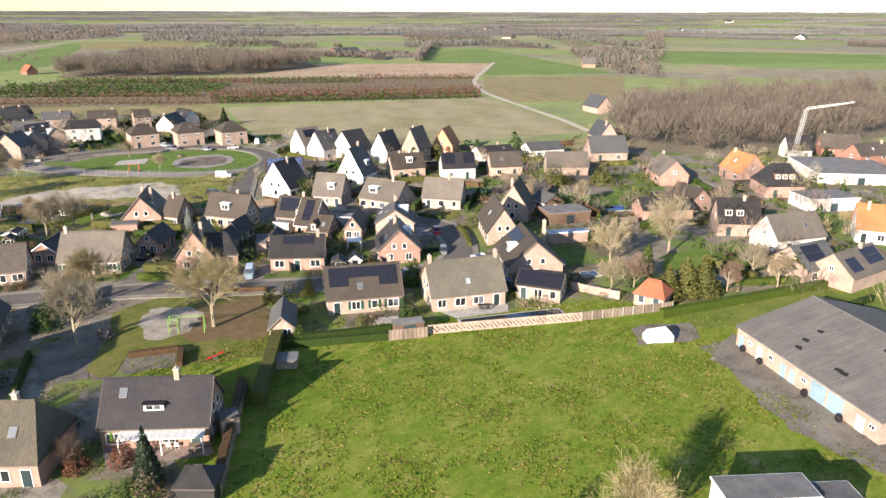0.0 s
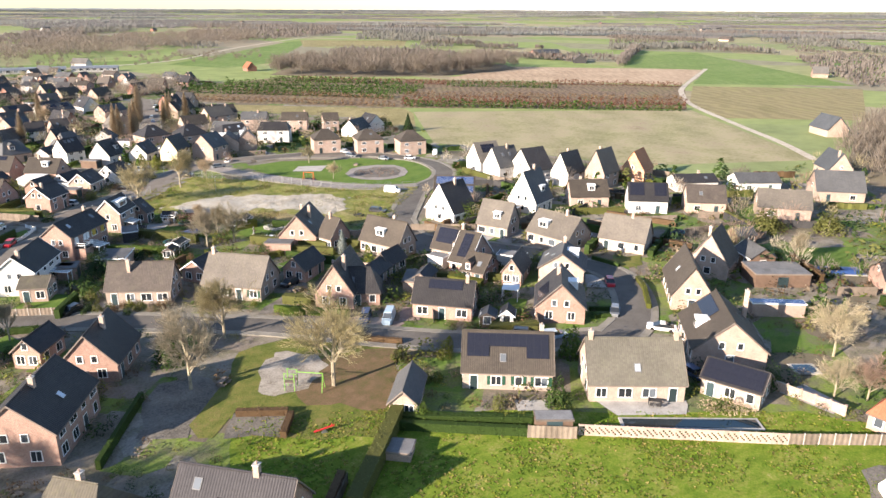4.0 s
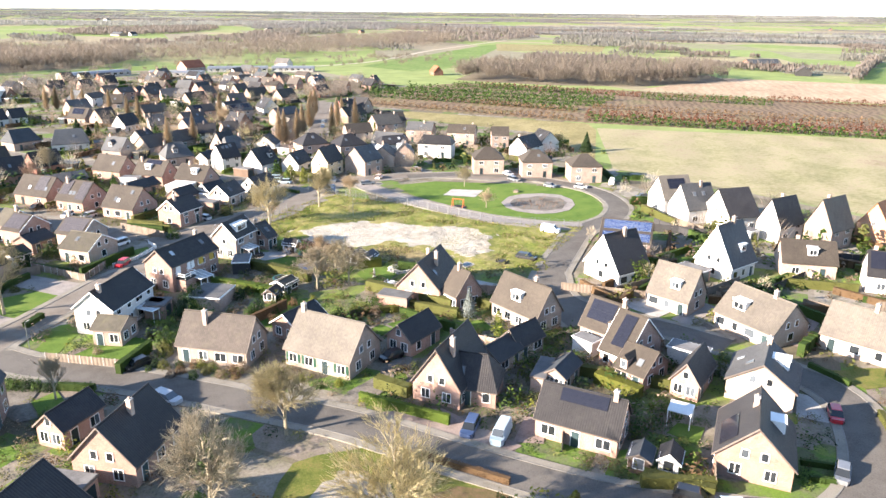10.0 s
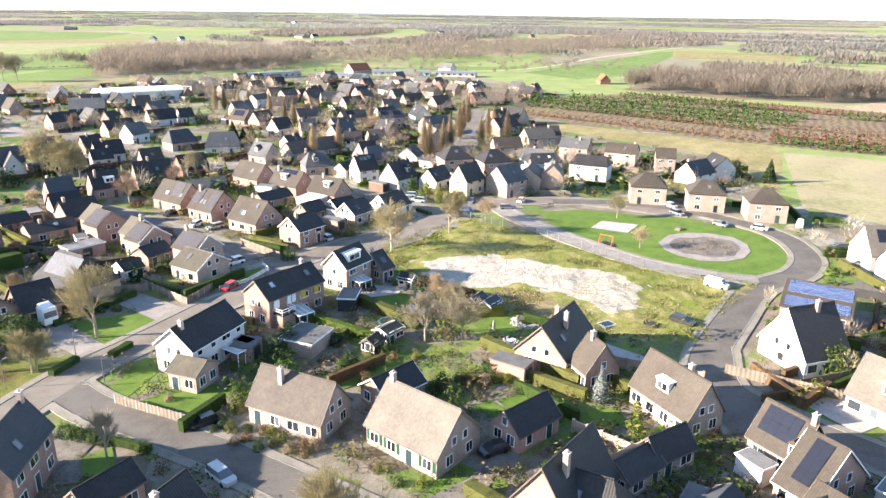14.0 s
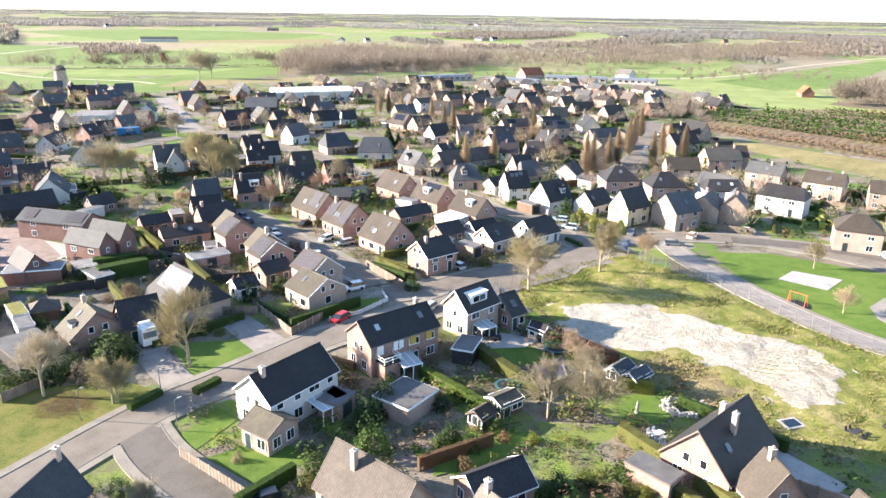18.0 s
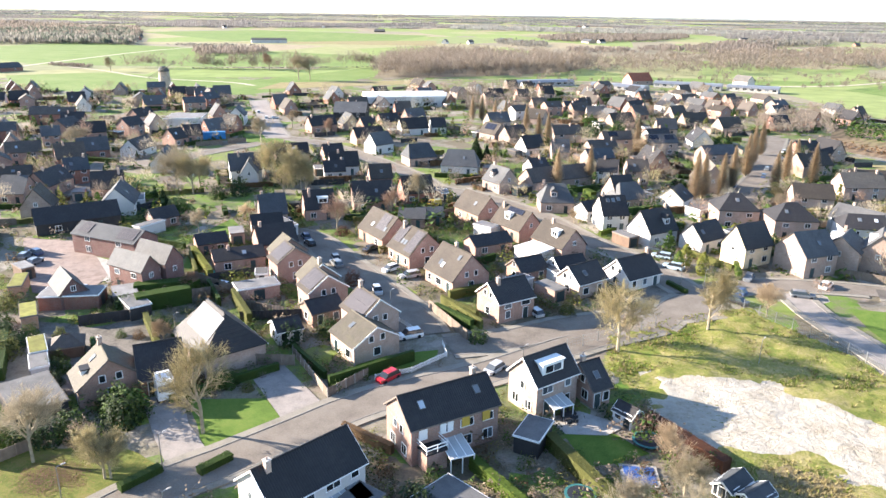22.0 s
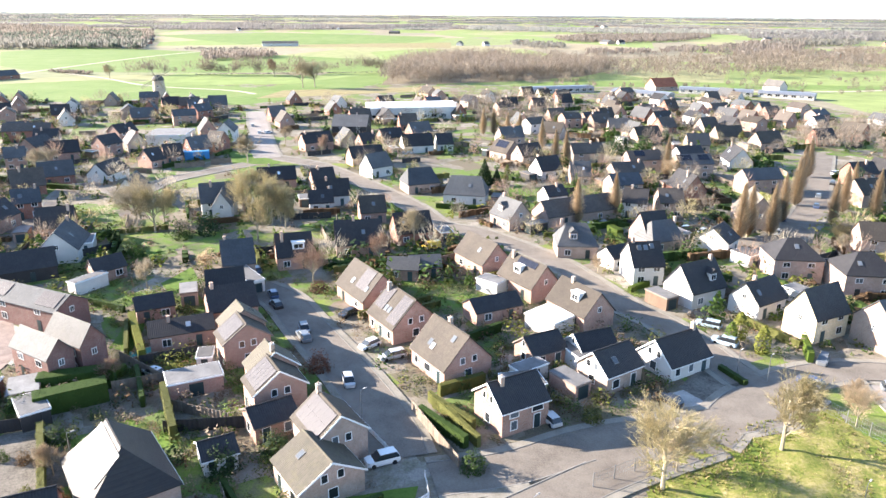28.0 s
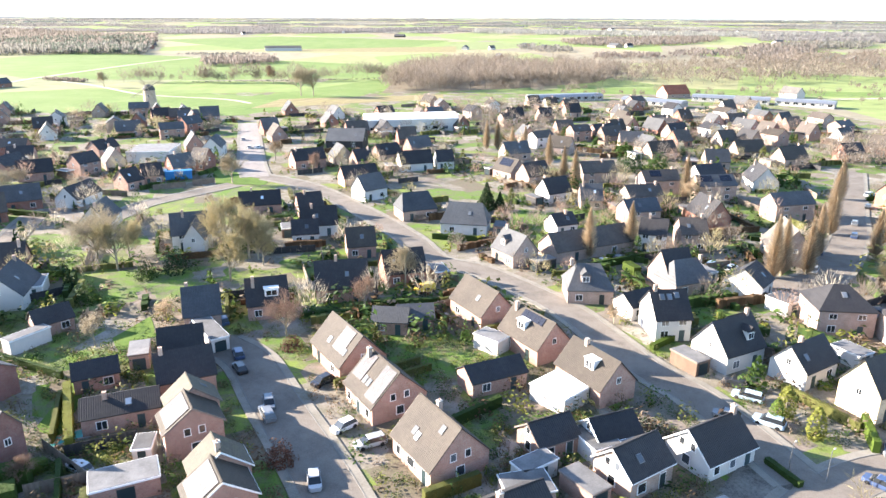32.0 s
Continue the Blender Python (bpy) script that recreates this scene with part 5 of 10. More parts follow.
house(51.5, 256.3, 19, 7.0, 9.0, 3.0, 7.5, "pale", "slate", far=True)
house(53.6, 239.4, 19, 7.4, 8.0, 3.4, 7.0, "pink", "black", far=True)
house(56.9, 231.0, 26, 8.8, 8.0, 3.4, 7.0, "pink", "black", far=True)
house(81.4, 239.6, -58, 12.0, 9.0, 2.7, 7.4, "pink", "tan", panels=((-1, 0.55, 0.85, 0.3, 0.95, "dull"),), sky=((-1, 0.75, 0.4), (-1, -0.2, 0.4)), far=True)
house(88.6, 226.2, -58, 9.5, 9.6, 2.9, 7.5, "pink", "tan", panels=((-1, 0.05, 0.35, 0.3, 0.95, "dull"), (-1, 0.65, 0.97, 0.12, 0.95, "dull")), sky=((-1, -0.15, 0.4), (-1, 0.1, 0.4)), chim=(), mid=True)
house(96.8, 212.0, -58, 10.2, 9.4, 2.8, 7.6, "pink", "tan", sky=((-1, -0.3, 0.4), (-1, -0.1, 0.35), (-1, 0.5, 0.75)), chim=((-0.2, 0.1),), mid=True)
house(63.2, 215.3, 120, 5.9, 8.1, 4.4, 7.3, "pink", "tan", panels=((1, 0.08, 0.92, 0.16, 0.93, "dull"),), extra="solar panels", mid=True, storeys=1)
house(71.5, 200.3, 120, 6.0, 8.1, 4.2, 7.1, "pink", "tan", panels=((1, 0.08, 0.92, 0.16, 0.93, "dull"),), extra="solar panels", mid=True, storeys=1)
house(80.8, 189.5, 122, 7.8, 7.7, 4.2, 7.2, "pale", "tan", panels=((1, 0.08, 0.92, 0.16, 0.93, "dull"),), extra="solar panels", chim=((0.9, 0.0),), mid=True, storeys=1)
house(80.4, 182.4, 124, 8.2, 8.8, 3.0, 5.6, "pale", "moss", sky=((1, 0.2, 0.6),), mid=True)
house(70.0, 205.1, 120, 5.0, 7.4, 4.4, 7.4, "pink", "moss", mid=True, storeys=1)
house(61.8, 219.9, 120, 5.0, 7.4, 4.6, 7.6, "pink", "moss", mid=True, storeys=1)
house(103.8, 317.6, -11, 13.0, 9.0, 3.0, 8.0, "white", "slate", hip=2, far=True)
house(114.6, 292.3, -58, 9.0, 8.0, 3.0, 7.5, "pale", "grey", dormers=((-1, -0.2, 1.6, 0.3, "gable"),), far=True)
house(132.9, 298.7, 25, 22.9, 9.0, 2.8, 6.5, "pale", "brown", far=True)
house(127.5, 269.5, -2, 9.7, 9.0, 3.0, 7.5, "pale", "grey", hip=2.5, dormers=((-1, -0.2, 1.8, 0.3, "gable"),), far=True)
house(147.3, 276.5, 17, 7.0, 9.0, 3.0, 8.5, "pale", "black", far=True)
house(148.9, 273.9, 20, 9.7, 8.0, 2.8, 7.0, "pale", "grey", hip=2, far=True)
house(138.4, 252.3, 5, 7.0, 9.0, 4.2, 8.5, "white", "black", sky=((-1, -0.4, 0.75), (-1, 0.0, 0.75), (-1, 0.4, 0.8)), far=True)
house(145.7, 240.8, 28, 9.5, 8.2, 3.2, 8.2, "white", "black", dormers=((-1, 0.35, 1.6, 0.3, "gable"),), far=True)
house(161.8, 271.3, 49, 7.7, 8.6, 3.4, 6.7, "white", "black", sky=((-1, 0.2, 0.4),), far=True)
house(171.6, 254.9, -6, 10.6, 10.0, 5.0, 8.6, "pale", "black", hip=4, sky=((-1, 0.0, 0.6),), far=True)
house(181.7, 245.5, -6, 10.8, 10.0, 5.0, 8.6, "pale", "black", hip=4, far=True)
house(155.8, 235.1, 32, 9.0, 7.0, 3.0, 6.7, "white", "black", far=True)
house(161.8, 225.2, 26, 9.0, 7.0, 4.4, 9.2, "yellow", "black", far=True)
house(172.4, 220.1, 17, 9.0, 9.3, 4.6, 9.0, "pale", "grey", far=True)
house(182.3, 222.9, 48, 9.0, 8.5, 4.6, 7.7, "pale", "grey", dormers=((1, -0.2, 2.0, 0.4, "flat"),), far=True)
house(188.9, 220.7, 55, 9.0, 7.4, 4.6, 8.6, "pale", "grey", dormers=((1, -0.2, 2.0, 0.4, "flat"),), far=True)
house(196.1, 238.1, -14, 11.9, 9.0, 5.0, 7.6, "white", "black", hip=2, sky=((-1, -0.3, 0.6), (-1, 0.3, 0.6)), far=True)
house(175.2, 475.3, 29, 12.9, 8.0, 3.0, 7.0, "pink", "black", far=True)
house(121.9, 384.6, -54, 10.3, 8.0, 3.0, 7.5, "pale", "tan", panels=((-1, 0.2, 0.8, 0.4, 0.9, "black"),), far=True)
house(129.7, 377.4, 33, 10.5, 8.0, 3.0, 7.5, "pale", "black", far=True)
house(132.9, 352.1, 30, 9.4, 8.0, 3.0, 7.5, "white", "black", far=True)
house(151.6, 376.4, 11, 12.7, 8.0, 4.5, 8.0, "pale", "brown", far=True)
house(157.6, 340.2, 15, 11.6, 8.0, 5.0, 8.0, "pale", "brown", far=True)
house(169.0, 361.4, 10, 12.8, 8.0, 5.0, 8.0, "pale", "brown", panels=((-1, 0.2, 0.5, 0.4, 0.9, "black"),), far=True)
house(184.5, 354.1, 9, 13.0, 8.0, 5.0, 8.0, "pale", "grey", panels=((-1, 0.1, 0.4, 0.4, 0.9, "black"), (-1, 0.6, 0.9, 0.4, 0.9, "black")), far=True)
house(203.8, 403.2, -3, 9.4, 8.0, 3.0, 7.5, "pale", "slate", far=True)
house(191.7, 379.4, 21, 11.6, 8.0, 3.0, 6.5, "white", "black", far=True)
house(207.1, 370.4, -96, 13.0, 9.0, 3.0, 8.0, "white", "black", far=True)
house(172.6, 324.6, -81, 12.0, 8.0, 3.0, 8.0, "red", "black", far=True)
house(142.9, 343.3, -2, 7.0, 8.0, 3.0, 7.5, "pale", "slate", far=True)
house(152.8, 324.8, 15, 10.3, 8.0, 4.5, 7.5, "pale", "slate", far=True)
house(150.7, 302.6, -21, 7.0, 8.0, 4.5, 8.0, "white", "black", far=True)
house(160.2, 303.0, -2, 7.0, 8.0, 4.5, 8.0, "pale", "brown", far=True)
house(181.0, 294.4, -101, 13.0, 10.0, 3.0, 9.0, "pale", "beige", far=True)
house(197.8, 330.8, 12, 13.0, 8.0, 5.0, 8.0, "pale", "grey", far=True)
house(235.8, 409.9, 22, 13.0, 8.0, 3.0, 7.5, "pale", "tan", far=True)
house(225.2, 425.4, 11, 13.0, 8.0, 3.0, 7.5, "pale", "tan", far=True)
house(187.6, 422.3, 21, 13.0, 8.0, 3.0, 7.5, "pale", "tan", far=True)
house(182.3, 447.7, -3, 10.8, 8.0, 3.0, 7.5, "pale", "grey", far=True)
house(148.6, 433.8, -29, 10.1, 8.0, 3.0, 7.5, "pale", "tan", far=True)
house(127.3, 419.9, 23, 11.4, 8.0, 3.0, 7.5, "pale", "grey", far=True)
house(236.6, 341.7, 9, 9.2, 8.0, 4.5, 8.0, "red", "black", far=True)
house(86.9, 398.9, 19, 13.0, 8.0, 3.0, 7.5, "white", "black", far=True)
house(66.0, 404.3, 34, 7.6, 8.0, 3.0, 7.0, "pink", "black", far=True)
house(74.9, 417.2, 32, 10.4, 8.0, 3.0, 7.0, "pink", "black", far=True)
house(68.2, 373.7, 27, 13.0, 8.0, 3.0, 7.0, "pink", "black", far=True)
house(73.9, 354.0, 42, 9.3, 8.0, 3.5, 8.0, "white", "grey", far=True)
house(89.5, 331.8, 22, 10.9, 9.0, 3.0, 7.5, "pale", "slate", hip=1.5, far=True)
house(98.1, 403.1, 13, 7.0, 8.0, 3.0, 7.0, "white", "black", far=True)
house(55.2, 447.2, -3, 16.7, 16.0, 4.0, 8.5, "dark", "grey", far=True)
house(45.3, 402.7, 32, 13.0, 8.0, 3.5, 7.5, "pink", "black", far=True)
house(-28.4, 487.4, 56, 10.3, 8.0, 5.0, 8.5, "red", "slate", far=True)
house(241.8, 53.5, -52, 13.0, 9.0, 2.8, 5.0, "white", "grey", far=True)
house(244.0, 32.1, -64, 13.0, 10.0, 3.0, 8.0, "pale", "grey", far=True)
house(274.6, 37.5, -148, 11.3, 8.0, 3.0, 8.5, "pale", "slate", panels=((1, 0.1, 0.9, 0.2, 0.9, "black"),), far=True)
house(215.7, 40.1, -70, 13.0, 9.0, 3.0, 7.0, "pale", "beige", far=True)
house(208.8, 58.0, -60, 10.2, 8.0, 3.0, 7.0, "pale", "brown", far=True)
house(199.7, 70.3, -60, 10.4, 8.0, 3.4, 7.5, "white", "black", panels=((-1, 0.05, 0.4, 0.3, 0.95, "black"), (-1, 0.65, 0.95, 0.3, 0.95, "black")), far=True)
house(216.3, 10.0, -156, 13.0, 9.0, 3.0, 7.5, "pink", "beige", panels=((1, 0.1, 0.4, 0.4, 0.8, "black"),), far=True)
house(187.2, 2.5, -137, 9.3, 7.0, 2.8, 6.0, "pink", "tan", far=True)
house(176.4, 8.4, -63, 13.0, 8.0, 2.6, 5.0, "pink", "black", far=True)
house(168.7, -8.2, -75, 9.7, 8.0, 3.0, 8.0, "pale", "black", dormers=((-1, -0.5, 1.6, 0.3, "gable"), (-1, 0.0, 1.6, 0.3, "gable")), far=True)
house(227.9, -11.2, -148, 11.5, 9.0, 3.0, 8.0, "pink", "orange", far=True)
house(212.0, -19.8, -70, 11.0, 11.0, 3.2, 8.5, "pink", "black", hip=3, dormers=((-1, -0.35, 1.4, 0.3, "gable"), (-1, 0.0, 1.4, 0.3, "gable"), (-1, 0.35, 1.4, 0.3, "gable")), far=True)
house(270.8, -29.3, -70, 8.6, 8.0, 3.0, 7.5, "white", "black", far=True)
house(279.8, -43.5, -82, 13.0, 9.0, 3.0, 7.5, "red", "brown", far=True)
house(260.5, -49.1, -52, 13.0, 8.0, 4.5, 8.0, "red", "brown", far=True)
house(173.9, -36.3, -92, 7.0, 9.0, 3.0, 8.0, "white", "orange", far=True)
house(161.4, -18.6, -53, 12.7, 9.0, 3.0, 7.5, "white", "beige", far=True)
house(143.4, -20.1, -43, 9.6, 9.0, 2.8, 6.5, "pale", "grey", panels=((-1, 0.2, 0.7, 0.3, 0.9, "black"),), far=True)
house(143.1, -27.8, -37, 13.0, 9.0, 2.8, 6.5, "pale", "beige", panels=((-1, 0.55, 0.95, 0.3, 0.9, "black"), (-1, 0.1, 0.35, 0.2, 0.7, "black")), far=True)
house(195.6, 85.5, -50, 10.7, 8.0, 3.0, 7.0, "pale", "tan", dormers=((-1, 0.1, 1.8, 0.35, "flat"),), far=True)
house(230.7, 68.2, -47, 13.0, 8.0, 2.8, 4.6, "white", "black", far=True)
house(57.8, 180.8, 126, 13.0, 10.4, 3.2, 8.4, "pale", "black", hip=3, panels=((1, 0.15, 0.8, 0.35, 0.92, "pale"),), extra="solar panels", mid=True)
house(45.0, 169.8, 123, 6.8, 9.2, 2.7, 6.4, "pink", "moss", sky=((1, 0.2, 0.7),), dormers=((1, -0.1, 1.5, 0.3, "low"),), chim=((0.85, 0.0),), mid=True)
house(51.4, 172.8, 24, 6.6, 8.6, 2.6, 6.3, "red", "black", mid=True, chim=(), sky=((1, 0.0, 0.5),))
house(34.0, 181.4, 22, 5.2, 4.6, 2.1, 3.4, "timber", "brown", hip=2.0, win=0, chim=(), mid=True, name="garden_pavilion", category="pavilion")
house(24.4, 203.0, 128, 8.6, 5.1, 2.9, 5.8, "plum", "grey", far=True)
house(4.5, 250.9, 31, 19.1, 9.0, 2.8, 6.0, "dark", "black", far=True)
house(-18.9, 285.4, 84, 13.0, 8.0, 3.5, 7.5, "pink", "black", far=True)
house(-23.1, 276.3, 1, 7.4, 9.0, 3.0, 7.5, "pink", "slate", far=True)
house(50.9, 221.9, 22, 10.7, 7.0, 2.8, 4.5, "pink", "black", far=True)
house(42.3, 232.4, 27, 7.0, 6.0, 2.6, 4.4, "pink", "black", far=True, name="outbuilding", category="outbuilding")
house(72.0, 194.6, 32, 6.4, 6.0, 2.6, 4.2, "pink", "black", mid=True, name="outbuilding", category="outbuilding")
house(67.1, 186.8, 28, 4.6, 5.0, 2.4, 3.8, "white", "black", mid=True, name="garden_shed", category="shed")
house(111.4, 214.9, 27, 6.9, 6.0, 2.6, 4.8, "pink", "black", mid=True, name="outbuilding", category="outbuilding")
house(119.9, 215.8, 22, 7.2, 6.0, 2.6, 4.8, "white", "black", mid=True, name="outbuilding", category="outbuilding")
house(121.0, 231.0, -60, 10.9, 7.7, 3.0, 7.1, "pink", "tan", dormers=((-1, 0.2, 2.0, 0.4, "flat"),), far=True)
house(113.2, 244.6, -58, 11.2, 7.8, 3.0, 7.3, "pink", "tan", dormers=((-1, -0.1, 2.0, 0.35, "flat"),), panels=((-1, 0.3, 0.8, 0.7, 0.95, "black"),), far=True)
house(104.8, 258.5, -60, 11.6, 8.0, 3.0, 7.4, "pink", "tan", far=True)
house(105.0, 232.2, 25, 10.1, 6.0, 2.6, 4.5, "pink", "black", far=True, name="outbuilding", category="outbuilding")
house(92.1, 255.0, 7, 7.0, 6.0, 2.5, 4.5, "pink", "grey", far=True, name="outbuilding", category="outbuilding")
house(74.3, 136.9, -44, 5.2, 5.6, 2.8, 4.2, "pale", "moss", name="outbuilding", category="outbuilding")
house(86.3, 59.2, 30, 8.3, 4.2, 2.2, 4.2, "pale", "grey", name="garden_shed", category="shed")
house(206.3, 196.9, -36, 10.3, 10.0, 5.2, 8.4, "pale", "tan", hip=4, far=True)
house(215.8, 184.2, -36, 10.2, 10.0, 5.2, 8.4, "pale", "tan", hip=4, far=True)
house(223.5, 170.3, -36, 10.2, 10.0, 5.2, 8.4, "pale", "tan", hip=4, far=True)
house(234.8, 208.1, 14, 11.6, 8.0, 4.0, 8.0, "white", "black", far=True)
house(249.0, 212.6, -109, 10.2, 8.0, 4.0, 8.0, "white", "black", far=True)
house(240.6, 228.9, -37, 7.0, 8.0, 5.0, 8.0, "pale", "tan", far=True)
house(232.3, 242.0, -50, 11.3, 8.0, 5.0, 8.0, "pale", "tan", far=True)
house(208.8, 228.2, -50, 12.8, 8.0, 5.0, 7.8, "white", "black", hip=1.5, far=True)
house(222.7, 257.0, -51, 11.1, 8.0, 5.0, 8.0, "pale", "grey", far=True)
house(228.3, 287.9, -11, 12.4, 8.0, 4.5, 8.0, "pale", "tan", far=True)
house(199.7, 268.9, -12, 10.9, 8.0, 4.5, 8.0, "pale", "tan", far=True)
house(198.4, 243.6, -62, 12.1, 8.0, 4.8, 7.8, "white", "grey", far=True)
house(225.4, 317.0, 15, 13.0, 9.0, 4.0, 8.0, "pale", "tan", far=True)
house(223.1, 284.6, -2, 13.0, 9.0, 4.0, 8.0, "pale", "beige", far=True)
house(116.8, 160.4, -54, 3.4, 2.7, 1.8, 2.9, "white", "black", name="garden_shed", category="shed")
house(186.1, 42.3, -45, 5.0, 5.0, 2.3, 3.8, "timber", "grey", far=True, name="garden_shed", category="shed")
house(172.1, 36.2, -135, 7.2, 6.0, 2.6, 4.6, "timber", "grey", mid=True, name="outbuilding", category="outbuilding")
house(124.3, 145.2, 36, 4.4, 2.7, 2.0, 2.9, "dark", "slate", name="garden_shed", category="shed")
house(126.0, 143.1, 30, 4.2, 2.8, 1.9, 2.8, "dark", "slate", name="garden_shed", category="shed")
house(105.1, 139.5, 28, 4.2, 3.7, 2.0, 2.7, "timber", "moss", name="outbuilding", category="outbuilding")
house(101.2, 136.3, 38, 3.2, 2.8, 2.0, 2.9, "timber", "tan", name="garden_shed", category="shed")
house(129.6, 316.6, 25, 7.0, 7.0, 2.8, 5.5, "white", "black", far=True)
house(135.4, 261.0, 29, 7.4, 6.0, 2.8, 5.0, "white", "black", far=True, name="outbuilding", category="outbuilding")
house(87.7, 253.3, -6, 7.0, 6.0, 2.6, 4.6, "pink", "grey", far=True, name="outbuilding", category="outbuilding")
house(117.7, 93.3, 13, 6.6, 5.0, 2.4, 4.2, "cream", "black", name="garden_shed", category="shed")
house(121.4, 83.7, 20, 6.2, 3.6, 2.4, 3.7, "pale", "slate", name="outbuilding", category="outbuilding")
house(99.1, 121.5, 20, 7.6, 6.0, 2.5, 4.6, "pink", "black", name="outbuilding", category="outbuilding")
house(49.0, 45.3, -70, 4.4, 4.0, 2.2, 3.6, "dark", "black", hip=1.8, name="gazebo", category="gazebo", win=0)
house(53.4, 119.5, 71, 10.3, 5.7, 5.0, 9.0, "pink", "slate", chim=((0.95, 0.0),), sky=((-1, -0.2, 0.4),))
house(118.2, 5.6, -104, 5.6, 5.2, 2.3, 4.5, "pale", "red", hip=1.6, mid=True, name="garden_shed", category="shed")


# ---- plants ----
M_BARK = mottled("grey_bark", (0.3, 0.255, 0.18), 0.9, 2.0, 12, 0.6, 1.35, 0.5)
M_TWIG = {
    "olive": leaf_mat("olive_twigs", (0.38, 0.325, 0.185), 0.35),
    "grey": leaf_mat("grey_twigs", (0.37, 0.32, 0.235), 0.3),
    "red": leaf_mat("reddish_twigs", (0.26, 0.18, 0.135), 0.3),
    "tan": leaf_mat("tan_twigs", (0.4, 0.315, 0.215), 0.3),
    "wood": leaf_mat("wood_twigs", (0.215, 0.178, 0.142), 0.3),
    "pale": leaf_mat("pale_twigs", (0.38, 0.325, 0.22), 0.3),
    "far": leaf_mat("far_wood_canopy", (0.23, 0.195, 0.15), 0.18),
    "far2": leaf_mat("far_olive_canopy", (0.22, 0.2, 0.13), 0.18),
    "far3": leaf_mat("far_evergreen_canopy", (0.1, 0.11, 0.065), 0.2),
}
M_LEAF = {
    "green": leaf_mat("evergreen_leaves", (0.05, 0.088, 0.02)),
    "bright": leaf_mat("bright_green_leaves", (0.085, 0.13, 0.022)),
    "yellow": leaf_mat("yellow_green_leaves", (0.14, 0.15, 0.03)),
    "olive": leaf_mat("olive_hedge_leaves", (0.125, 0.13, 0.04)),
    "brown": leaf_mat("brown_beech_leaves", (0.15, 0.095, 0.052)),
    "red": leaf_mat("red_brown_leaves", (0.125, 0.058, 0.036)),
    "blue": leaf_mat("blue_green_needles", (0.05, 0.075, 0.05)),
    "dark": leaf_mat("dark_needles", (0.03, 0.055, 0.02)),
    "silver": leaf_mat("silver_needles", (0.26, 0.29, 0.27)),
    "grey": leaf_mat("grey_brown_shrub", (0.22, 0.17, 0.12)),
}


def bare_tree_meshes(seed, h, spread, narrow=False):
    """Trunk with limbs, and the twigs of the crown, for a leafless tree."""
    rng = random.Random(seed)
    wood, twig = Mesh(), Mesh()

    def grow(p, d, ln, r, level):
        bend = Vector((rng.uniform(-1, 1), rng.uniform(-1, 1), rng.uniform(-0.2, 0.8))) * 0.14
        q = p + d * ln * 0.5
        e = q + (d + bend).normalized() * ln * 0.5
        if level < 3:
            wood.tube(p, q, r, r * 0.8, 6 if level == 0 else 4)
            wood.tube(q, e, r * 0.8, r * 0.55, 6 if level == 0 else 4)
        else:
            s = d.orthogonal().normalized() * max(r * 0.8, 0.019)
            t = d.cross(s).normalized() * max(r * 0.8, 0.019)
            twig.face(p + s, p - s, e)
            twig.face(p + t, p - t, e)
        if level == 4:
            return
        n = (rng.randint(10, 12), rng.randint(7, 9), rng.randint(7, 9), rng.randint(5, 7))[level]
        for i in range(n):
            f = rng.uniform(0.3 if level else 0.28, 1.0)
            base = p + (q - p) * (f * 2) if f < 0.5 else q + (e - q) * (f * 2 - 1)
            a = rng.uniform(0, 2 * math.pi)
            out = rng.uniform(0.25, 0.45) if narrow else rng.uniform(0.55, 1.05) * spread
            dd = (d + (d.orthogonal().normalized() * math.cos(a) + d.cross(d.orthogonal().normalized()) * math.sin(a)) * out + Vector((0, 0, 0.18 if level else 0))).normalized()
            grow(base, dd, ln * rng.uniform(0.42, 0.66) * (1.15 - 0.45 * f * (level == 0)), r * 0.42, level + 1)

    grow(Vector((0, 0, -0.1)), Vector((0, 0, 1)), h * 0.66, h * 0.024, 0)
    return wood, twig


def twig_tree(at, h=12.0, kind="olive", variant=0, label="", narrow=False):
    key = ("tree", kind, variant, narrow)

    def build():
        w, t = bare_tree_meshes(40 + variant * 7 + (3 if narrow else 0), 10.0, 0.95, narrow)
        return w.data("trunk", M_BARK), t.data("crown", M_TWIG[kind])
    w, t = shared(key, build)
    rng = random.Random(int(at[0] * 13 + at[1]))
    k = h / 10
    e = thing("tree", pose(at[0], at[1], 0, 0, 0, rng.uniform(0, 360)) @ Matrix.Diagonal((k, k, k, 1)), label or {"olive": "leafless tree with olive-brown twigs", "grey": "leafless tree with grey-brown twigs", "red": "leafless tree with reddish twigs", "tan": "leafless tree with tan-brown twigs", "pale": "leafless tree with pale straw-coloured twigs"}[kind], "tree")
    part("trunk", w, None, e)
    part("crown", t, None, e)
    return e


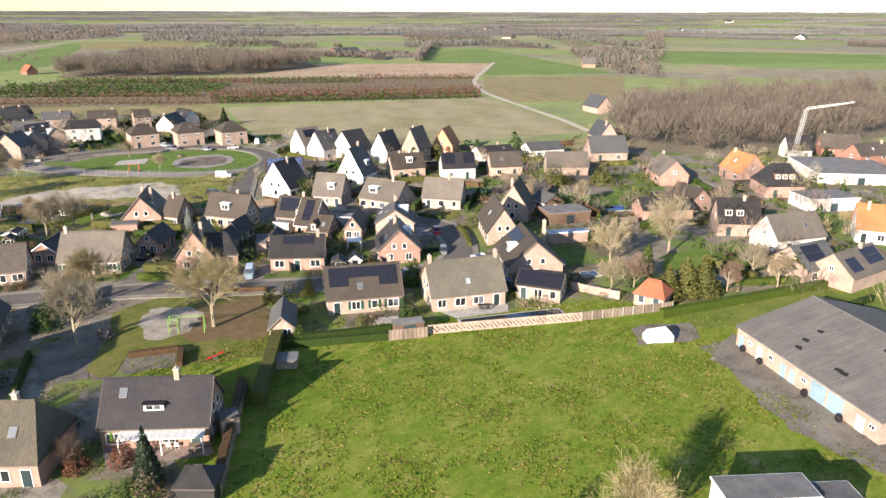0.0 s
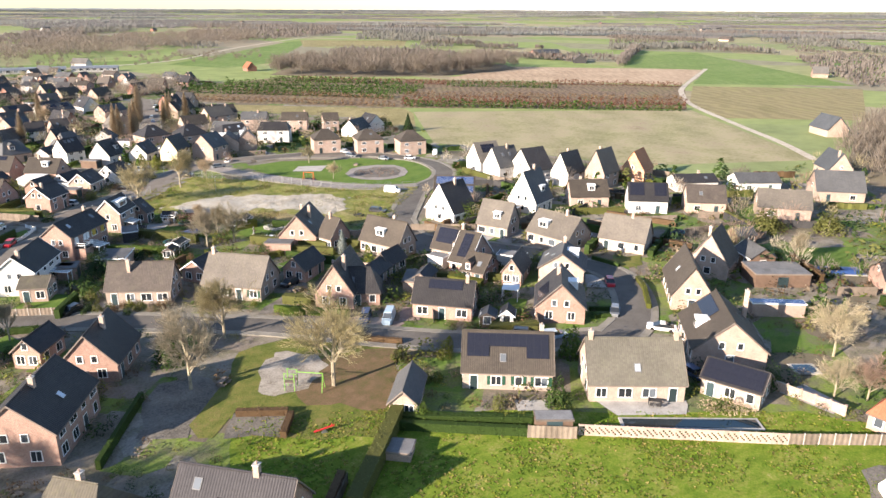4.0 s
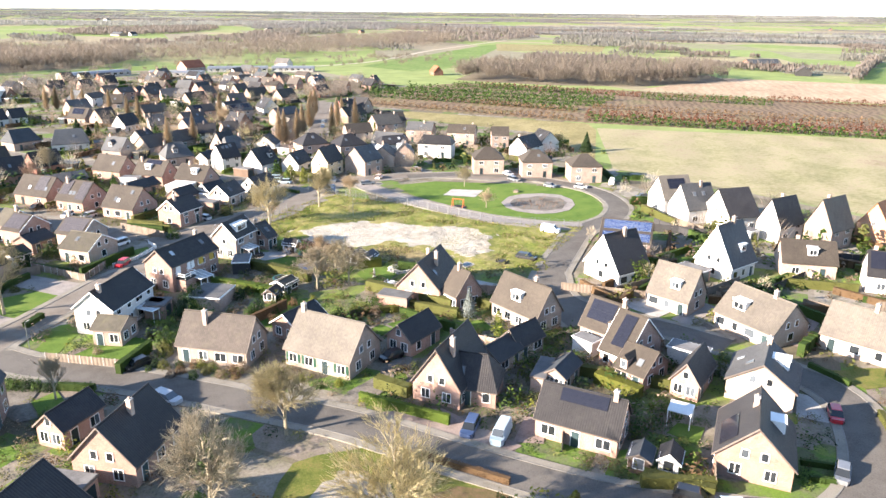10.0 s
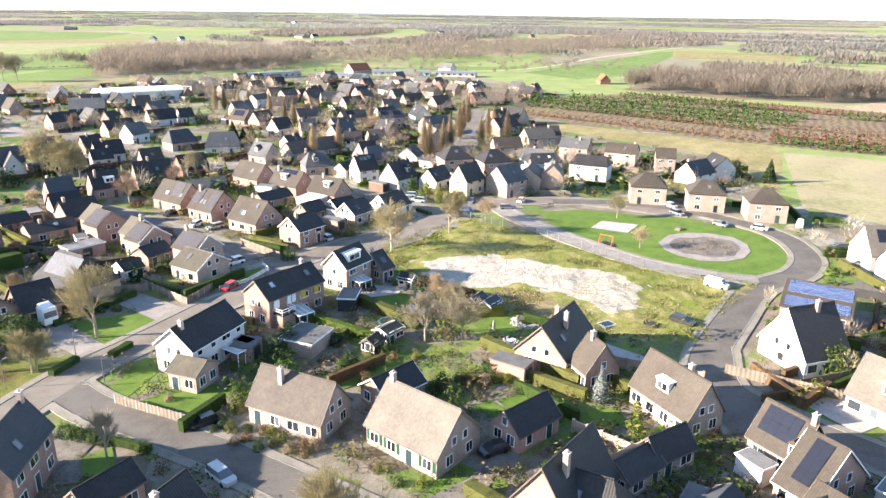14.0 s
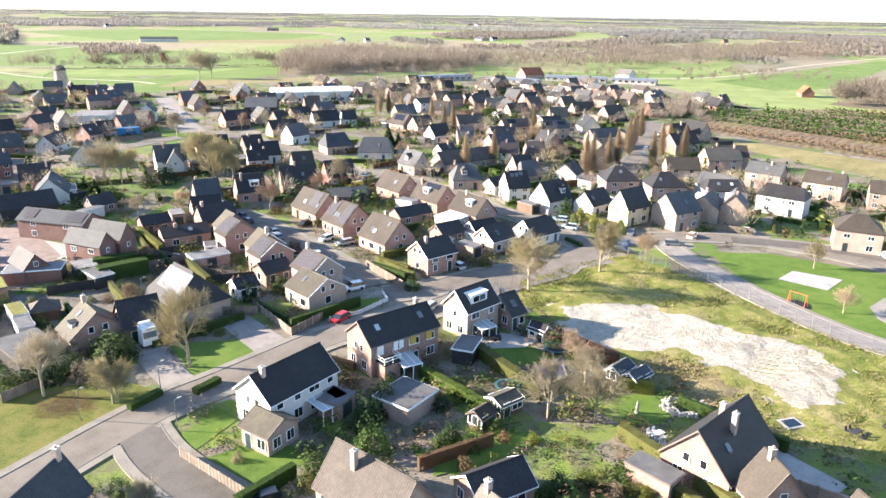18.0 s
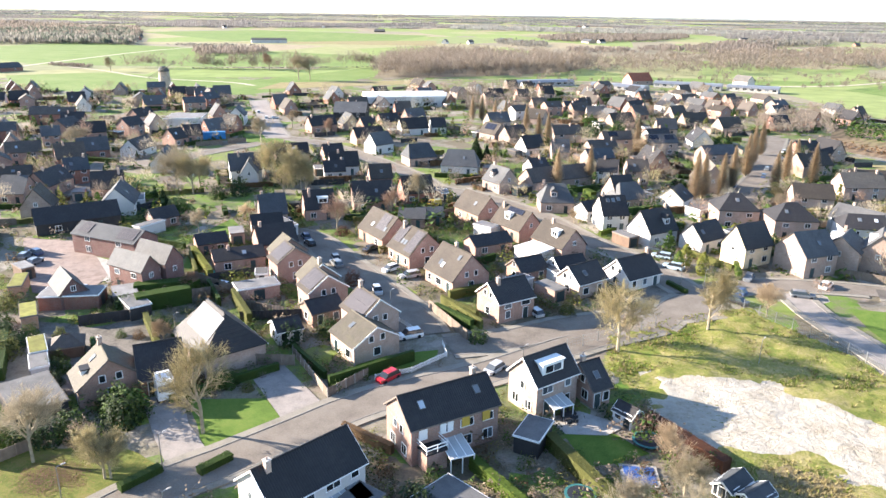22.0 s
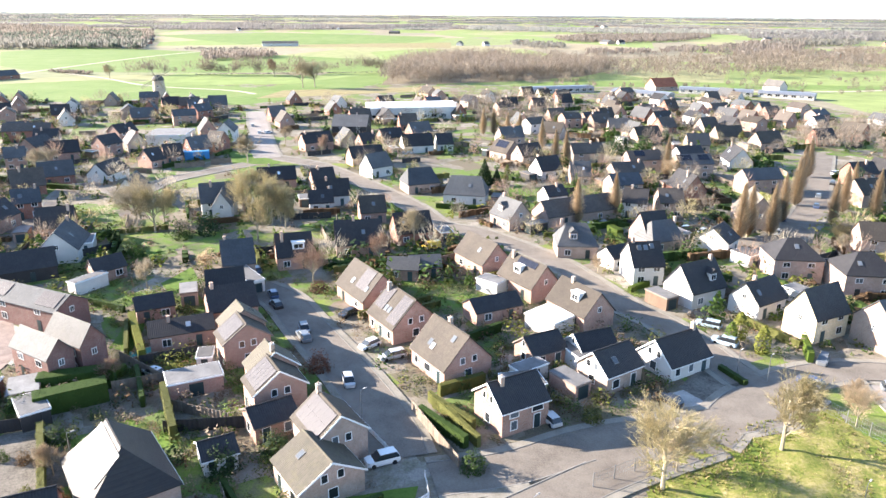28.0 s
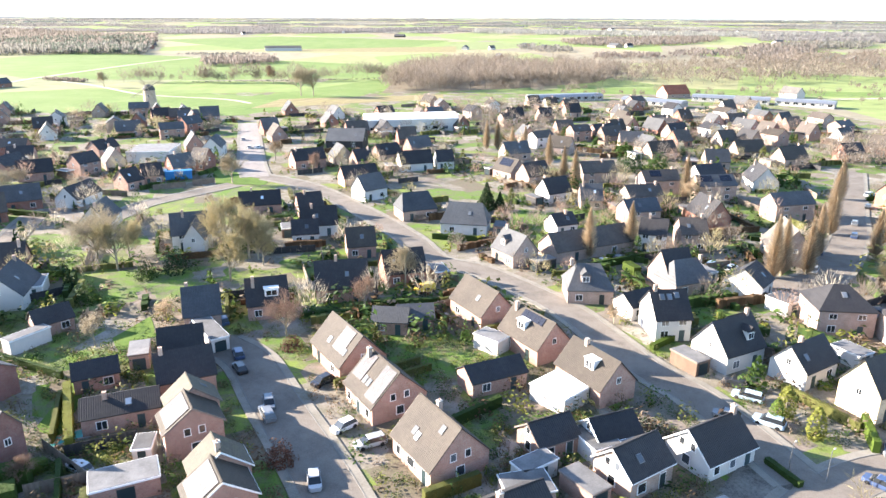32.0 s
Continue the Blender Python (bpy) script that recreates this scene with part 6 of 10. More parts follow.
def poplar(at, h=14.0):
    """Tall narrow leafless poplar with upswept branches."""
    def build():
        rng = random.Random(5)
        w, t = Mesh(), Mesh()
        w.tube((0, 0, -0.1), (0, 0, 0.55), 0.03, 0.022, 6).tube((0, 0, 0.55), (0, 0, 0.98), 0.022, 0.004, 6)
        for i in range(1300):
            z = rng.uniform(0.06, 0.92)
            a = rng.uniform(0, 2 * math.pi)
            r = 0.18 * math.sin(math.pi * min(1, (z + 0.05) ** 0.6)) * rng.uniform(0.5, 1.2)
            p = Vector((math.cos(a) * r * 0.25, math.sin(a) * r * 0.25, z - 0.03))
            e = Vector((math.cos(a) * r, math.sin(a) * r, z + rng.uniform(0.05, 0.1)))
            s = Vector((-math.sin(a), math.cos(a), 0)) * 0.006
            t.face(p - s, p + s, e)
            s2 = Vector((math.cos(a), math.sin(a), 0)) * 0.006
            t.face(p - s2, p + s2, e)
        return w.data("trunk", M_BARK), t.data("crown", M_TWIG["tan"])
    w, t = shared("poplar", build)
    rng = random.Random(int(at[0] * 3 + at[1]))
    e = thing("poplar_tree", pose(at[0], at[1], 0, 0, 0, rng.uniform(0, 360)) @ Matrix.Diagonal((h, h, h, 1)), "tall narrow leafless poplar in tan brown", "tree", "poplars along the street")
    part("trunk", w, None, e)
    part("crown", t, None, e)




def in_open(x, y):
    for pts in OPEN:
        c = False
        for (ax, ay), (bx, by) in zip(pts, pts[1:] + pts[:1]):
            if (ay > y) != (by > y) and x < (bx - ax) * (y - ay) / (by - ay) + ax:
                c = not c
        if c:
            return True
    return False


def leaf_cloud(rng, n, size, shape):
    """Small leaf faces spread over a form; shape gives a point and the way out of it."""
    m = Mesh()
    for i in range(n):
        p, nrm = shape(rng)
        d = (nrm + Vector((rng.uniform(-1, 1), rng.uniform(-1, 1), rng.uniform(-0.6, 1))) * 0.7).normalized()
        s = d.orthogonal().normalized()
        s = (s * math.cos(i) + d.cross(s) * math.sin(i)) * size * rng.uniform(0.6, 1.3)
        t = d.cross(s).normalized() * size * rng.uniform(0.5, 1.1)
        m.face(p - s, p + t * 0.6, p + s, p - t * 0.6)
    return m


def ball(rng):
    d = Vector((rng.gauss(0, 1), rng.gauss(0, 1), abs(rng.gauss(0.25, 0.9)))).normalized()
    r = rng.uniform(0.72, 1.04) * (1 + 0.16 * math.sin(d.x * 7 + d.y * 5) + 0.12 * math.sin(d.z * 9))
    return Vector((d.x * r * 0.5, d.y * r * 0.5, d.z * r * 0.98)), d


def cone(rng):
    z = 1 - math.sqrt(rng.random())
    a = rng.uniform(0, 2 * math.pi)
    lay = 0.78 + 0.22 * ((z * 9) % 1)
    r = (1 - z) * 0.27 * lay * rng.uniform(0.75, 1.06)
    return Vector((math.cos(a) * r, math.sin(a) * r, z * 0.95 + 0.04)), Vector((math.cos(a), math.sin(a), -0.2))


def column(rng):
    z = rng.random()
    a = rng.uniform(0, 2 * math.pi)
    r = 0.17 * (math.sin(math.pi * (0.12 + 0.88 * z) ** 0.8) ** 0.6) * rng.uniform(0.8, 1.08)
    return Vector((math.cos(a) * r, math.sin(a) * r, z)), Vector((math.cos(a), math.sin(a), 0.3))


SHRUB_WORDS = {"green": "dark evergreen shrub", "bright": "bright green shrub", "yellow": "yellow-green shrub", "olive": "olive green shrub", "brown": "brown-leaved shrub", "red": "red-brown shrub", "blue": "blue-green conifer", "dark": "dark green conifer", "silver": "silver-grey conifer", "grey": "grey-brown leafless shrub"}


def shrub(at, h=1.4, kind="green", form="ball", wide=1.0):
    shape, n, size = {"ball": (ball, 950, 0.052), "cone": (cone, 1500, 0.034), "column": (column, 500, 0.04)}[form]
    me = shared(("shrub", kind, form), lambda: leaf_cloud(random.Random(len(kind) + len(form)), n, size, shape).data("foliage", M_LEAF[kind]))
    rng = random.Random(int(at[0] * 31 + at[1] * 7))
    e = thing({"ball": "shrub", "cone": "conifer", "column": "columnar_shrub"}[form], pose(at[0], at[1], 0, 0, 0, rng.uniform(0, 360)) @ Matrix.Diagonal((h * wide, h * wide, h, 1)), SHRUB_WORDS[kind] + " in a garden bed", "shrub" if form == "ball" else "conifer")
    part("foliage", me, None, e)
    part("stem", shared("stem", lambda: Mesh().tube((0, 0, -0.05), (0, 0, 0.6), 0.025, 0.012, 6).data("stem", M_BARK)), None, e)


def hedge(a, b, w=0.9, h=1.6, kind="olive"):
    """A clipped hedge from a to b: a dense core with leaves all over."""
    rng = random.Random(int(a[0] * 5 + b[1] * 3))
    L = math.hypot(b[0] - a[0], b[1] - a[1])
    ang = math.degrees(math.atan2(b[1] - a[1], b[0] - a[0]))
    e = thing("hedge", pose(a[0], a[1], 0, 0, 0, ang), {"olive": "clipped yellow-green hedge", "green": "clipped dark green hedge", "brown": "clipped brown beech hedge", "yellow": "clipped bright yellow-green hedge", "bright": "clipped green hedge", "red": "clipped red-brown hedge"}[kind] + " round a garden", "hedge")
    part("core", Mesh().box(0.05, -w / 2 + 0.06, 0, L - 0.05, w / 2 - 0.06, h - 0.07), M_LEAF[kind], e)
    n = int(min(5000, (2 * h + w) * L * 18))

    def shape(r):
        k = r.random() * (2 * h + w)
        x = r.uniform(0, L)
        wob = 0.06 * math.sin(x * 2.3) + 0.04 * math.sin(x * 5.1)
        if k < h:
            return Vector((x, -w / 2 - wob, k)), Vector((0, -1, 0.2))
        if k < 2 * h:
            return Vector((x, w / 2 + wob, k - h)), Vector((0, 1, 0.2))
        return Vector((x, r.uniform(-w / 2, w / 2), h + wob)), Vector((0, 0, 1))
    part("foliage", leaf_cloud(rng, n, 0.11, shape), M_LEAF[kind], e)


def row_stuff(name, label, rows, kind, size, shape, leaves, step, leaf, h=(0.8, 1.2), wide=1.0):
    """Rows of like plants, too many to count, in one mesh. rows: end points."""
    rng = random.Random(len(rows) * 11 + leaves)
    m = Mesh()
    for a, b in rows:
        L = math.hypot(b[0] - a[0], b[1] - a[1])
        n = int(L / step)
        for i in range(n):
            f = (i + rng.uniform(0.2, 0.8)) / n
            x, y = a[0] + (b[0] - a[0]) * f, a[1] + (b[1] - a[1]) * f
            k = size * rng.uniform(*h)
            c = leaf_cloud(rng, leaves, leaf, shape)
            o = len(m.v)
            m.v += [(x + p[0] * k * wide, y + p[1] * k * wide, p[2] * k) for p in c.v]
            m.f += [tuple(o + j for j in f2) for f2 in c.f]
    tagged(new(name, m.data(name, M_LEAF.get(kind) or M_TWIG[kind])), label, "plants", "", "stuff")


def wood(name, label, pts, n, h, kind, slivers=26, width=0.35, seed=1):
    """A leafless wood: many thin upswept twig slivers a tree, in one mesh."""
    rng = random.Random(seed)
    xs, ys = [p[0] for p in pts], [p[1] for p in pts]
    m = Mesh()

    def inside(x, y):
        c = False
        for (ax, ay), (bx, by) in zip(pts, pts[1:] + pts[:1]):
            if (ay > y) != (by > y) and x < (bx - ax) * (y - ay) / (by - ay) + ax:
                c = not c
        return c
    k = 0
    while k < n:
        x, y = rng.uniform(min(xs), max(xs)), rng.uniform(min(ys), max(ys))
        if not inside(x, y):
            continue
        k += 1
        far_tree(m, rng, x, y, h * rng.uniform(0.45, 1.25), slivers, width)
    tagged(new(name, m.data(name, M_TWIG[kind])), label, "trees", "", "stuff")


def far_tree(m, rng, x, y, h, slivers, width):
    """A small leafless tree: short trunk, and twig slivers spread through a rounded crown."""
    r = h * rng.uniform(0.3, 0.44)
    m.face((x - width * 0.4, y, 0), (x + width * 0.4, y, 0), (x, y, h * 0.55))
    m.face((x, y - width * 0.4, 0), (x, y + width * 0.4, 0), (x, y, h * 0.55))
    for i in range(slivers):
        a, e = rng.uniform(0, 2 * math.pi), rng.uniform(-0.7, 1.0)
        k = rng.random() ** 0.4
        c = math.sqrt(max(0, 1 - e * e))
        px, py, pz = x + math.cos(a) * c * r * k, y + math.sin(a) * c * r * k, h * 0.62 + e * h * 0.38 * k
        b = rng.uniform(0, 2 * math.pi)
        w = width * rng.uniform(0.6, 1.3)
        ln = h * rng.uniform(0.1, 0.22)
        dx, dy = math.cos(a) * 0.6, math.sin(a) * 0.6
        m.face((px - math.cos(b) * w, py - math.sin(b) * w, pz - ln * 0.5), (px + math.cos(b) * w, py + math.sin(b) * w, pz - ln * 0.5), (px + dx * ln, py + dy * ln, pz + ln * 0.5))


twig_tree((83.6, 70.5), 13, "olive", 0)
twig_tree((83.9, 95.4), 11, "olive", 1)
twig_tree((70.9, 85.7), 12, "grey", 2)
twig_tree((61.3, 158.8), 12, "olive", 2)
twig_tree((121.3, 181.5), 11.5, "olive", 0)
twig_tree((139.2, 189.2), 11.5, "olive", 1)
twig_tree((42.9, 152.9), 9.5, "grey", 2)
twig_tree((52.7, 149.6), 7.5, "olive", 1)
twig_tree((110.2, 136.2), 8.5, "grey", 1)
twig_tree((116.2, 134.6), 8.5, "pale", 0)
twig_tree((118.2, 143.4), 6.5, "pale", 2)
twig_tree((119.7, 150.9), 6.0, "tan", 1)
twig_tree((146.8, 4.8), 12, "pale", 2)
twig_tree((136.1, 15.4), 9, "pale", 0)
twig_tree((178.8, 29.7), 7, "pale", 1)
twig_tree((124.4, 9.4), 6, "red", 0)
twig_tree((128.6, -6.5), 6, "red", 1)
twig_tree((134.4, -15.2), 6, "tan", 2)
twig_tree((137.6, -10.9), 7, "grey", 1)
twig_tree((122.5, 13.2), 6, "pale", 0)
twig_tree((89.3, 274.8), 9, "pale", 1)
twig_tree((68.8, 249.5), 8, "red", 0)
twig_tree((81.9, 261.6), 7, "red", 2)
twig_tree((17.5, 286.8), 13, "grey", 0)
twig_tree((22.6, 285.2), 12, "olive", 1)
twig_tree((44.7, 295.2), 14, "olive", 2)
twig_tree((50.7, 293.4), 13, "olive", 0)
twig_tree((55.3, 288.6), 8, "olive", 1)
twig_tree((24.1, 374.0), 11, "grey", 1)
twig_tree((35.7, 245.7), 6, "grey", 2)
twig_tree((44.9, 255.2), 5, "tan", 0)
twig_tree((49.3, 390.9), 8, "red", 1)
twig_tree((30.2, 414.8), 8, "tan", 2)
twig_tree((-42.8, 352.0), 9, "grey", 2)
twig_tree((45.1, 206.2), 5, "red", 1)
twig_tree((124.1, 184.9), 5, "tan", 2)
twig_tree((152.4, 195.1), 6, "tan", 0)
twig_tree((129.9, 255.5), 4, "tan", 1)
twig_tree((193.4, 275.0), 6, "olive", 0)
twig_tree((199.2, 274.8), 6, "grey", 1)
twig_tree((190.7, 268.6), 5, "grey", 2)
twig_tree((186.4, 184.8), 6, "olive", 1)
twig_tree((175.5, 162.2), 5, "tan", 0)
twig_tree((154.1, 198.4), 5, "tan", 2)
twig_tree((181.9, -32.6), 4, "olive", 0)
twig_tree((259.6, 215.0), 6, "olive", 0)
twig_tree((175.0, 346.2), 8, "tan", 0)
twig_tree((-18.7, 351.0), 7, "grey", 0)
twig_tree((-45.8, 366.5), 7, "grey", 0)
twig_tree((-48.0, 333.3), 7, "grey", 1)
poplar((132.6, 294.1), 13)
poplar((144.3, 300.4), 13)
poplar((174.8, 351.2), 15)
poplar((142.6, 368.0), 14)
poplar((140.4, 377.6), 13)
poplar((139.4, 406.5), 13)
poplar((171.4, 280.7), 15)
poplar((174.4, 282.6), 14)
poplar((180.4, 283.3), 14)
poplar((189.2, 296.1), 14)
poplar((201.8, 313.9), 15)
poplar((212.9, 333.0), 15)
poplar((225.4, 353.0), 14)
poplar((126.7, 423.8), 13)
poplar((122.1, 442.8), 13)
poplar((117.3, 443.0), 13)
poplar((133.1, 432.6), 12)
poplar((211.6, 305.9), 14)
poplar((220.6, 317.3), 13)
poplar((202.2, 294.0), 13)
poplar((218.7, 302.1), 14)
shrub((48.1, 51.3), 7.5, "blue", "cone", 1.0)
shrub((125.6, 109.7), 5.5, "silver", "cone", 1.1)
shrub((259.6, 200.7), 8, "dark", "cone", 1.3)
shrub((110.8, 339.3), 9, "dark", "cone", 1.5)
shrub((118.2, 339.0), 7, "olive", "column", 1.0)
shrub((114.8, 339.1), 6, "dark", "cone", 1.5)
shrub((169.7, 397.4), 7, "dark", "ball", 1.6)
shrub((180.5, 400.7), 6, "green", "ball", 1.5)
shrub((103.0, 200.4), 2.6, "olive", "column", 2)
shrub((147.5, 222.9), 5, "yellow", "column", 1.6)
shrub((149.0, 217.1), 5, "yellow", "column", 1.5)
shrub((145.2, 221.0), 4, "bright", "column", 1.6)
shrub((74.0, 188.8), 3, "dark", "ball", 1.2)
shrub((86.7, 132.0), 4.5, "green", "ball", 1.1)
shrub((50.1, 163.7), 4, "green", "ball", 1.6)
shrub((46.6, 157.4), 2.6, "grey", "ball", 1.5)
shrub((50.4, 161.1), 4, "dark", "ball", 1.3)
shrub((163.1, 102.5), 4.5, "bright", "ball", 1.3)
shrub((127.5, 104.1), 2.5, "yellow", "column", 1.6)
shrub((125.0, 100.9), 2, "bright", "ball", 1)
shrub((73.7, 95.2), 4, "green", "ball", 1.2)
shrub((97.7, 42.8), 4, "green", "ball", 0.9)
shrub((111.9, 47.8), 5, "bright", "ball", 0.8)
shrub((100.1, 63.3), 2.6, "yellow", "ball", 1)
shrub((102.1, 63.8), 2.6, "yellow", "column", 1.5)
shrub((92.4, 60.7), 1.6, "yellow", "ball", 1)
shrub((93.6, 59.7), 1.4, "yellow", "ball", 1)
shrub((90.3, 46.1), 1.5, "yellow", "ball", 1.2)
shrub((91.6, 44.4), 1.5, "yellow", "ball", 1)
shrub((92.4, 48.7), 1.8, "olive", "ball", 1)
shrub((84.1, 55.1), 2.6, "bright", "ball", 1)
shrub((95.4, 68.1), 2.6, "olive", "ball", 1)
shrub((132.5, 8.0), 6, "bright", "column", 1.3)
shrub((121.5, 3.4), 6.5, "olive", "cone", 1.9)
shrub((124.6, 0.6), 7.5, "olive", "cone", 1.9)
shrub((126.2, -2.4), 7.5, "olive", "cone", 1.9)
shrub((201.8, 40.5), 4.5, "olive", "ball", 1.4)
shrub((208.8, 28.0), 4, "olive", "ball", 1.4)
shrub((198.7, 39.8), 5, "olive", "ball", 1.5)
shrub((206.3, 27.5), 5, "olive", "ball", 1.4)
shrub((47.4, 60.9), 2.4, "red", "ball", 1.3)
shrub((47.3, 51.0), 2.6, "grey", "ball", 1)
shrub((46.4, 52.5), 2, "green", "ball", 1)
shrub((36.1, 198.2), 3, "green", "ball", 1.2)
shrub((99.0, 185.2), 2.6, "green", "ball", 1.3)
shrub((116.1, 196.6), 2.5, "olive", "ball", 1.3)
shrub((75.9, 211.2), 3.2, "red", "ball", 1.2)
shrub((70.7, 245.2), 2, "red", "ball", 2)
shrub((64.4, 169.9), 1.2, "olive", "ball", 1.6)
hedge((49.1, 43.5), (68.7, 54.3), 1.0, 1.9, "brown")
hedge((79.8, 57.8), (90.1, 41.2), 0.9, 1.3, "green")
hedge((80.9, 58.6), (91.8, 43.1), 1.0, 1.4, "green")
hedge((70.4, 75.2), (74.7, 69.9), 0.9, 1.0, "brown")
hedge((70.6, 66.3), (74.6, 69.3), 0.9, 1.0, "brown")
hedge((99.5, 71.1), (94.6, 81.1), 0.7, 1.0, "brown")
hedge((99.5, 98.9), (101.6, 93.6), 1.6, 1.8, "olive")
hedge((71.3, 124.2), (77.4, 129.4), 1.0, 1.9, "green")
hedge((38.3, 198.1), (46.6, 202.8), 2.6, 3.2, "green")
hedge((47.4, 213.5), (39.4, 229.0), 1.2, 2.4, "yellow")
hedge((60.1, 191.3), (54.5, 203.1), 1.0, 2.6, "olive")
hedge((105.4, 155.5), (111.3, 141.4), 1.5, 2.0, "olive")
hedge((95.4, 151.0), (103.5, 138.2), 1.2, 1.7, "bright")
hedge((55.3, 147.1), (58.7, 150.9), 1.2, 1.1, "green")
hedge((63.3, 150.0), (66.3, 153.2), 1.2, 1.1, "green")
hedge((122.8, 142.3), (127.5, 140.5), 1.2, 2.0, "yellow")
hedge((129.2, 114.4), (132.2, 104.2), 1.0, 1.8, "olive")
hedge((124.7, 84.6), (133.1, 71.9), 1.2, 1.7, "olive")
hedge((118.2, 131.1), (125.2, 113.9), 1.4, 2.0, "olive")
hedge((110.9, 62.0), (117.2, 56.5), 1.0, 1.7, "olive")
hedge((94.8, 203.3), (101.8, 207.1), 1.0, 1.9, "olive")
hedge((155.3, 213.4), (157.7, 220.6), 1.0, 2.0, "bright")
hedge((139.7, 211.5), (141.7, 206.1), 0.9, 1.0, "green")
hedge((94.1, 200.3), (99.5, 193.9), 0.9, 1.9, "olive")
hedge((95.8, 217.7), (105.9, 225.9), 0.9, 1.8, "green")
hedge((92.1, 197.7), (98.3, 190.0), 1.0, 1.9, "green")
hedge((-34.6, 334.5), (-16.8, 329.4), 1.5, 1.6, "green")
hedge((0.5, 280.3), (13.7, 281.2), 1.2, 1.6, "green")
hedge((134.0, 244.6), (142.3, 251.1), 1.0, 1.2, "bright")
hedge((140.0, 286.7), (141.5, 282.2), 2.0, 2.0, "bright")
hedge((112.6, 3.8), (137.1, -23.3), 1.2, 1.6, "bright")
hedge((132.6, -7.7), (146.4, -34.8), 1.2, 1.3, "bright")
hedge((164.8, 87.9), (182.7, 65.7), 0.8, 1.6, "brown")
hedge((188.3, 76.2), (189.6, 58.5), 0.8, 1.4, "brown")
hedge((146.0, 100.0), (152.5, 99.1), 0.7, 1.5, "brown")
hedge((119.3, 160.7), (125.7, 149.5), 1.7, 1.8, "red")
hedge((161.8, 104.4), (154.2, 103.7), 0.8, 1.6, "brown")
hedge((116.8, 122.7), (123.7, 110.3), 1.2, 1.8, "olive")
twig_tree((50.6, 278.0), 11, "olive", 1)
twig_tree((51.4, 297.4), 10, "tan", 0)
hedge((84.0, 58.5), (65.7, 49.7), 1.8, 2.2, "olive")
shrub((120.4, 21.0), 3.2, "green", "ball", 1.0)
shrub((88.9, 142.1), 4.0, "dark", "ball", 1.1)
shrub((95.1, 132.0), 2.2, "green", "ball", 1.2)
shrub((86.4, 138.5), 4.2, "dark", "ball", 1.1)
shrub((68.1, 185.1), 3.2, "dark", "ball", 1.4)
shrub((48.2, 164.6), 3.5, "green", "ball", 1.6)
shrub((61.3, 171.1), 2.6, "green", "ball", 1.4)
twig_tree((53.4, 149.6), 6.5, "olive", 1)
twig_tree((47.9, 184.3), 5, "tan", 1)
twig_tree((-5.4, 659.3), 21, "grey", 0)
twig_tree((3.4, 661.0), 19, "grey", 2)
twig_tree((-47.5, 756.0), 16, "red", 1)
twig_tree((-178.0, 722.0), 13, "grey", 1)
shrub((50.1, 56.9), 3.0, "red", "ball", 0.9)
twig_tree((47.4, 61.5), 4, "red", 2)
hedge((36.0, 203.7), (46.0, 206.7), 2.4, 3.2, "green")
hedge((79.2, 159.1), (85.8, 153.9), 0.9, 1.4, "brown")
shrub((96.6, 133.4), 2.6, "dark", "ball", 1.2)
shrub((98.8, 131.2), 2.2, "green", "ball", 1.2)
shrub((102.8, 134.3), 2.0, "green", "ball", 1.2)
shrub((101.4, 135.5), 2.4, "olive", "ball", 1.2)
shrub((105.0, 120.7), 2.2, "green", "ball", 1.2)
shrub((106.7, 121.7), 2.4, "dark", "ball", 1.2)
shrub((110.2, 122.4), 2.0, "bright", "ball", 1.2)
shrub((112.2, 122.7), 1.8, "olive", "ball", 1.2)
shrub((114.8, 122.2), 2.4, "green", "ball", 1.2)
shrub((97.1, 127.7), 1.6, "brown", "ball", 1.2)
shrub((96.7, 141.2), 2.2, "dark", "ball", 1.2)
shrub((103.3, 132.4), 1.5, "brown", "ball", 1.2)
shrub((106.8, 131.6), 1.4, "yellow", "ball", 1.2)
shrub((116.2, 120.8), 1.6, "grey", "ball", 1.2)
shrub((101.7, 144.3), 1.8, "grey", "ball", 1.2)
shrub((116.0, 119.1), 1.5, "yellow", "ball", 1.2)
shrub((112.7, 119.8), 1.8, "grey", "ball", 1.2)
shrub((118.7, 120.6), 1.3, "green", "ball", 1.2)
shrub((77.2, 122.1), 1.6, "olive", "ball", 1.15)
shrub((77.2, 119.0), 1.4, "grey", "ball", 1.15)
shrub((78.7, 119.2), 1.5, "brown", "ball", 1.15)
shrub((81.8, 119.4), 1.4, "yellow", "ball", 1.15)
shrub((81.6, 116.9), 1.2, "olive", "ball", 1.15)
shrub((83.0, 114.6), 1.5, "grey", "ball", 1.15)
shrub((85.2, 115.4), 1.2, "brown", "ball", 1.15)
shrub((79.6, 116.6), 1.3, "green", "ball", 1.15)
shrub((95.4, 102.3), 1.2, "yellow", "ball", 1.15)
shrub((92.9, 103.4), 1.3, "green", "ball", 1.15)
shrub((91.7, 106.7), 1.2, "olive", "ball", 1.15)
shrub((75.1, 122.8), 1.0, "green", "ball", 1.15)
shrub((78.7, 126.9), 2.2, "olive", "ball", 1.15)
shrub((79.6, 130.0), 2.6, "green", "ball", 1.15)
shrub((70.6, 133.4), 1.2, "grey", "ball", 1.15)
twig_tree((54.2, 1.3), 10.5, "olive", 1)
shrub((50.2, 10.3), 5, "dark", "ball", 1.2)
# four unseen trees, added to throw shade over the yards east of them
twig_tree((27.0, 78.0), 13, "grey", 0)
twig_tree((25.0, 90.0), 12, "grey", 1)
twig_tree((28.0, 103.0), 13, "olive", 2)
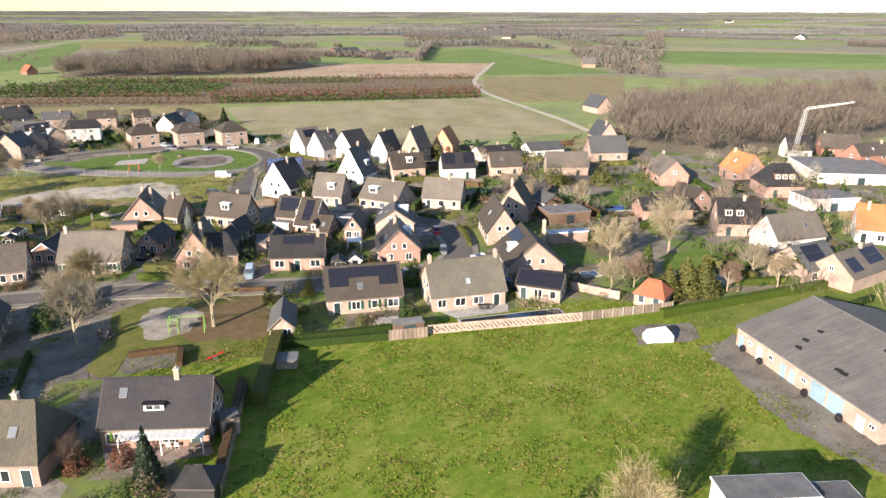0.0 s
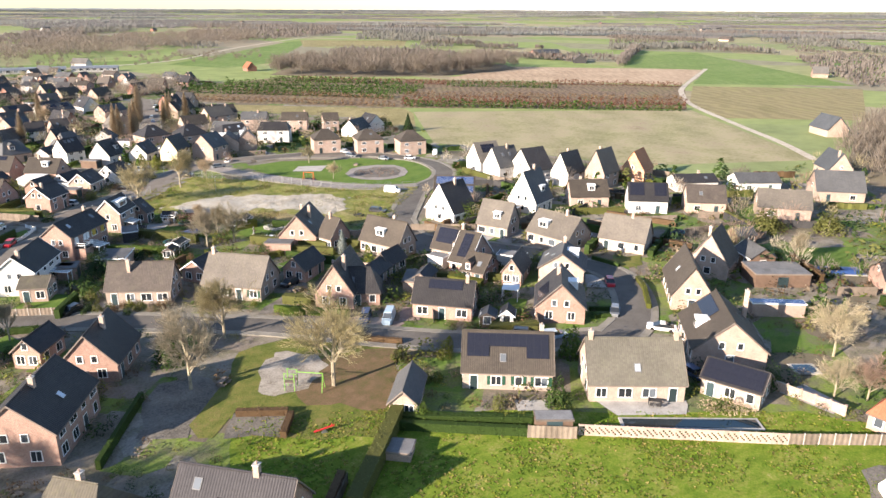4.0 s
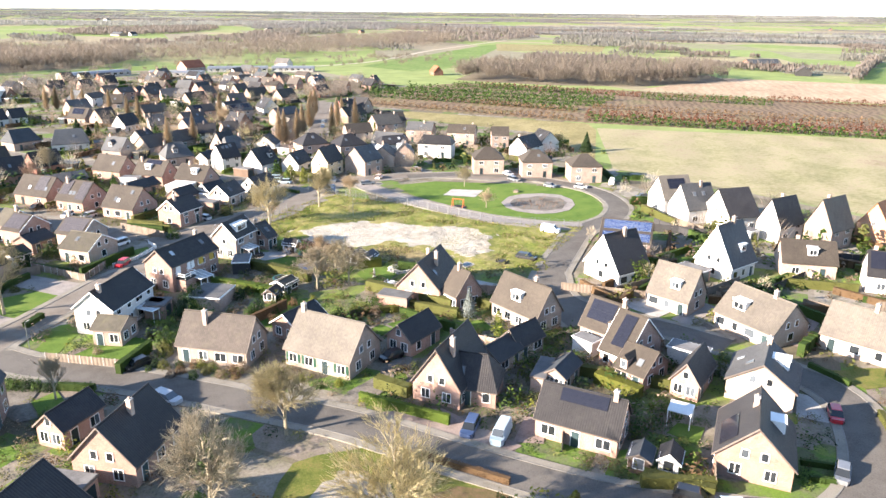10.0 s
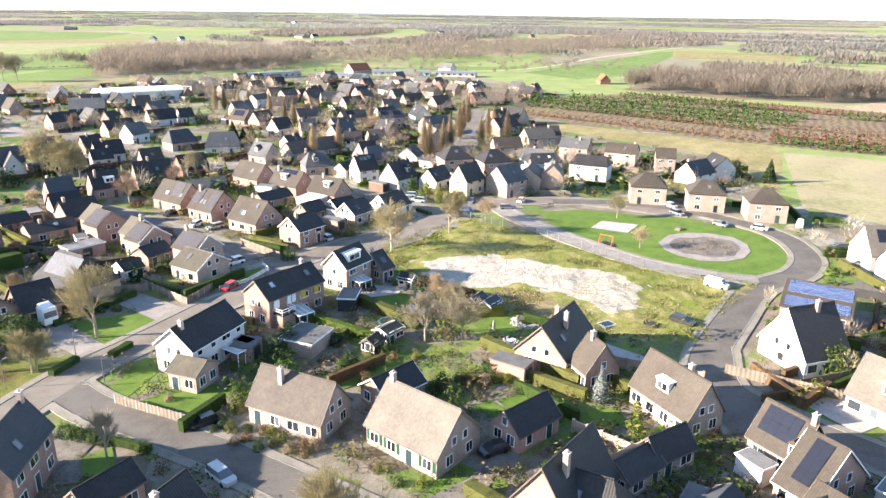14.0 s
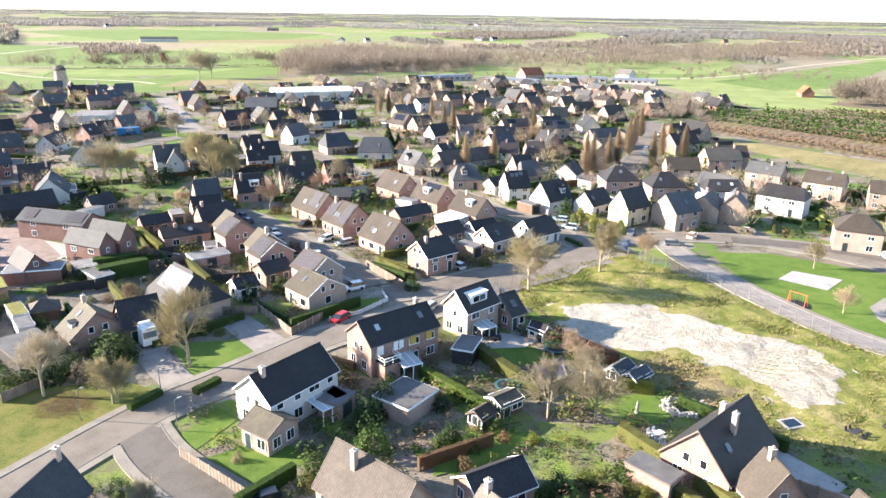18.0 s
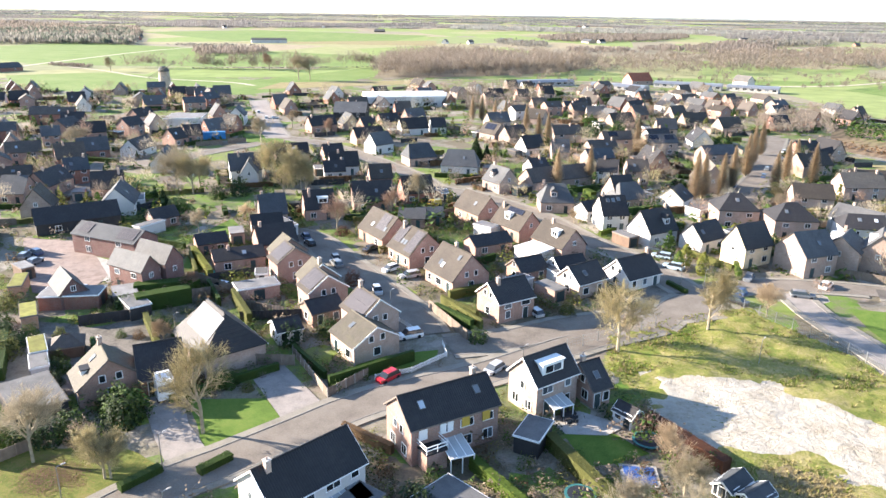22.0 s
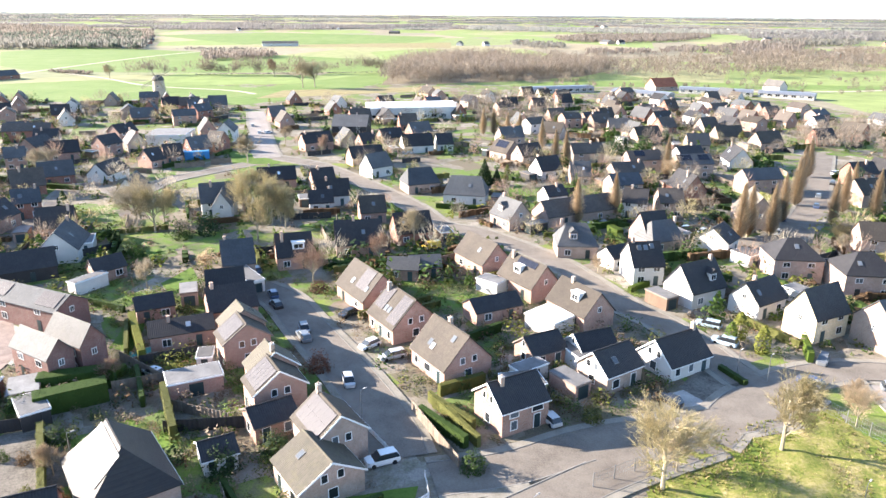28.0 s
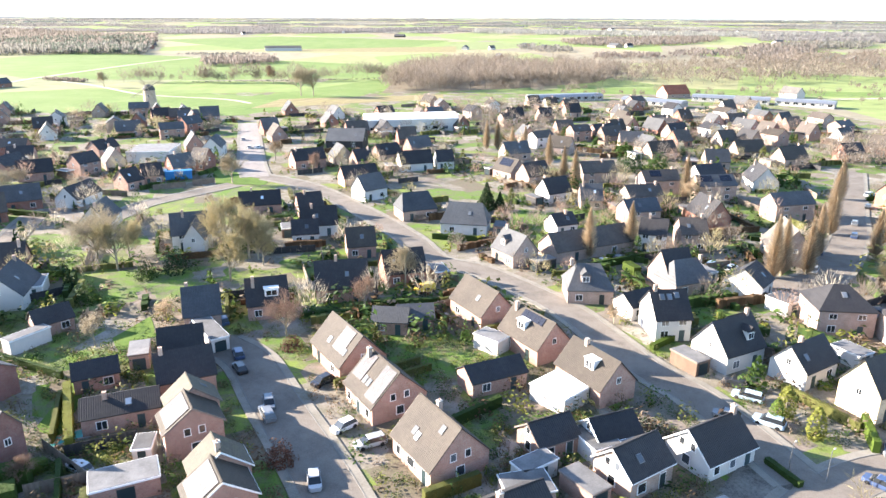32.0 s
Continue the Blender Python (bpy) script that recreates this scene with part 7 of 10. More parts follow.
twig_tree((20.0, 84.0), 13, "grey", 2)
twig_tree((14.2, 297.2), 11, "pale", 0)
twig_tree((22.8, 291.6), 10, "olive", 1)
twig_tree((53.1, 292.7), 10, "olive", 0)
shrub((36.5, 283.9), 5, "dark", "ball", 1.2)
shrub((18.6, 271.4), 5, "dark", "cone", 1.5)
shrub((24.6, 266.3), 4, "green", "ball", 1.3)
shrub((31.3, 280.1), 4, "green", "ball", 1.3)


def land(x, y):
    """Height of the far land: level round the village, rising gently towards the horizon."""
    return far_height(math.hypot(x - 80, y - 200))


def clump(m, rng, x, y, z, w, h):
    """A leafless tree far off: a stem and broad upswept sprays of twigs spread through its crown."""
    m.face((x - w * 0.03, y, z), (x + w * 0.03, y, z), (x, y, z + h * 0.7))
    for i in range(8):
        a, q = rng.uniform(0, 2 * math.pi), w * 0.5 * math.sqrt(rng.random())
        b, t = rng.uniform(0, 2 * math.pi), w * rng.uniform(0.07, 0.15)
        px, py, lo, hi = x + math.cos(a) * q, y + math.sin(a) * q, h * rng.uniform(0.05, 0.55), h * rng.uniform(0.6, 1.05) * (1 - 0.5 * (q / w) ** 2)
        c, s = math.cos(b) * t, math.sin(b) * t
        mid = z + lo + (hi - lo) * 0.6
        m.face((px * 0.96 + x * 0.04, py * 0.96 + y * 0.04, z + lo), (px + c, py + s, mid), (px + c * 0.3, py + s * 0.3, z + hi), (px - c, py - s, mid))


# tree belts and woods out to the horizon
# woods greyed, the far ones paler and bluer: distance haze in the base colours
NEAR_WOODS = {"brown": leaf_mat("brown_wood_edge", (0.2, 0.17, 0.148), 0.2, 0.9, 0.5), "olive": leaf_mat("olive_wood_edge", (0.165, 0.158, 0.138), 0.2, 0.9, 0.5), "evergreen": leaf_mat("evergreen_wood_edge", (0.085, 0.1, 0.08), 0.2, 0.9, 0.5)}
HAZED_WOODS = {"brown": leaf_mat("far_brown_wood", (0.25, 0.235, 0.228), 0.1, 0.9, 0.5), "olive": leaf_mat("far_olive_wood", (0.235, 0.232, 0.212), 0.1, 0.9, 0.5), "evergreen": leaf_mat("far_evergreen_wood", (0.15, 0.165, 0.16), 0.1, 0.9, 0.5)}
rng = random.Random(77)
belts = {(k, n): Mesh() for k in HAZED_WOODS for n in (True, False)}
for i in range(430):
    near = i < 45
    az = radians(rng.uniform(-24, 134))
    d = rng.uniform(640, 1500) if near else 1400 + 3150 * rng.random()
    cx, cy = 80 + math.cos(az) * d, 150 + math.sin(az) * d
    t = az + math.pi / 2 + rng.gauss(0, 0.22)
    ln = rng.uniform(50, 240) if near else rng.uniform(200, 900)
    deep = rng.choice((5, 7, 10, 30, 60)) if near else rng.uniform(12, 110)
    if d < 2350 and az > 1.0 or near and any(in_open(cx + math.cos(t) * ln * f, cy + math.sin(t) * ln * f) for f in (-0.5, -0.25, 0, 0.25, 0.5)):
        continue
    h = rng.uniform(6, 10) if near else rng.uniform(3.5, 6.5)
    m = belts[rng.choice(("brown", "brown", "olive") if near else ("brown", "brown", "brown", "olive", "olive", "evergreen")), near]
    step = 1.2 + d / 900 if near else 2.2 + d / 620
    rows = max(2, min(8 if near else 6, int(deep / 6)))
    for j in range(int(ln / step)):
        f = (j + rng.random()) * step - ln / 2
        taper = min(1, 4 * min(f + ln / 2, ln / 2 - f) / ln + 0.25)
        if noise.noise((f * 0.02, i * 3.1, 0)) < -0.32:
            continue
        for q in range(rows):
            w = deep * ((q + rng.random()) / rows - 0.5) * taper
            x, y = cx + math.cos(t) * f - math.sin(t) * w, cy + math.sin(t) * f + math.cos(t) * w
            clump(m, rng, x, y, land(x, y), step * rng.uniform(1.2, 1.9), h * rng.uniform(0.55, 1.15) * (0.7 + 0.5 * taper))
# woods, copses and hedgerows laid out field by field: outline, number, height, width, kind
for pts, count, h, w, kind in (
        ([(-540, 1185), (-476, 1226), (-348, 1224), (-420, 1440), (-640, 1500), (-900, 1400)], 1500, 12, 11, "olive"),
        ([(-420, 1440), (-466, 1580), (-700, 2197), (-1251, 2412), (-1600, 1900), (-900, 1400)], 3600, 12, 14, "brown"),
        ([(-476, 1226), (-348, 1224), (-466, 1580), (-700, 2100), (-900, 1700)], 1100, 13, 10, "evergreen"),
        ([(-170, 962), (-104, 1034), (-126, 1100), (-215, 1080)], 330, 9, 6, "brown"),
        ([(-300, 1228), (-150, 1220), (-150, 1232), (-300, 1242)], 90, 5, 5, "olive"),
        ([(-747, 2321), (-313, 2435), (156, 2824), (170, 3000), (-330, 2640), (-790, 2500)], 1500, 9, 15, "brown"),
        ([(200, 2500), (700, 2300), (1300, 2200), (1400, 2400), (750, 2600), (220, 2750)], 1700, 9, 16, "olive"),
        ([(367, 1652), (467, 1578), (617, 1691), (801, 1987), (860, 2200), (560, 2100), (380, 1850)], 1500, 11, 11, "brown"),
        ([(421, 1195), (634, 1218), (740, 1440), (652, 1474), (480, 1330)], 420, 9, 8, "brown"),
        ([(700, 1480), (900, 1500), (1050, 1750), (830, 1650)], 380, 11, 10, "olive"),
        ([(312, 1154), (420, 1165), (430, 1230), (330, 1240)], 110, 9, 8, "brown"),
        ([(238, 1500), (262, 1330), (310, 1330), (330, 1460), (280, 1600)], 160, 9, 9, "olive"),
        ([(840, 1180), (1100, 1330), (1180, 1440), (860, 1260)], 330, 10, 9, "brown"),
        ([(441, 966), (543, 1014), (946, 1776), (726, 1599)], 700, 11, 10, "brown"),
        ([(577, 1078), (593, 807), (640, 830), (737, 1211), (659, 1233)], 260, 9, 8, "olive"),
        ([(729, 1038), (855, 983), (1124, 1102), (1368, 1343), (1027, 1466)], 900, 9, 10, "brown"),
        ([(943, 870), (936, 673), (1000, 690), (1154, 900), (1411, 864), (1154, 1066)], 520, 9, 9, "olive"),
        ([(720, 483), (690, 334), (712, 336), (760, 500)], 170, 7, 6, "brown"),
        ([(672, 282), (675, 277), (931, 364), (951, 384)], 260, 9, 6, "brown"),
        ([(906, 396), (960, 372), (1056, 294), (933, 200), (960, 200), (1120, 320), (1025, 440)], 330, 8, 8, "olive"),
        ([(869, 168), (718, 119), (598, 72), (558, 35), (700, 50), (895, 60), (1017, 146)], 380, 7, 7, "brown"),
        ([(1297, 308), (1006, 68), (1100, 75), (1500, 270)], 330, 8, 9, "olive"),
        ([(1006, 68), (1600, 113), (1600, 140), (1006, 90)], 200, 8, 9, "brown"),
        ([(878, 1936), (1182, 1738), (1472, 2166), (1148, 2537)], 1100, 9, 14, "brown"),
        ([(1447, 948), (1522, 725), (1472, 457), (1600, 500), (1700, 1100)], 620, 8, 12, "olive"),
        ([(1200, 1715), (1588, 1076), (1700, 1150), (1444, 2066)], 900, 9, 13, "brown"),
        ([(1644, 575), (1737, 123), (1850, 130), (1800, 640)], 420, 8, 12, "brown"),
        ([(-263, 786), (-215, 762), (-213, 767), (-261, 792)], 110, 4, 3, "brown"),
        ([(-120, 763), (51, 809), (50, 812), (-121, 766)], 170, 1.6, 2.4, "evergreen")):
    xs, ys, k = [q[0] for q in pts], [q[1] for q in pts], 0
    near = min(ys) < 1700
    while k < count:
        x, y = rng.uniform(min(xs), max(xs)), rng.uniform(min(ys), max(ys))
        if poly_has(pts, x, y):
            k += 1
            clump(belts[kind, near], rng, x, y, land(x, y), w * rng.uniform(0.7, 1.4), h * rng.uniform(0.5, 1.2))
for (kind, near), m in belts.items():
    tagged(new("far_tree_belt", m.data("far_tree_belt", (NEAR_WOODS if near else HAZED_WOODS)[kind])), "distant leafless tree belts between fields" if kind != "evergreen" else "distant evergreen tree belts between fields", "trees", "", "stuff")
# wooded skyline backdrop: distance haze put into its colour and a faint glow
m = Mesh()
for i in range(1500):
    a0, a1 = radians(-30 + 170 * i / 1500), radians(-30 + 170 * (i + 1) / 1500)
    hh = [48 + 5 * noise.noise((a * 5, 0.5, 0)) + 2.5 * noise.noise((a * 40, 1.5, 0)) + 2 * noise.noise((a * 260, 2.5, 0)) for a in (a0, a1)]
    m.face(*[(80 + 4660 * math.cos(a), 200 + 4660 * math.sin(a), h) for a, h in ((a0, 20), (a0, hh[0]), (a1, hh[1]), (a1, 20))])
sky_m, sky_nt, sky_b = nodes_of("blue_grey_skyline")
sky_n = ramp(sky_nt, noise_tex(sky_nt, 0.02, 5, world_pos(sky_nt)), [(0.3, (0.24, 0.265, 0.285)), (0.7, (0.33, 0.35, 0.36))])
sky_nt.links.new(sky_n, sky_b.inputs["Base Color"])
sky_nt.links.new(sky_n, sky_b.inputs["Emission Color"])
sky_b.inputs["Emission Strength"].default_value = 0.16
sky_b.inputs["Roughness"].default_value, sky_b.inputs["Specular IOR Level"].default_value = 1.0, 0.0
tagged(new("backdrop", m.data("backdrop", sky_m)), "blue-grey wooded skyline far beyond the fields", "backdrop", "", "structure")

# grass tufts on the field
M_TUFT = {"bright": leaf_mat("green_tufts", (0.12, 0.2, 0.02)), "olive": leaf_mat("yellow_green_tufts", (0.2, 0.23, 0.03)), "yellow": leaf_mat("straw_tufts", (0.3, 0.25, 0.08))}
tufts = {"bright": Mesh(), "olive": Mesh(), "yellow": Mesh()}
field = [(70, 76), (82, 62), (99, 38), (116, 16), (120, 2), (125, -14), (100, -4), (92, -14), (64, -34), (40, -38), (30, 10), (48, 40)]
rng = random.Random(12)
n = 0
while n < 26000:
    x, y = rng.uniform(30, 125), rng.uniform(-38, 76)
    g = noise.noise((x * 0.14, y * 0.14, 5)) + 0.5 * noise.noise((x * 0.5, y * 0.5, 2))
    if rng.random() > 0.35 + g or not poly_has(field, x, y):
        continue
    n += 1
    m = tufts[rng.choice(("bright", "bright", "olive", "yellow"))]
    a, s, h = rng.uniform(0, 6.28), rng.uniform(0.1, 0.32), rng.uniform(0.08, 0.2)
    dx, dy = math.cos(a) * s, math.sin(a) * s
    m.face((x - dx, y - dy, 0.02), (x + dx, y + dy, 0.02), (x - dy * 1.2, y + dx * 1.2, h))
    m.face((x - dy, y + dx, 0.02), (x + dy, y - dx, 0.02), (x + dx * 1.2, y + dy * 1.2, h))
# rough grass and dead stalks on the bank round the sand
n = tries = 0
bank, pit, island = AREAS["rough_bank"], AREAS["sand_pit"], AREAS["dry_grass"]
bx, by = [v[0] for v in bank], [v[1] for v in bank]
bank_tufts = {"green": Mesh(), "straw": Mesh(), "brown": Mesh()}
while n < 6500 and tries < 90000:
    tries += 1
    x, y = rng.uniform(min(bx), max(bx)), rng.uniform(min(by), max(by))
    g = noise.noise((x * 0.22, y * 0.22, 7))
    dry = poly_has(island, x, y)
    if not dry and (rng.random() > 0.45 + g or not poly_has(bank, x, y) or poly_has(pit, x, y)):
        continue
    n += 1
    m = bank_tufts["straw" if dry and rng.random() < 0.7 else rng.choice(("green", "green", "straw", "brown"))]
    z0 = 0.05
    for i in range(3):
        a, s, h = rng.uniform(0, 6.28), rng.uniform(0.06, 0.16), rng.uniform(0.2, 0.48)
        dx, dy = math.cos(a) * s, math.sin(a) * s
        m.face((x - dx, y - dy, z0), (x + dx, y + dy, z0), (x - dy * 1.6 + rng.uniform(-0.2, 0.2), y + dx * 1.6, z0 + h))
TUFT_WORDS = {"green": "rough green grass tufts on a bank", "straw": "dead straw-coloured grass on a bank", "brown": "brown dead stalks on a bank"}
for kind, c in (("green", (0.16, 0.19, 0.04)), ("straw", (0.3, 0.25, 0.12)), ("brown", (0.21, 0.17, 0.09))):
    tagged(new("bank_grass", bank_tufts[kind].data("bank_grass", leaf_mat(kind + "_bank_grass", c))), TUFT_WORDS[kind], "grass", "", "stuff")
for kind, m in tufts.items():
    tagged(new("grass_tufts", m.data("grass_tufts", M_TUFT[kind])), "coarse grass tufts on the mown field", "grass", "", "stuff")
row_stuff("nursery_hedge", "rows of red-brown beech hedge plants in a nursery", [((338, 270), (423, 134)), ((327, 261), (405, 128)), ((388, 411), (432, 305)), ((481, 249), (518, 169))], "red", 3.4, column, 26, 1.5, 0.12, (0.75, 1.2), 1.6)
row_stuff("nursery_hedge", "rows of brown beech hedge plants in a nursery", [((268, 378), (320, 259)), ((438, 310), (476, 242)), ((362, 287), (447, 143)), ((308, 378), (343, 280))], "brown", 2.8, column, 20, 1.6, 0.13, (0.75, 1.2), 1.8)
row_stuff("nursery_conifers", "rows of green conifers in a nursery", [((298, 430), (373, 286)), ((339, 432), (401, 301)), ((290, 404), (349, 285)), ((306, 448), (384, 297)), ((323, 255), (398, 127)), ((376, 428), (410, 338)), ((423, 299), (460, 233))], "green", 4.0, column, 22, 2.0, 0.13, (0.7, 1.25), 1.8)
wood("wood", "leafless brown wood beside the fields", [(292, 36), (384, 44), (430, 3), (507, -100), (330, -68), (284, -29), (262, 1), (265, 23)], 460, 13, "wood", 150, 0.11, 2)
wood("wood", "leafless brown wood behind the nursery", [(405, 463), (477, 517), (620, 378), (584, 337), (487, 346), (436, 394)], 560, 14, "wood", 140, 0.15, 3)
wood("wood", "leafless brown wood beyond the meadow", [(52, 690), (100, 696), (160, 722), (215, 742), (300, 900), (137, 1000), (58, 880)], 1050, 16, "wood", 84, 0.2, 4)
wood("tree_row", "row of tall leafless trees along a meadow", [(-185, 763), (-67, 765), (51, 811), (49, 817), (-68, 772), (-186, 770)], 90, 15, "wood", 110, 0.15, 5)
wood("wood", "leafless tree belt along a road", [(215, 742), (306, 746), (420, 775), (535, 820), (800, 960), (1000, 1200), (800, 1280), (420, 1020), (302, 930)], 1250, 13, "wood", 50, 0.3, 6)
wood("scrub", "leafless scrub and saplings by the street", [(260, 439), (339, 493), (281, 399), (249, 400)], 170, 7, "wood", 60, 0.12, 7)
wood("wood", "leafless trees along the village edge", [(86, 730), (117, 809), (234, 682), (458, 743), (589, 684), (488, 575), (299, 645), (211, 630)], 110, 8, "wood", 110, 0.15, 8)
wood("scrub", "leafless garden trees near the workshops", [(107, 590), (154, 604), (169, 515), (159, 463), (117, 465)], 120, 9, "wood", 60, 0.14, 9)
wood("scrub", "reddish leafless scrub beside the sand pit", [(118, 163), (120, 160), (123, 149), (120, 148), (117, 157)], 60, 2.6, "red", 30, 0.05, 10)
wood("scrub", "brown leafless planting in the round bed", [(185, 163), (195, 162), (198, 153), (191, 149), (184, 153), (182, 159)], 70, 1.0, "red", 24, 0.06, 11)


# ---- garages, cars, fences and garden things ----
def flat_building(a, b, c, h=2.8, wall="pink", label="", door=True, roof=None):
    """A flat-roofed building; a, b, c: three corners of its roof, b between the others."""
    a, b, c = Vector(a), Vector(b), Vector(c)
    L, W = (b - a).length, (c - b).length
    ang = math.degrees(math.atan2(b.y - a.y, b.x - a.x))
    side = 1 if (b - a).x * (c - b).y - (b - a).y * (c - b).x > 0 else -1
    e = thing("garage" if L * W < 60 else "flat_roofed_building", pose(a.x, a.y, 0, 0, 0, ang), label or f"flat-roofed {WALL_WORDS[wall]} garage with grey bitumen roof", "garage" if L * W < 60 else "building")
    y0, y1 = min(0, side * W), max(0, side * W)
    part("wall", Mesh().box(0.15, y0 + 0.15, 0, L - 0.15, y1 - 0.15, h - 0.25), WALLS[wall], e)
    part("fascia", Mesh().box(0, y0, h - 0.25, L, y1, h), M_FRAME if wall == "white" or int(a.x * 3 + a.y) % 3 == 0 else M_VERGE, e)
    part("roof", Mesh().box(0.12, y0 + 0.12, h, L - 0.12, y1 - 0.12, h + 0.04), roof or M_LEAD, e)
    if door:
        put_door(e, pose(L / 2, y0 + 0.15, 0), 2.0 if L > 3 else 1.0, 2.1, M_DOOR, "door", True)
    HOUSES.append(((a.x + c.x) / 2, (a.y + c.y) / 2, radians(ang), L / 2, W / 2))
    return e


def car_paint(name, c):
    if name not in MATS:
        m, nt, b = nodes_of("paint_" + name)
        nt.links.new(ramp(nt, noise_tex(nt, 3.0, 4, coords(nt)), [(0.3, shade(c, 0.92)), (0.7, shade(c, 1.05))]), b.inputs["Base Color"])
        b.inputs["Roughness"].default_value, b.inputs["Coat Weight"].default_value = 0.3, 0.6
        MATS[name] = m
    return MATS[name]


PAINT = {"white": (0.75, 0.75, 0.74), "grey": (0.16, 0.17, 0.18), "silver": (0.42, 0.43, 0.44), "black": (0.02, 0.02, 0.022), "red": (0.45, 0.02, 0.03), "blue": (0.05, 0.08, 0.16), "pale_blue": (0.35, 0.45, 0.52), "yellow": (0.6, 0.42, 0.05)}
CAR_WORDS = {"hatch": "hatchback car", "estate": "estate car", "van": "delivery van", "suv": "sport utility car", "low": "low coupe car"}


def car(at, to, kind="hatch", paint="grey"):
    ang = math.degrees(math.atan2(to[1] - at[1], to[0] - at[0]))
    L, W, H = {"hatch": (4.0, 1.74, 1.45), "estate": (4.6, 1.8, 1.48), "van": (4.7, 1.85, 1.95), "suv": (4.4, 1.85, 1.65), "low": (4.8, 1.95, 1.35)}[kind]
    pm = car_paint(paint, PAINT[paint])
    e = thing("car", pose(at[0], at[1], 0.0, 0, 0, ang), f"parked {paint.replace('_', ' ')} {CAR_WORDS[kind]}", "car", "parked cars")

    def body():
        m = Mesh()
        hb = H * 0.56
        out = [(-L / 2, 0.86), (-L / 2 + 0.25, 1.0), (L / 2 - 0.45, 1.0), (L / 2, 0.72)]
        ring = lambda z, k, g: [(x * g, -W / 2 * s * k, z) for x, s in out] + [(x * g, W / 2 * s * k, z) for x, s in reversed(out)]
        r0, r1, r2 = ring(0.22, 0.94, 0.98), ring(0.5, 1.0, 1.0), ring(hb, 0.94, 0.985)
        n, k = len(m.v), 8
        m.v += r0 + r1 + r2
        m.f.append(tuple(range(k - 1, -1, -1)))
        for lv in range(2):
            for i in range(k):
                j = (i + 1) % k
                m.f.append((lv * k + i, lv * k + j, lv * k + k + j, lv * k + k + i))
        m.f.append(tuple(range(2 * k, 3 * k)))
        return m.data("body", pm)

    xr = {"hatch": (-0.47, -0.36, 0.12, 0.3), "estate": (-0.48, -0.42, 0.1, 0.27), "van": (-0.49, -0.47, 0.2, 0.34), "suv": (-0.48, -0.4, 0.1, 0.28), "low": (-0.42, -0.12, 0.06, 0.28)}[kind]

    def cabin():
        hb = H * 0.56
        lo = [(xr[0] * L, -W * 0.45, hb), (xr[3] * L, -W * 0.45, hb), (xr[3] * L, W * 0.45, hb), (xr[0] * L, W * 0.45, hb)]
        hi = [(xr[1] * L, -W * 0.37, H - 0.06), (xr[2] * L, -W * 0.37, H - 0.06), (xr[2] * L, W * 0.37, H - 0.06), (xr[1] * L, W * 0.37, H - 0.06)]
        return Mesh().solid(lo, hi).data("windows", M_GLASS if kind != "van" else pm)
    part("body", shared(("carbody", kind, paint), body), None, e)
    part("cabin", shared(("carcabin", kind, paint if kind == "van" else ""), cabin), None, e)
    part("roof", shared(("carroof", kind, paint), lambda: Mesh().solid([(xr[1] * L, -W * 0.37, H - 0.06), (xr[2] * L, -W * 0.37, H - 0.06), (xr[2] * L, W * 0.37, H - 0.06), (xr[1] * L, W * 0.37, H - 0.06)], [(xr[1] * L + 0.1, -W * 0.34, H), (xr[2] * L - 0.1, -W * 0.34, H), (xr[2] * L - 0.1, W * 0.34, H), (xr[1] * L + 0.1, W * 0.34, H)]).data("roof", pm)), None, e)
    if kind == "van":
        part("windscreen", shared("vanscreen", lambda: Mesh().solid([(xr[3] * L + 0.01, -0.75, 1.15), (xr[3] * L + 0.03, -0.75, 1.15), (xr[3] * L + 0.03, 0.75, 1.15), (xr[3] * L + 0.01, 0.75, 1.15)], [(xr[2] * L + 0.06, -0.65, 1.85), (xr[2] * L + 0.1, -0.65, 1.85), (xr[2] * L + 0.1, 0.65, 1.85), (xr[2] * L + 0.06, 0.65, 1.85)]).data("windscreen", M_GLASS)), None, e)
    wh = shared("carwheel", lambda: Mesh().tube((0, -0.11, 0), (0, 0.11, 0), 0.32, 0.32, 14).data("wheel", M_RUBBER))
    for sx in (-0.31, 0.31):
        for sy in (-1, 1):
            part("wheel", wh, None, e, "", pose(sx * L, sy * (W / 2 - 0.1), 0.32))
    hl = shared("headlight", lambda: Mesh().box(-0.1, -0.18, -0.07, 0.04, 0.18, 0.07).data("headlight", M_STEEL))
    for sy in (-1, 1):
        part("headlight", hl, None, e, "", pose(L / 2 - 0.22, sy * W * 0.33, H * 0.46))


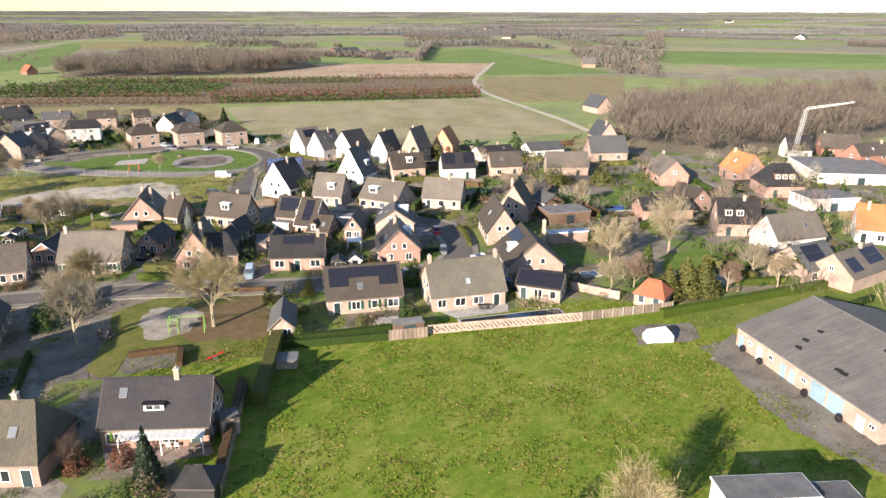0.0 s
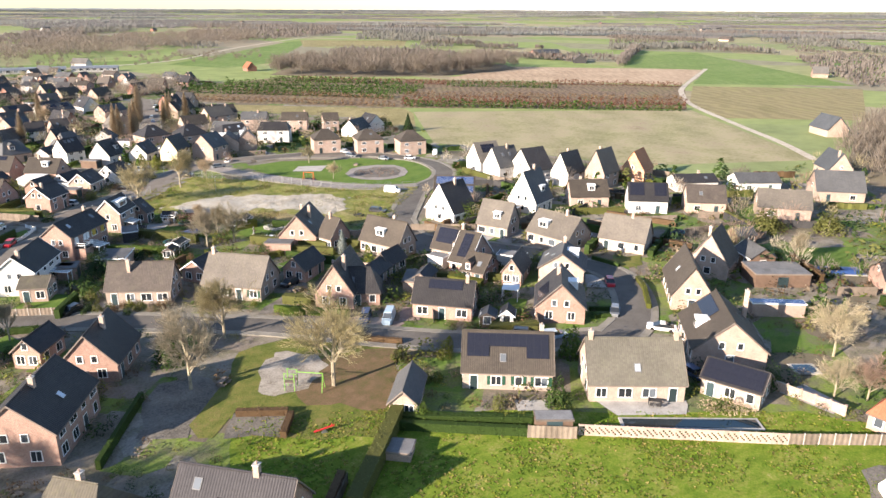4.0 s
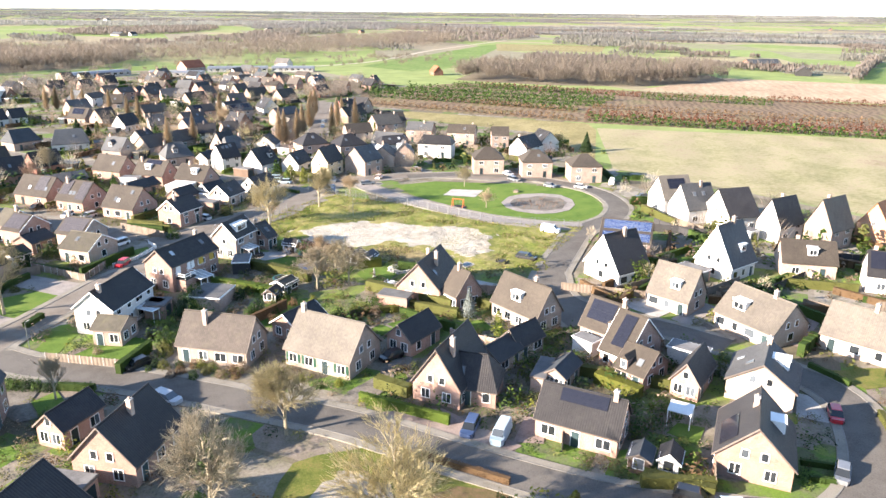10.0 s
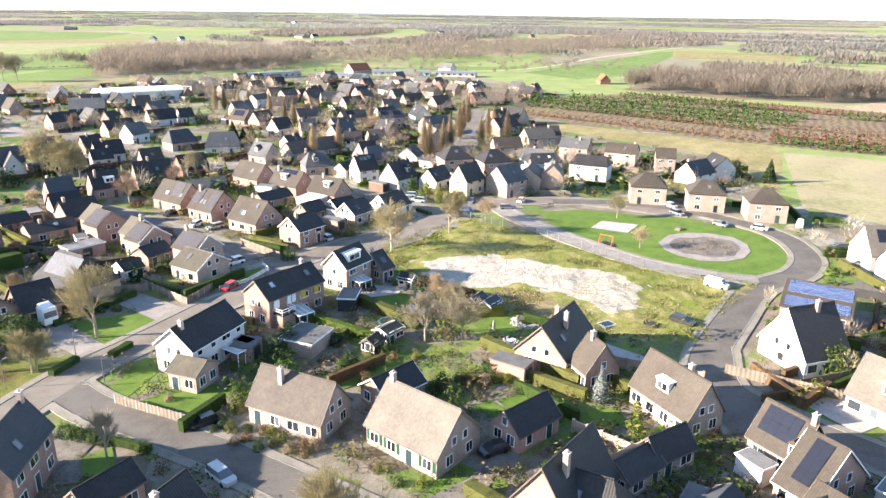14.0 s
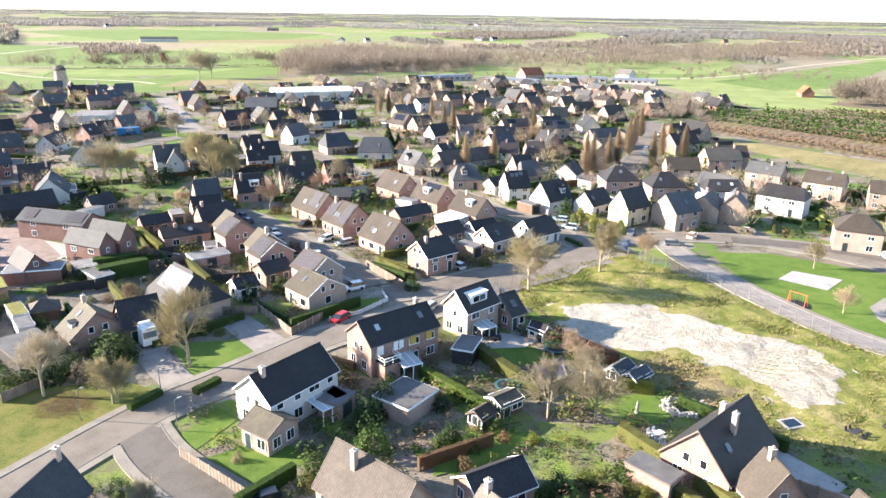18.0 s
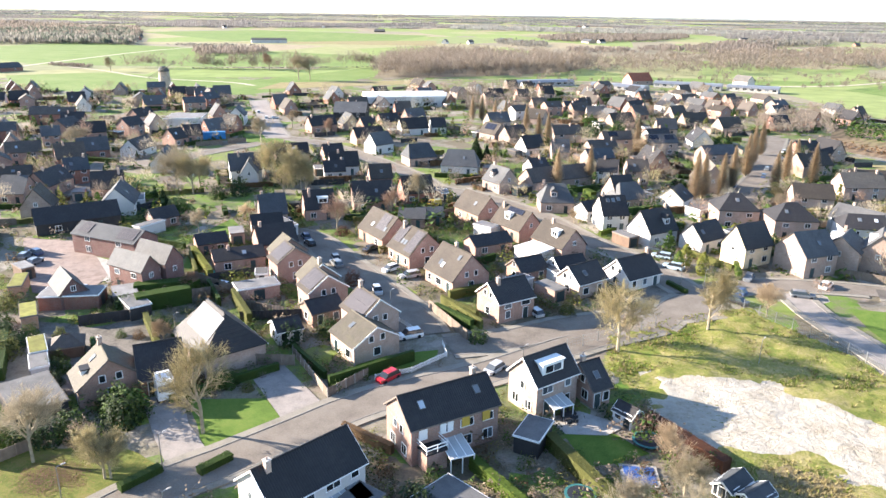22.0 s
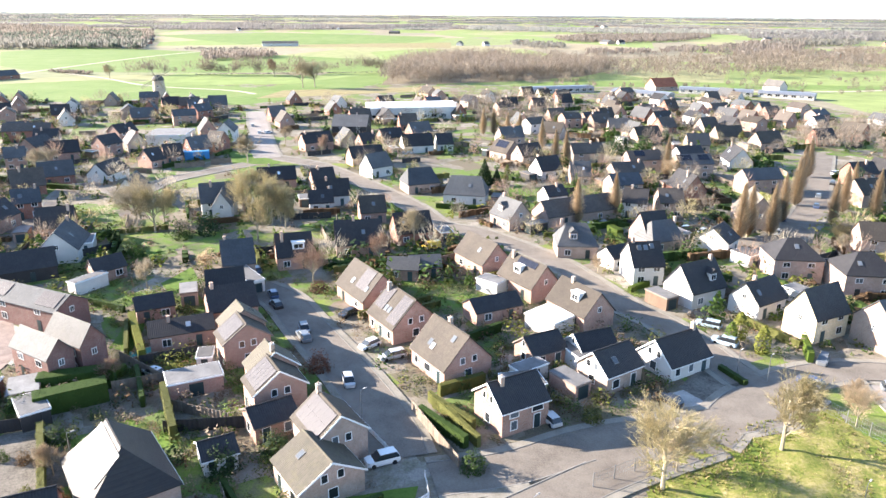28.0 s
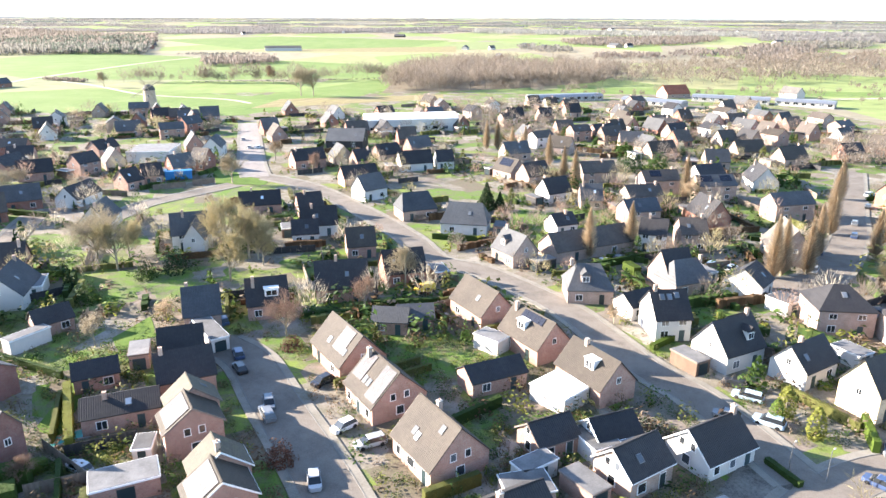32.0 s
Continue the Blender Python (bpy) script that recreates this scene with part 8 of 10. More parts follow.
def lattice(xs, zs, filled, d, mat):
    """A screen of thickness d: the grid cells for which filled is true, joined to one body."""
    m, ids = Mesh(), {}

    def v(i, j, k):
        if (i, j, k) not in ids:
            ids[i, j, k] = len(m.v)
            m.v.append((xs[i], (-d / 2, d / 2)[k], zs[j]))
        return ids[i, j, k]
    nx, nz = len(xs) - 1, len(zs) - 1
    ok = lambda i, j: 0 <= i < nx and 0 <= j < nz and filled(i, j)
    for i in range(nx):
        for j in range(nz):
            if not ok(i, j):
                continue
            m.f += [(v(i, j, 0), v(i + 1, j, 0), v(i + 1, j + 1, 0), v(i, j + 1, 0)), (v(i, j + 1, 1), v(i + 1, j + 1, 1), v(i + 1, j, 1), v(i, j, 1))]
            if not ok(i - 1, j):
                m.f.append((v(i, j, 1), v(i, j, 0), v(i, j + 1, 0), v(i, j + 1, 1)))
            if not ok(i + 1, j):
                m.f.append((v(i + 1, j, 0), v(i + 1, j, 1), v(i + 1, j + 1, 1), v(i + 1, j + 1, 0)))
            if not ok(i, j - 1):
                m.f.append((v(i, j, 0), v(i, j, 1), v(i + 1, j, 1), v(i + 1, j, 0)))
            if not ok(i, j + 1):
                m.f.append((v(i, j + 1, 1), v(i, j + 1, 0), v(i + 1, j + 1, 0), v(i + 1, j + 1, 1)))
    return m.data("panel", mat)


def fence(a, b, h=1.8, kind="wood", bay=1.9):
    """A fence from a to b: posts, and a panel in each bay."""
    L = math.hypot(b[0] - a[0], b[1] - a[1])
    n = max(1, round(L / (3.4 if kind == "steel" else bay)))
    ang = math.degrees(math.atan2(b[1] - a[1], b[0] - a[0]))
    words = {"wood": "weathered wooden board fence with posts", "white": "low white wooden picket fence", "dark": "black-stained timber garden fence", "steel": "temporary galvanised steel mesh fence", "brick": "pale brick garden wall with piers", "pattern": "openwork pale concrete block fence", "concrete": "wooden fence between pale concrete posts"}
    e = thing("fence" if kind != "brick" else "garden_wall", pose(a[0], a[1], 0, 0, 0, ang), words[kind], "fence" if kind != "brick" else "wall")
    w = L / n
    mats = {"wood": (M_FENCE, M_FENCE), "white": (M_FRAME, M_FRAME), "dark": (WALLS["dark"], WALLS["dark"]), "steel": (M_STEEL, M_STEEL), "brick": (WALLS["pale"], WALLS["pale"]), "pattern": (M_TERRA, M_TERRA), "concrete": (M_FENCE, M_CONC)}[kind]
    pk = shared(("fencepost", kind, h), lambda: Mesh().solid([(-0.06, -0.06, 0), (0.06, -0.06, 0), (0.06, 0.06, 0), (-0.06, 0.06, 0)], [(-0.05, -0.05, h + 0.08), (0.05, -0.05, h + 0.08), (0.05, 0.05, h + 0.08), (-0.05, 0.05, h + 0.08)]).data("post", mats[1]) if kind != "brick" else Mesh().box(-0.17, -0.17, 0, 0.17, 0.17, h + 0.15).data("pier", mats[1]))

    def panel():
        if kind in ("wood", "dark", "concrete"):
            m = Mesh()
            k = max(6, int(w / 0.16))
            for z in (0.04, h):
                for y in (-0.02, 0.02):
                    m.v += [(i * w / k, y + (0.018 if (i // 2) % 2 else -0.018), z) for i in range(k + 1)]
            n = k + 1
            for i in range(k):
                m.f += [(i, i + 1, 2 * n + i + 1, 2 * n + i), (n + i + 1, n + i, 3 * n + i, 3 * n + i + 1), (2 * n + i, 2 * n + i + 1, 3 * n + i + 1, 3 * n + i)]
            return m.data("panel", mats[0])
        if kind == "white":
            xs = [x for i in range(int(w / 0.2)) for x in (i * 0.2, i * 0.2 + 0.1)] + [w]
            return lattice(xs, [0.08, h * 0.3, h * 0.3 + 0.1, h * 0.75, h * 0.75 + 0.1, h], lambda i, j: i % 2 == 0 or j in (1, 3), 0.025, mats[0])
        if kind == "steel":
            xs = [x for i in range(int(w / 0.35) + 1) for x in (i * 0.35, i * 0.35 + 0.014)]
            zs = [z for i in range(4) for z in (0.1 + i * (h - 0.13) / 3, 0.125 + i * (h - 0.13) / 3)]
            return lattice(xs, zs, lambda i, j: i % 2 == 0 or j % 2 == 0, 0.02, mats[0])
        if kind == "pattern":
            xs = [i * 0.24 for i in range(int(w / 0.24) + 1)] + [w]
            return lattice(xs, [0, 0.3, 0.55, 0.8, 1.05, 1.3, h], lambda i, j: j in (0, 5) or (i + j) % 3 != 0, 0.1, mats[0])
        return Mesh().box(0, -0.11, 0, w, 0.11, h).data("panel", mats[0])
    pm = shared(("fencepanel", kind, h, round(w, 2)), panel)
    for i in range(n):
        part("panel", pm, None, e, "", pose(i * w, 0, 0))
    for i in range(n + 1):
        part("pier" if kind == "brick" else "post", pk, None, e, "", pose(i * w, 0, 0))


M_TERRA = mottled("pale_terracotta_block", (0.4, 0.3, 0.245), 0.9, 1, 9, 0.8, 1.15, 0.3)


def lamp_post(at, h=4.5):
    e = thing("street_lamp", pose(at[0], at[1], 0, 0, 0, 40), "grey steel street lamp with short arm", "street lamp", "street lamps")
    part("pole", shared("lamppole", lambda: Mesh().tube((0, 0, 0), (0, 0, 4.5), 0.07, 0.045, 8).data("pole", M_STEEL)), None, e)
    part("arm", shared("lamparm", lambda: Mesh().tube((0, 0, 4.45), (0.6, 0, 4.6), 0.035, 0.03, 6).data("arm", M_STEEL)), None, e)
    part("lamp_head", shared("lamphead", lambda: Mesh().solid([(0.5, -0.12, 4.53), (1.0, -0.09, 4.56), (1.0, 0.09, 4.56), (0.5, 0.12, 4.53)], [(0.52, -0.08, 4.66), (0.95, -0.05, 4.64), (0.95, 0.05, 4.64), (0.52, 0.08, 4.66)]).data("lamp_head", M_CONC)), None, e)


def disc(m, r, z0, z1, k=24):
    return m.solid([(r * math.cos(2 * math.pi * i / k), r * math.sin(2 * math.pi * i / k), z0) for i in range(k)], [(r * math.cos(2 * math.pi * i / k), r * math.sin(2 * math.pi * i / k), z1) for i in range(k)])


M_TEAL = mottled("teal_safety_pad", (0.03, 0.13, 0.13), 0.6, 1, 8, 0.85, 1.15, 0.0)
M_MAT = mottled("black_jump_mat", (0.015, 0.018, 0.025), 0.7, 1, 8, 0.8, 1.2, 0.0)
M_WATER = glass_mat("dark_water", (0.008, 0.02, 0.03), 0.05)
M_COVER = mottled("blue_pool_cover", (0.04, 0.1, 0.3), 0.4, 0.8, 8, 0.8, 1.2, 0.1)
M_TURQ = mottled("turquoise_cover", (0.03, 0.32, 0.33), 0.5, 0.8, 8, 0.8, 1.15, 0.1)
M_ORANGE = mottled("orange_red_steel", (0.6, 0.1, 0.03), 0.45, 1, 8, 0.9, 1.1, 0.0)
M_LIME = mottled("lime_green_steel", (0.16, 0.36, 0.06), 0.45, 1, 8, 0.9, 1.1, 0.0)
M_TARP = mottled("white_tarpaulin", (0.78, 0.78, 0.76), 0.6, 0.7, 5, 0.85, 1.05, 0.4)
M_BLUE = mottled("blue_container_paint", (0.03, 0.19, 0.42), 0.5, 0.7, 6, 0.85, 1.1, 0.1)


def trampoline(at, r=1.9):
    e = thing("trampoline", pose(at[0], at[1], 0) @ Matrix.Diagonal((r, r, 1, 1)), "round trampoline with teal edge pad on grass", "trampoline")
    part("pad", shared("tramp_pad", lambda: disc(Mesh(), 1.0, 0.62, 0.68).data("pad", M_TEAL)), None, e)
    part("mat", shared("tramp_mat", lambda: disc(Mesh(), 0.82, 0.68, 0.69).data("mat", M_MAT)), None, e)
    for i in range(6):
        a = i * math.pi / 3
        part("leg", shared("tramp_leg", lambda: Mesh().tube((0.9, 0, 0), (0.9, 0, 0.62), 0.03, 0.03, 6).data("leg", M_STEEL)), None, e, "", pose(0, 0, 0, 0, 0, math.degrees(a)))


def pool(a, b, c, mat="blue"):
    a, b, c = Vector(a), Vector(b), Vector(c)
    L, W = (b - a).length, (c - b).length
    ang = math.degrees(math.atan2(b.y - a.y, b.x - a.x))
    s = 1 if (b - a).x * (c - b).y - (b - a).y * (c - b).x > 0 else -1
    y0, y1 = min(0, s * W), max(0, s * W)
    e = thing("swimming_pool", pose(a.x, a.y, 0, 0, 0, ang), {"blue": "garden pool under a blue cover with stone rim", "turq": "garden pool under a turquoise cover", "dark": "rectangular garden pond with dark water"}[mat], "pool")
    part("rim", Mesh().box(0, y0, 0, L, y1, 0.2), GROUNDS["paving"], e)
    part("cover", Mesh().box(0.4, y0 + 0.4, 0.2, L - 0.4, y1 - 0.4, 0.24), {"blue": M_COVER, "turq": M_TURQ, "dark": M_WATER}[mat], e)


def swing(at, ang, mat, label):
    e = thing("swing_set", pose(at[0], at[1], 0, 0, 0, ang), label, "swing set")
    for x in (-1.6, 1.6):
        for s in (-1, 1):
            part("leg", Mesh().tube((x, s * 0.9, 0), (x * 0.95, 0, 2.4), 0.06, 0.06, 8), mat, e)
    part("crossbar", Mesh().tube((-1.7, 0, 2.4), (1.7, 0, 2.4), 0.06, 0.06, 8), mat, e)
    for x in (-0.7, 0.7):
        c = part("seat", Mesh().box(x - 0.22, -0.1, 0.5, x + 0.22, 0.1, 0.55), M_RUBBER, e)
        for d in (-0.2, 0.2):
            part("chain", Mesh().tube((x + d, 0, 0.55), (x + d, 0, 2.4), 0.015, 0.015, 4), M_STEEL, c)
    part("safety_mat", disc(Mesh(), 2.6, 0.13, 0.16, 6), M_RUBBER, e)


def bench(at, ang):
    e = thing("picnic_bench", pose(at[0], at[1], 0, 0, 0, ang), "grey weathered picnic bench on grass", "bench")
    part("tabletop", Mesh().box(-0.9, -0.38, 0.7, 0.9, 0.38, 0.76), M_FENCE, e)
    for s in (-1, 1):
        part("seat", Mesh().box(-0.9, s * 0.72 - 0.14, 0.42, 0.9, s * 0.72 + 0.14, 0.47), M_FENCE, e)
    for x in (-0.7, 0.7):
        part("leg_frame", Mesh().solid([(x - 0.05, -0.75, 0), (x + 0.05, -0.75, 0), (x + 0.05, 0.75, 0), (x - 0.05, 0.75, 0)], [(x - 0.05, -0.3, 0.7), (x + 0.05, -0.3, 0.7), (x + 0.05, 0.3, 0.7), (x - 0.05, 0.3, 0.7)]), M_FENCE, e)


def climbing_frame(at, ang):
    e = thing("climbing_frame", pose(at[0], at[1], 0, 0, 0, ang), "green steel climbing frame with platform and swing bar", "playground equipment")
    for x in (-0.7, 0.7):
        for y in (-0.7, 0.7):
            part("post", Mesh().tube((x, y, 0), (x, y, 2.8), 0.06, 0.06, 8), M_LIME, e)
    part("platform", Mesh().box(-0.8, -0.8, 1.3, 0.8, 0.8, 1.38), M_FENCE, e)
    for z in (1.9, 2.7):
        part("rail", Mesh().tube((-0.7, -0.7, z), (0.7, -0.7, z), 0.04, 0.04, 6), M_LIME, e)
        part("rail", Mesh().tube((-0.7, 0.7, z), (0.7, 0.7, z), 0.04, 0.04, 6), M_LIME, e)
    for i in range(5):
        part("rung", Mesh().tube((-1.2 + i * 0.12, -0.4, 0.25 * i + 0.2), (-1.2 + i * 0.12, 0.4, 0.25 * i + 0.2), 0.03, 0.03, 6), M_STEEL, e)
    part("swing_bar", Mesh().tube((0.7, 0, 2.7), (4.6, 0, 2.7), 0.07, 0.07, 8), M_LIME, e)
    for s in (-1, 1):
        part("leg", Mesh().tube((4.6, s * 0.8, 0), (4.6, 0, 2.7), 0.06, 0.06, 8), M_LIME, e)


def windmill(at):
    e = thing("windmill", pose(at[0], at[1], 0, 0, 0, 12), "round weathered brick tower windmill with cap and four sails", "windmill")
    def ringed(*rz, k=18):
        g = Mesh()
        for (r0, z0), (r1, z1) in zip(rz, rz[1:]):
            g.solid([(r0 * math.cos(2 * math.pi * i / k), r0 * math.sin(2 * math.pi * i / k), z0) for i in range(k)], [(r1 * math.cos(2 * math.pi * i / k), r1 * math.sin(2 * math.pi * i / k), z1) for i in range(k)])
        return g
    part("tower", ringed((4.3, 0), (3.9, 5), (3.4, 13.0)), mottled("mill_brick", (0.4, 0.34, 0.28), 0.9, 0.3, 4, 0.75, 1.2, 0.3), e)
    part("cap", ringed((3.7, 13.0), (3.5, 14.2), (2.5, 15.6), (1.0, 16.4)), ROOFS["grey"], e)
    part("shaft", Mesh().tube((0, 0, 14.4), (0, -5.0, 14.7), 0.35, 0.35, 8), M_FENCE, e)
    for s in (-1, 1):
        part("tail_pole", Mesh().tube((s * 1.5, 3.2, 14.2), (s * 0.3, 8.5, 2.0), 0.16, 0.16, 6), M_FENCE, e)
    for i in range(4):
        a = radians(28 + 90 * i)
        c, s = math.cos(a), math.sin(a)
        o = part("sail", Mesh().tube((0, -5.0, 14.7), (c * 11, -5.0, 14.7 + s * 11), 0.24, 0.14, 6), M_BARK, e)
        lat = Mesh()
        for k in range(12):
            p = (c * (2.2 + k * 0.78), 14.7 + s * (2.2 + k * 0.78))
            lat.tube((p[0], -5.02, p[1]), (p[0] - s * 1.7, -5.1, p[1] + c * 1.7), 0.06, 0.06, 4)
        for w in (0.55, 1.1, 1.7):
            lat.tube((c * 2.2 - s * w, -5.08, 14.7 + s * 2.2 + c * w), (c * 10.8 - s * w, -5.08, 14.7 + s * 10.8 + c * w), 0.05, 0.05, 4)
        part("lattice", lat, M_BARK, o)
    for z in (4, 9):
        put_window(e, pose(0, -4.25 + z * 0.07, z), 1.0, 1.4, 0)


def greenhouse(a, b, w=16.0, h=7.0, label="long white hall with rounded eaves"):
    L = math.hypot(b[0] - a[0], b[1] - a[1])
    ang = math.degrees(math.atan2(b[1] - a[1], b[0] - a[0]))
    e = thing("hall", pose(a[0], a[1], 0, 0, 0, ang), label, "building")
    part("wall", Mesh().box(0, 0, 0, L, w, h - 1.6), GROUNDS["paving"] if h < 7 else WALLS["white"], e)
    part("roof", Mesh().solid([(-0.3, -0.3, h - 1.6), (L + 0.3, -0.3, h - 1.6), (L + 0.3, w + 0.3, h - 1.6), (-0.3, w + 0.3, h - 1.6)], [(-0.3, 3, h), (L + 0.3, 3, h), (L + 0.3, w - 3, h), (-0.3, w - 3, h)]), M_ZINC if h < 7 else M_TARP, e)
    n = int(L / 5)
    for i in range(n):
        put_window(e, pose((i + 0.5) * L / n, 0, 1.2), 3.0, 1.8, 0)


def tent(at, ang):
    e = thing("covered_caravan", pose(at[0], at[1], 0, 0, 0, ang) @ Matrix.Diagonal((0.82, 0.82, 0.85, 1)), "caravan under a white tarpaulin on bare ground", "caravan")
    k = Mesh()
    k.v = [(-2.6, -1.1, 0), (2.6, -1.1, 0), (2.6, 1.1, 0), (-2.6, 1.1, 0), (-2.7, -1.2, 1.0), (2.5, -1.2, 1.2), (2.5, 1.2, 1.2), (-2.7, 1.2, 1.0), (-2.0, -0.8, 2.1), (1.6, -0.9, 2.4), (1.6, 0.9, 2.4), (-2.0, 0.8, 2.1)]
    k.f = [(3, 2, 1, 0)] + [(l * 4 + i, l * 4 + (i + 1) % 4, l * 4 + 4 + (i + 1) % 4, l * 4 + 4 + i) for l in range(2) for i in range(4)] + [(8, 9, 10, 11)]
    part("tarpaulin", k, M_TARP, e)
    for x in (-1.9, -0.3, 1.2):
        part("strap", Mesh().box(x, -1.24, 0.05, x + 0.05, -1.2, 1.1), M_MAT, e)


def crane(at, h=26.0):
    e = thing("tower_crane", pose(at[0], at[1], 0, 0, 0, -62), "white tower crane on a building site", "crane")
    grey = mottled("pale_crane_paint", (0.55, 0.56, 0.56), 0.5)
    mast = Mesh()
    for sx in (-0.5, 0.5):
        for sy in (-0.5, 0.5):
            mast.tube((sx, sy, 2.6), (sx + 2.0, sy * 0.8, h), 0.07, 0.07, 4)
    for k in range(12):
        z0, z1 = 2.6 + (h - 2.6) * k / 12, 2.6 + (h - 2.6) * (k + 1) / 12
        x0, x1 = 2.0 * k / 12, 2.0 * (k + 1) / 12
        mast.tube((x0 - 0.5, -0.45, z0), (x1 + 0.5, -0.45, z1), 0.05, 0.05, 4).tube((x0 + 0.5, 0.45, z0), (x1 - 0.5, 0.45, z1), 0.05, 0.05, 4)
    part("mast", mast, grey, e)
    jib = Mesh()
    for sy, sz in ((-0.35, 0), (0.35, 0), (0, 0.6)):
        jib.tube((2.0, sy, h + sz), (19, sy * 0.5, h + 2.0 + sz * 0.5), 0.08, 0.06, 4)
    for k in range(14):
        jib.tube((2 + 17 * k / 14, -0.3, h + 2 * k / 14), (2 + 17 * (k + 0.5) / 14, 0, h + 0.5 + 2 * (k + 0.5) / 14), 0.045, 0.045, 4)
    part("jib", jib, M_FRAME, e)
    part("base", Mesh().box(-1.6, -1.6, 0, 1.6, 1.6, 2.6), M_CONC, e)


def truck(at, to):
    ang = math.degrees(math.atan2(to[1] - at[1], to[0] - at[0]))
    e = thing("truck_tractor", pose(at[0], at[1], 0, 0, 0, ang), "white truck tractor unit parked on a drive", "truck")
    pm = car_paint("white", PAINT["white"])
    part("cab", Mesh().solid([(0.6, -1.2, 0.7), (2.9, -1.2, 0.7), (2.9, 1.2, 0.7), (0.6, 1.2, 0.7)], [(0.6, -1.15, 3.6), (2.65, -1.15, 3.5), (2.65, 1.15, 3.5), (0.6, 1.15, 3.6)]), pm, e)
    part("windscreen", Mesh().solid([(2.83, -1.05, 1.9), (2.87, -1.05, 1.9), (2.87, 1.05, 1.9), (2.83, 1.05, 1.9)], [(2.7, -1.05, 2.9), (2.76, -1.05, 2.9), (2.76, 1.05, 2.9), (2.7, 1.05, 2.9)]), M_GLASS, e)
    part("roof_spoiler", Mesh().solid([(0.7, -1.0, 3.6), (2.3, -1.0, 3.5), (2.3, 1.0, 3.5), (0.7, 1.0, 3.6)], [(0.7, -0.95, 4.1), (1.2, -0.9, 4.05), (1.2, 0.9, 4.05), (0.7, 0.95, 4.1)]), pm, e)
    part("chassis", Mesh().box(-3.0, -0.5, 0.7, 0.6, 0.5, 1.05), M_RUBBER, e)
    wh = shared("truckwheel", lambda: Mesh().tube((0, -0.17, 0), (0, 0.17, 0), 0.5, 0.5, 14).data("wheel", M_RUBBER))
    for x in (-2.0, 1.9):
        for s in (-1, 1):
            part("wheel", wh, None, e, "", pose(x, s * 1.0, 0.5))


def veranda(a, b, c, h=2.6):
    """A lean-to with white posts and a glass roof; a-b along the house, c an outer corner."""
    a, b, c = Vector(a), Vector(b), Vector(c)
    L, W = (b - a).length, (c - b).length
    ang = math.degrees(math.atan2(b.y - a.y, b.x - a.x))
    s = 1 if (b - a).x * (c - b).y - (b - a).y * (c - b).x > 0 else -1
    e = thing("veranda", pose(a.x, a.y, 0, 0, 0, ang), "white framed veranda with translucent roof on a terrace", "veranda")
    for x in (0.06, L / 2, L - 0.06):
        part("post", Mesh().box(x - 0.06, s * W - 0.06, 0, x + 0.06, s * W + 0.06, h - 0.35), M_FRAME, e)
    n = max(3, int(L / 0.8))
    for i in range(n + 1):
        x = L * i / n
        y0, y1 = (0, s * W) if s > 0 else (s * W, 0)
        z0, z1 = (h, h - 0.35) if s > 0 else (h - 0.35, h)
        part("rafter", Mesh().solid([(x - 0.04, y0, z0 - 0.08), (x + 0.04, y0, z0 - 0.08), (x + 0.04, y1, z1 - 0.08), (x - 0.04, y1, z1 - 0.08)], [(x - 0.04, y0, z0 + 0.03), (x + 0.04, y0, z0 + 0.03), (x + 0.04, y1, z1 + 0.03), (x - 0.04, y1, z1 + 0.03)]), M_FRAME, e)
    part("glass_roof", Mesh().solid([(0, y0, z0 - 0.03), (L, y0, z0 - 0.03), (L, y1, z1 - 0.03), (0, y1, z1 - 0.03)], [(0, y0, z0), (L, y0, z0), (L, y1, z1), (0, y1, z1)]), M_VGLASS, e)
    part("gutter", Mesh().box(-0.05, s * W - 0.08, h - 0.42, L + 0.05, s * W + 0.08, h - 0.3), M_FRAME, e)


M_VGLASS = mottled("opal_veranda_sheet", (0.4, 0.42, 0.42), 0.25, 0.8, 6, 0.85, 1.1, 0.0)


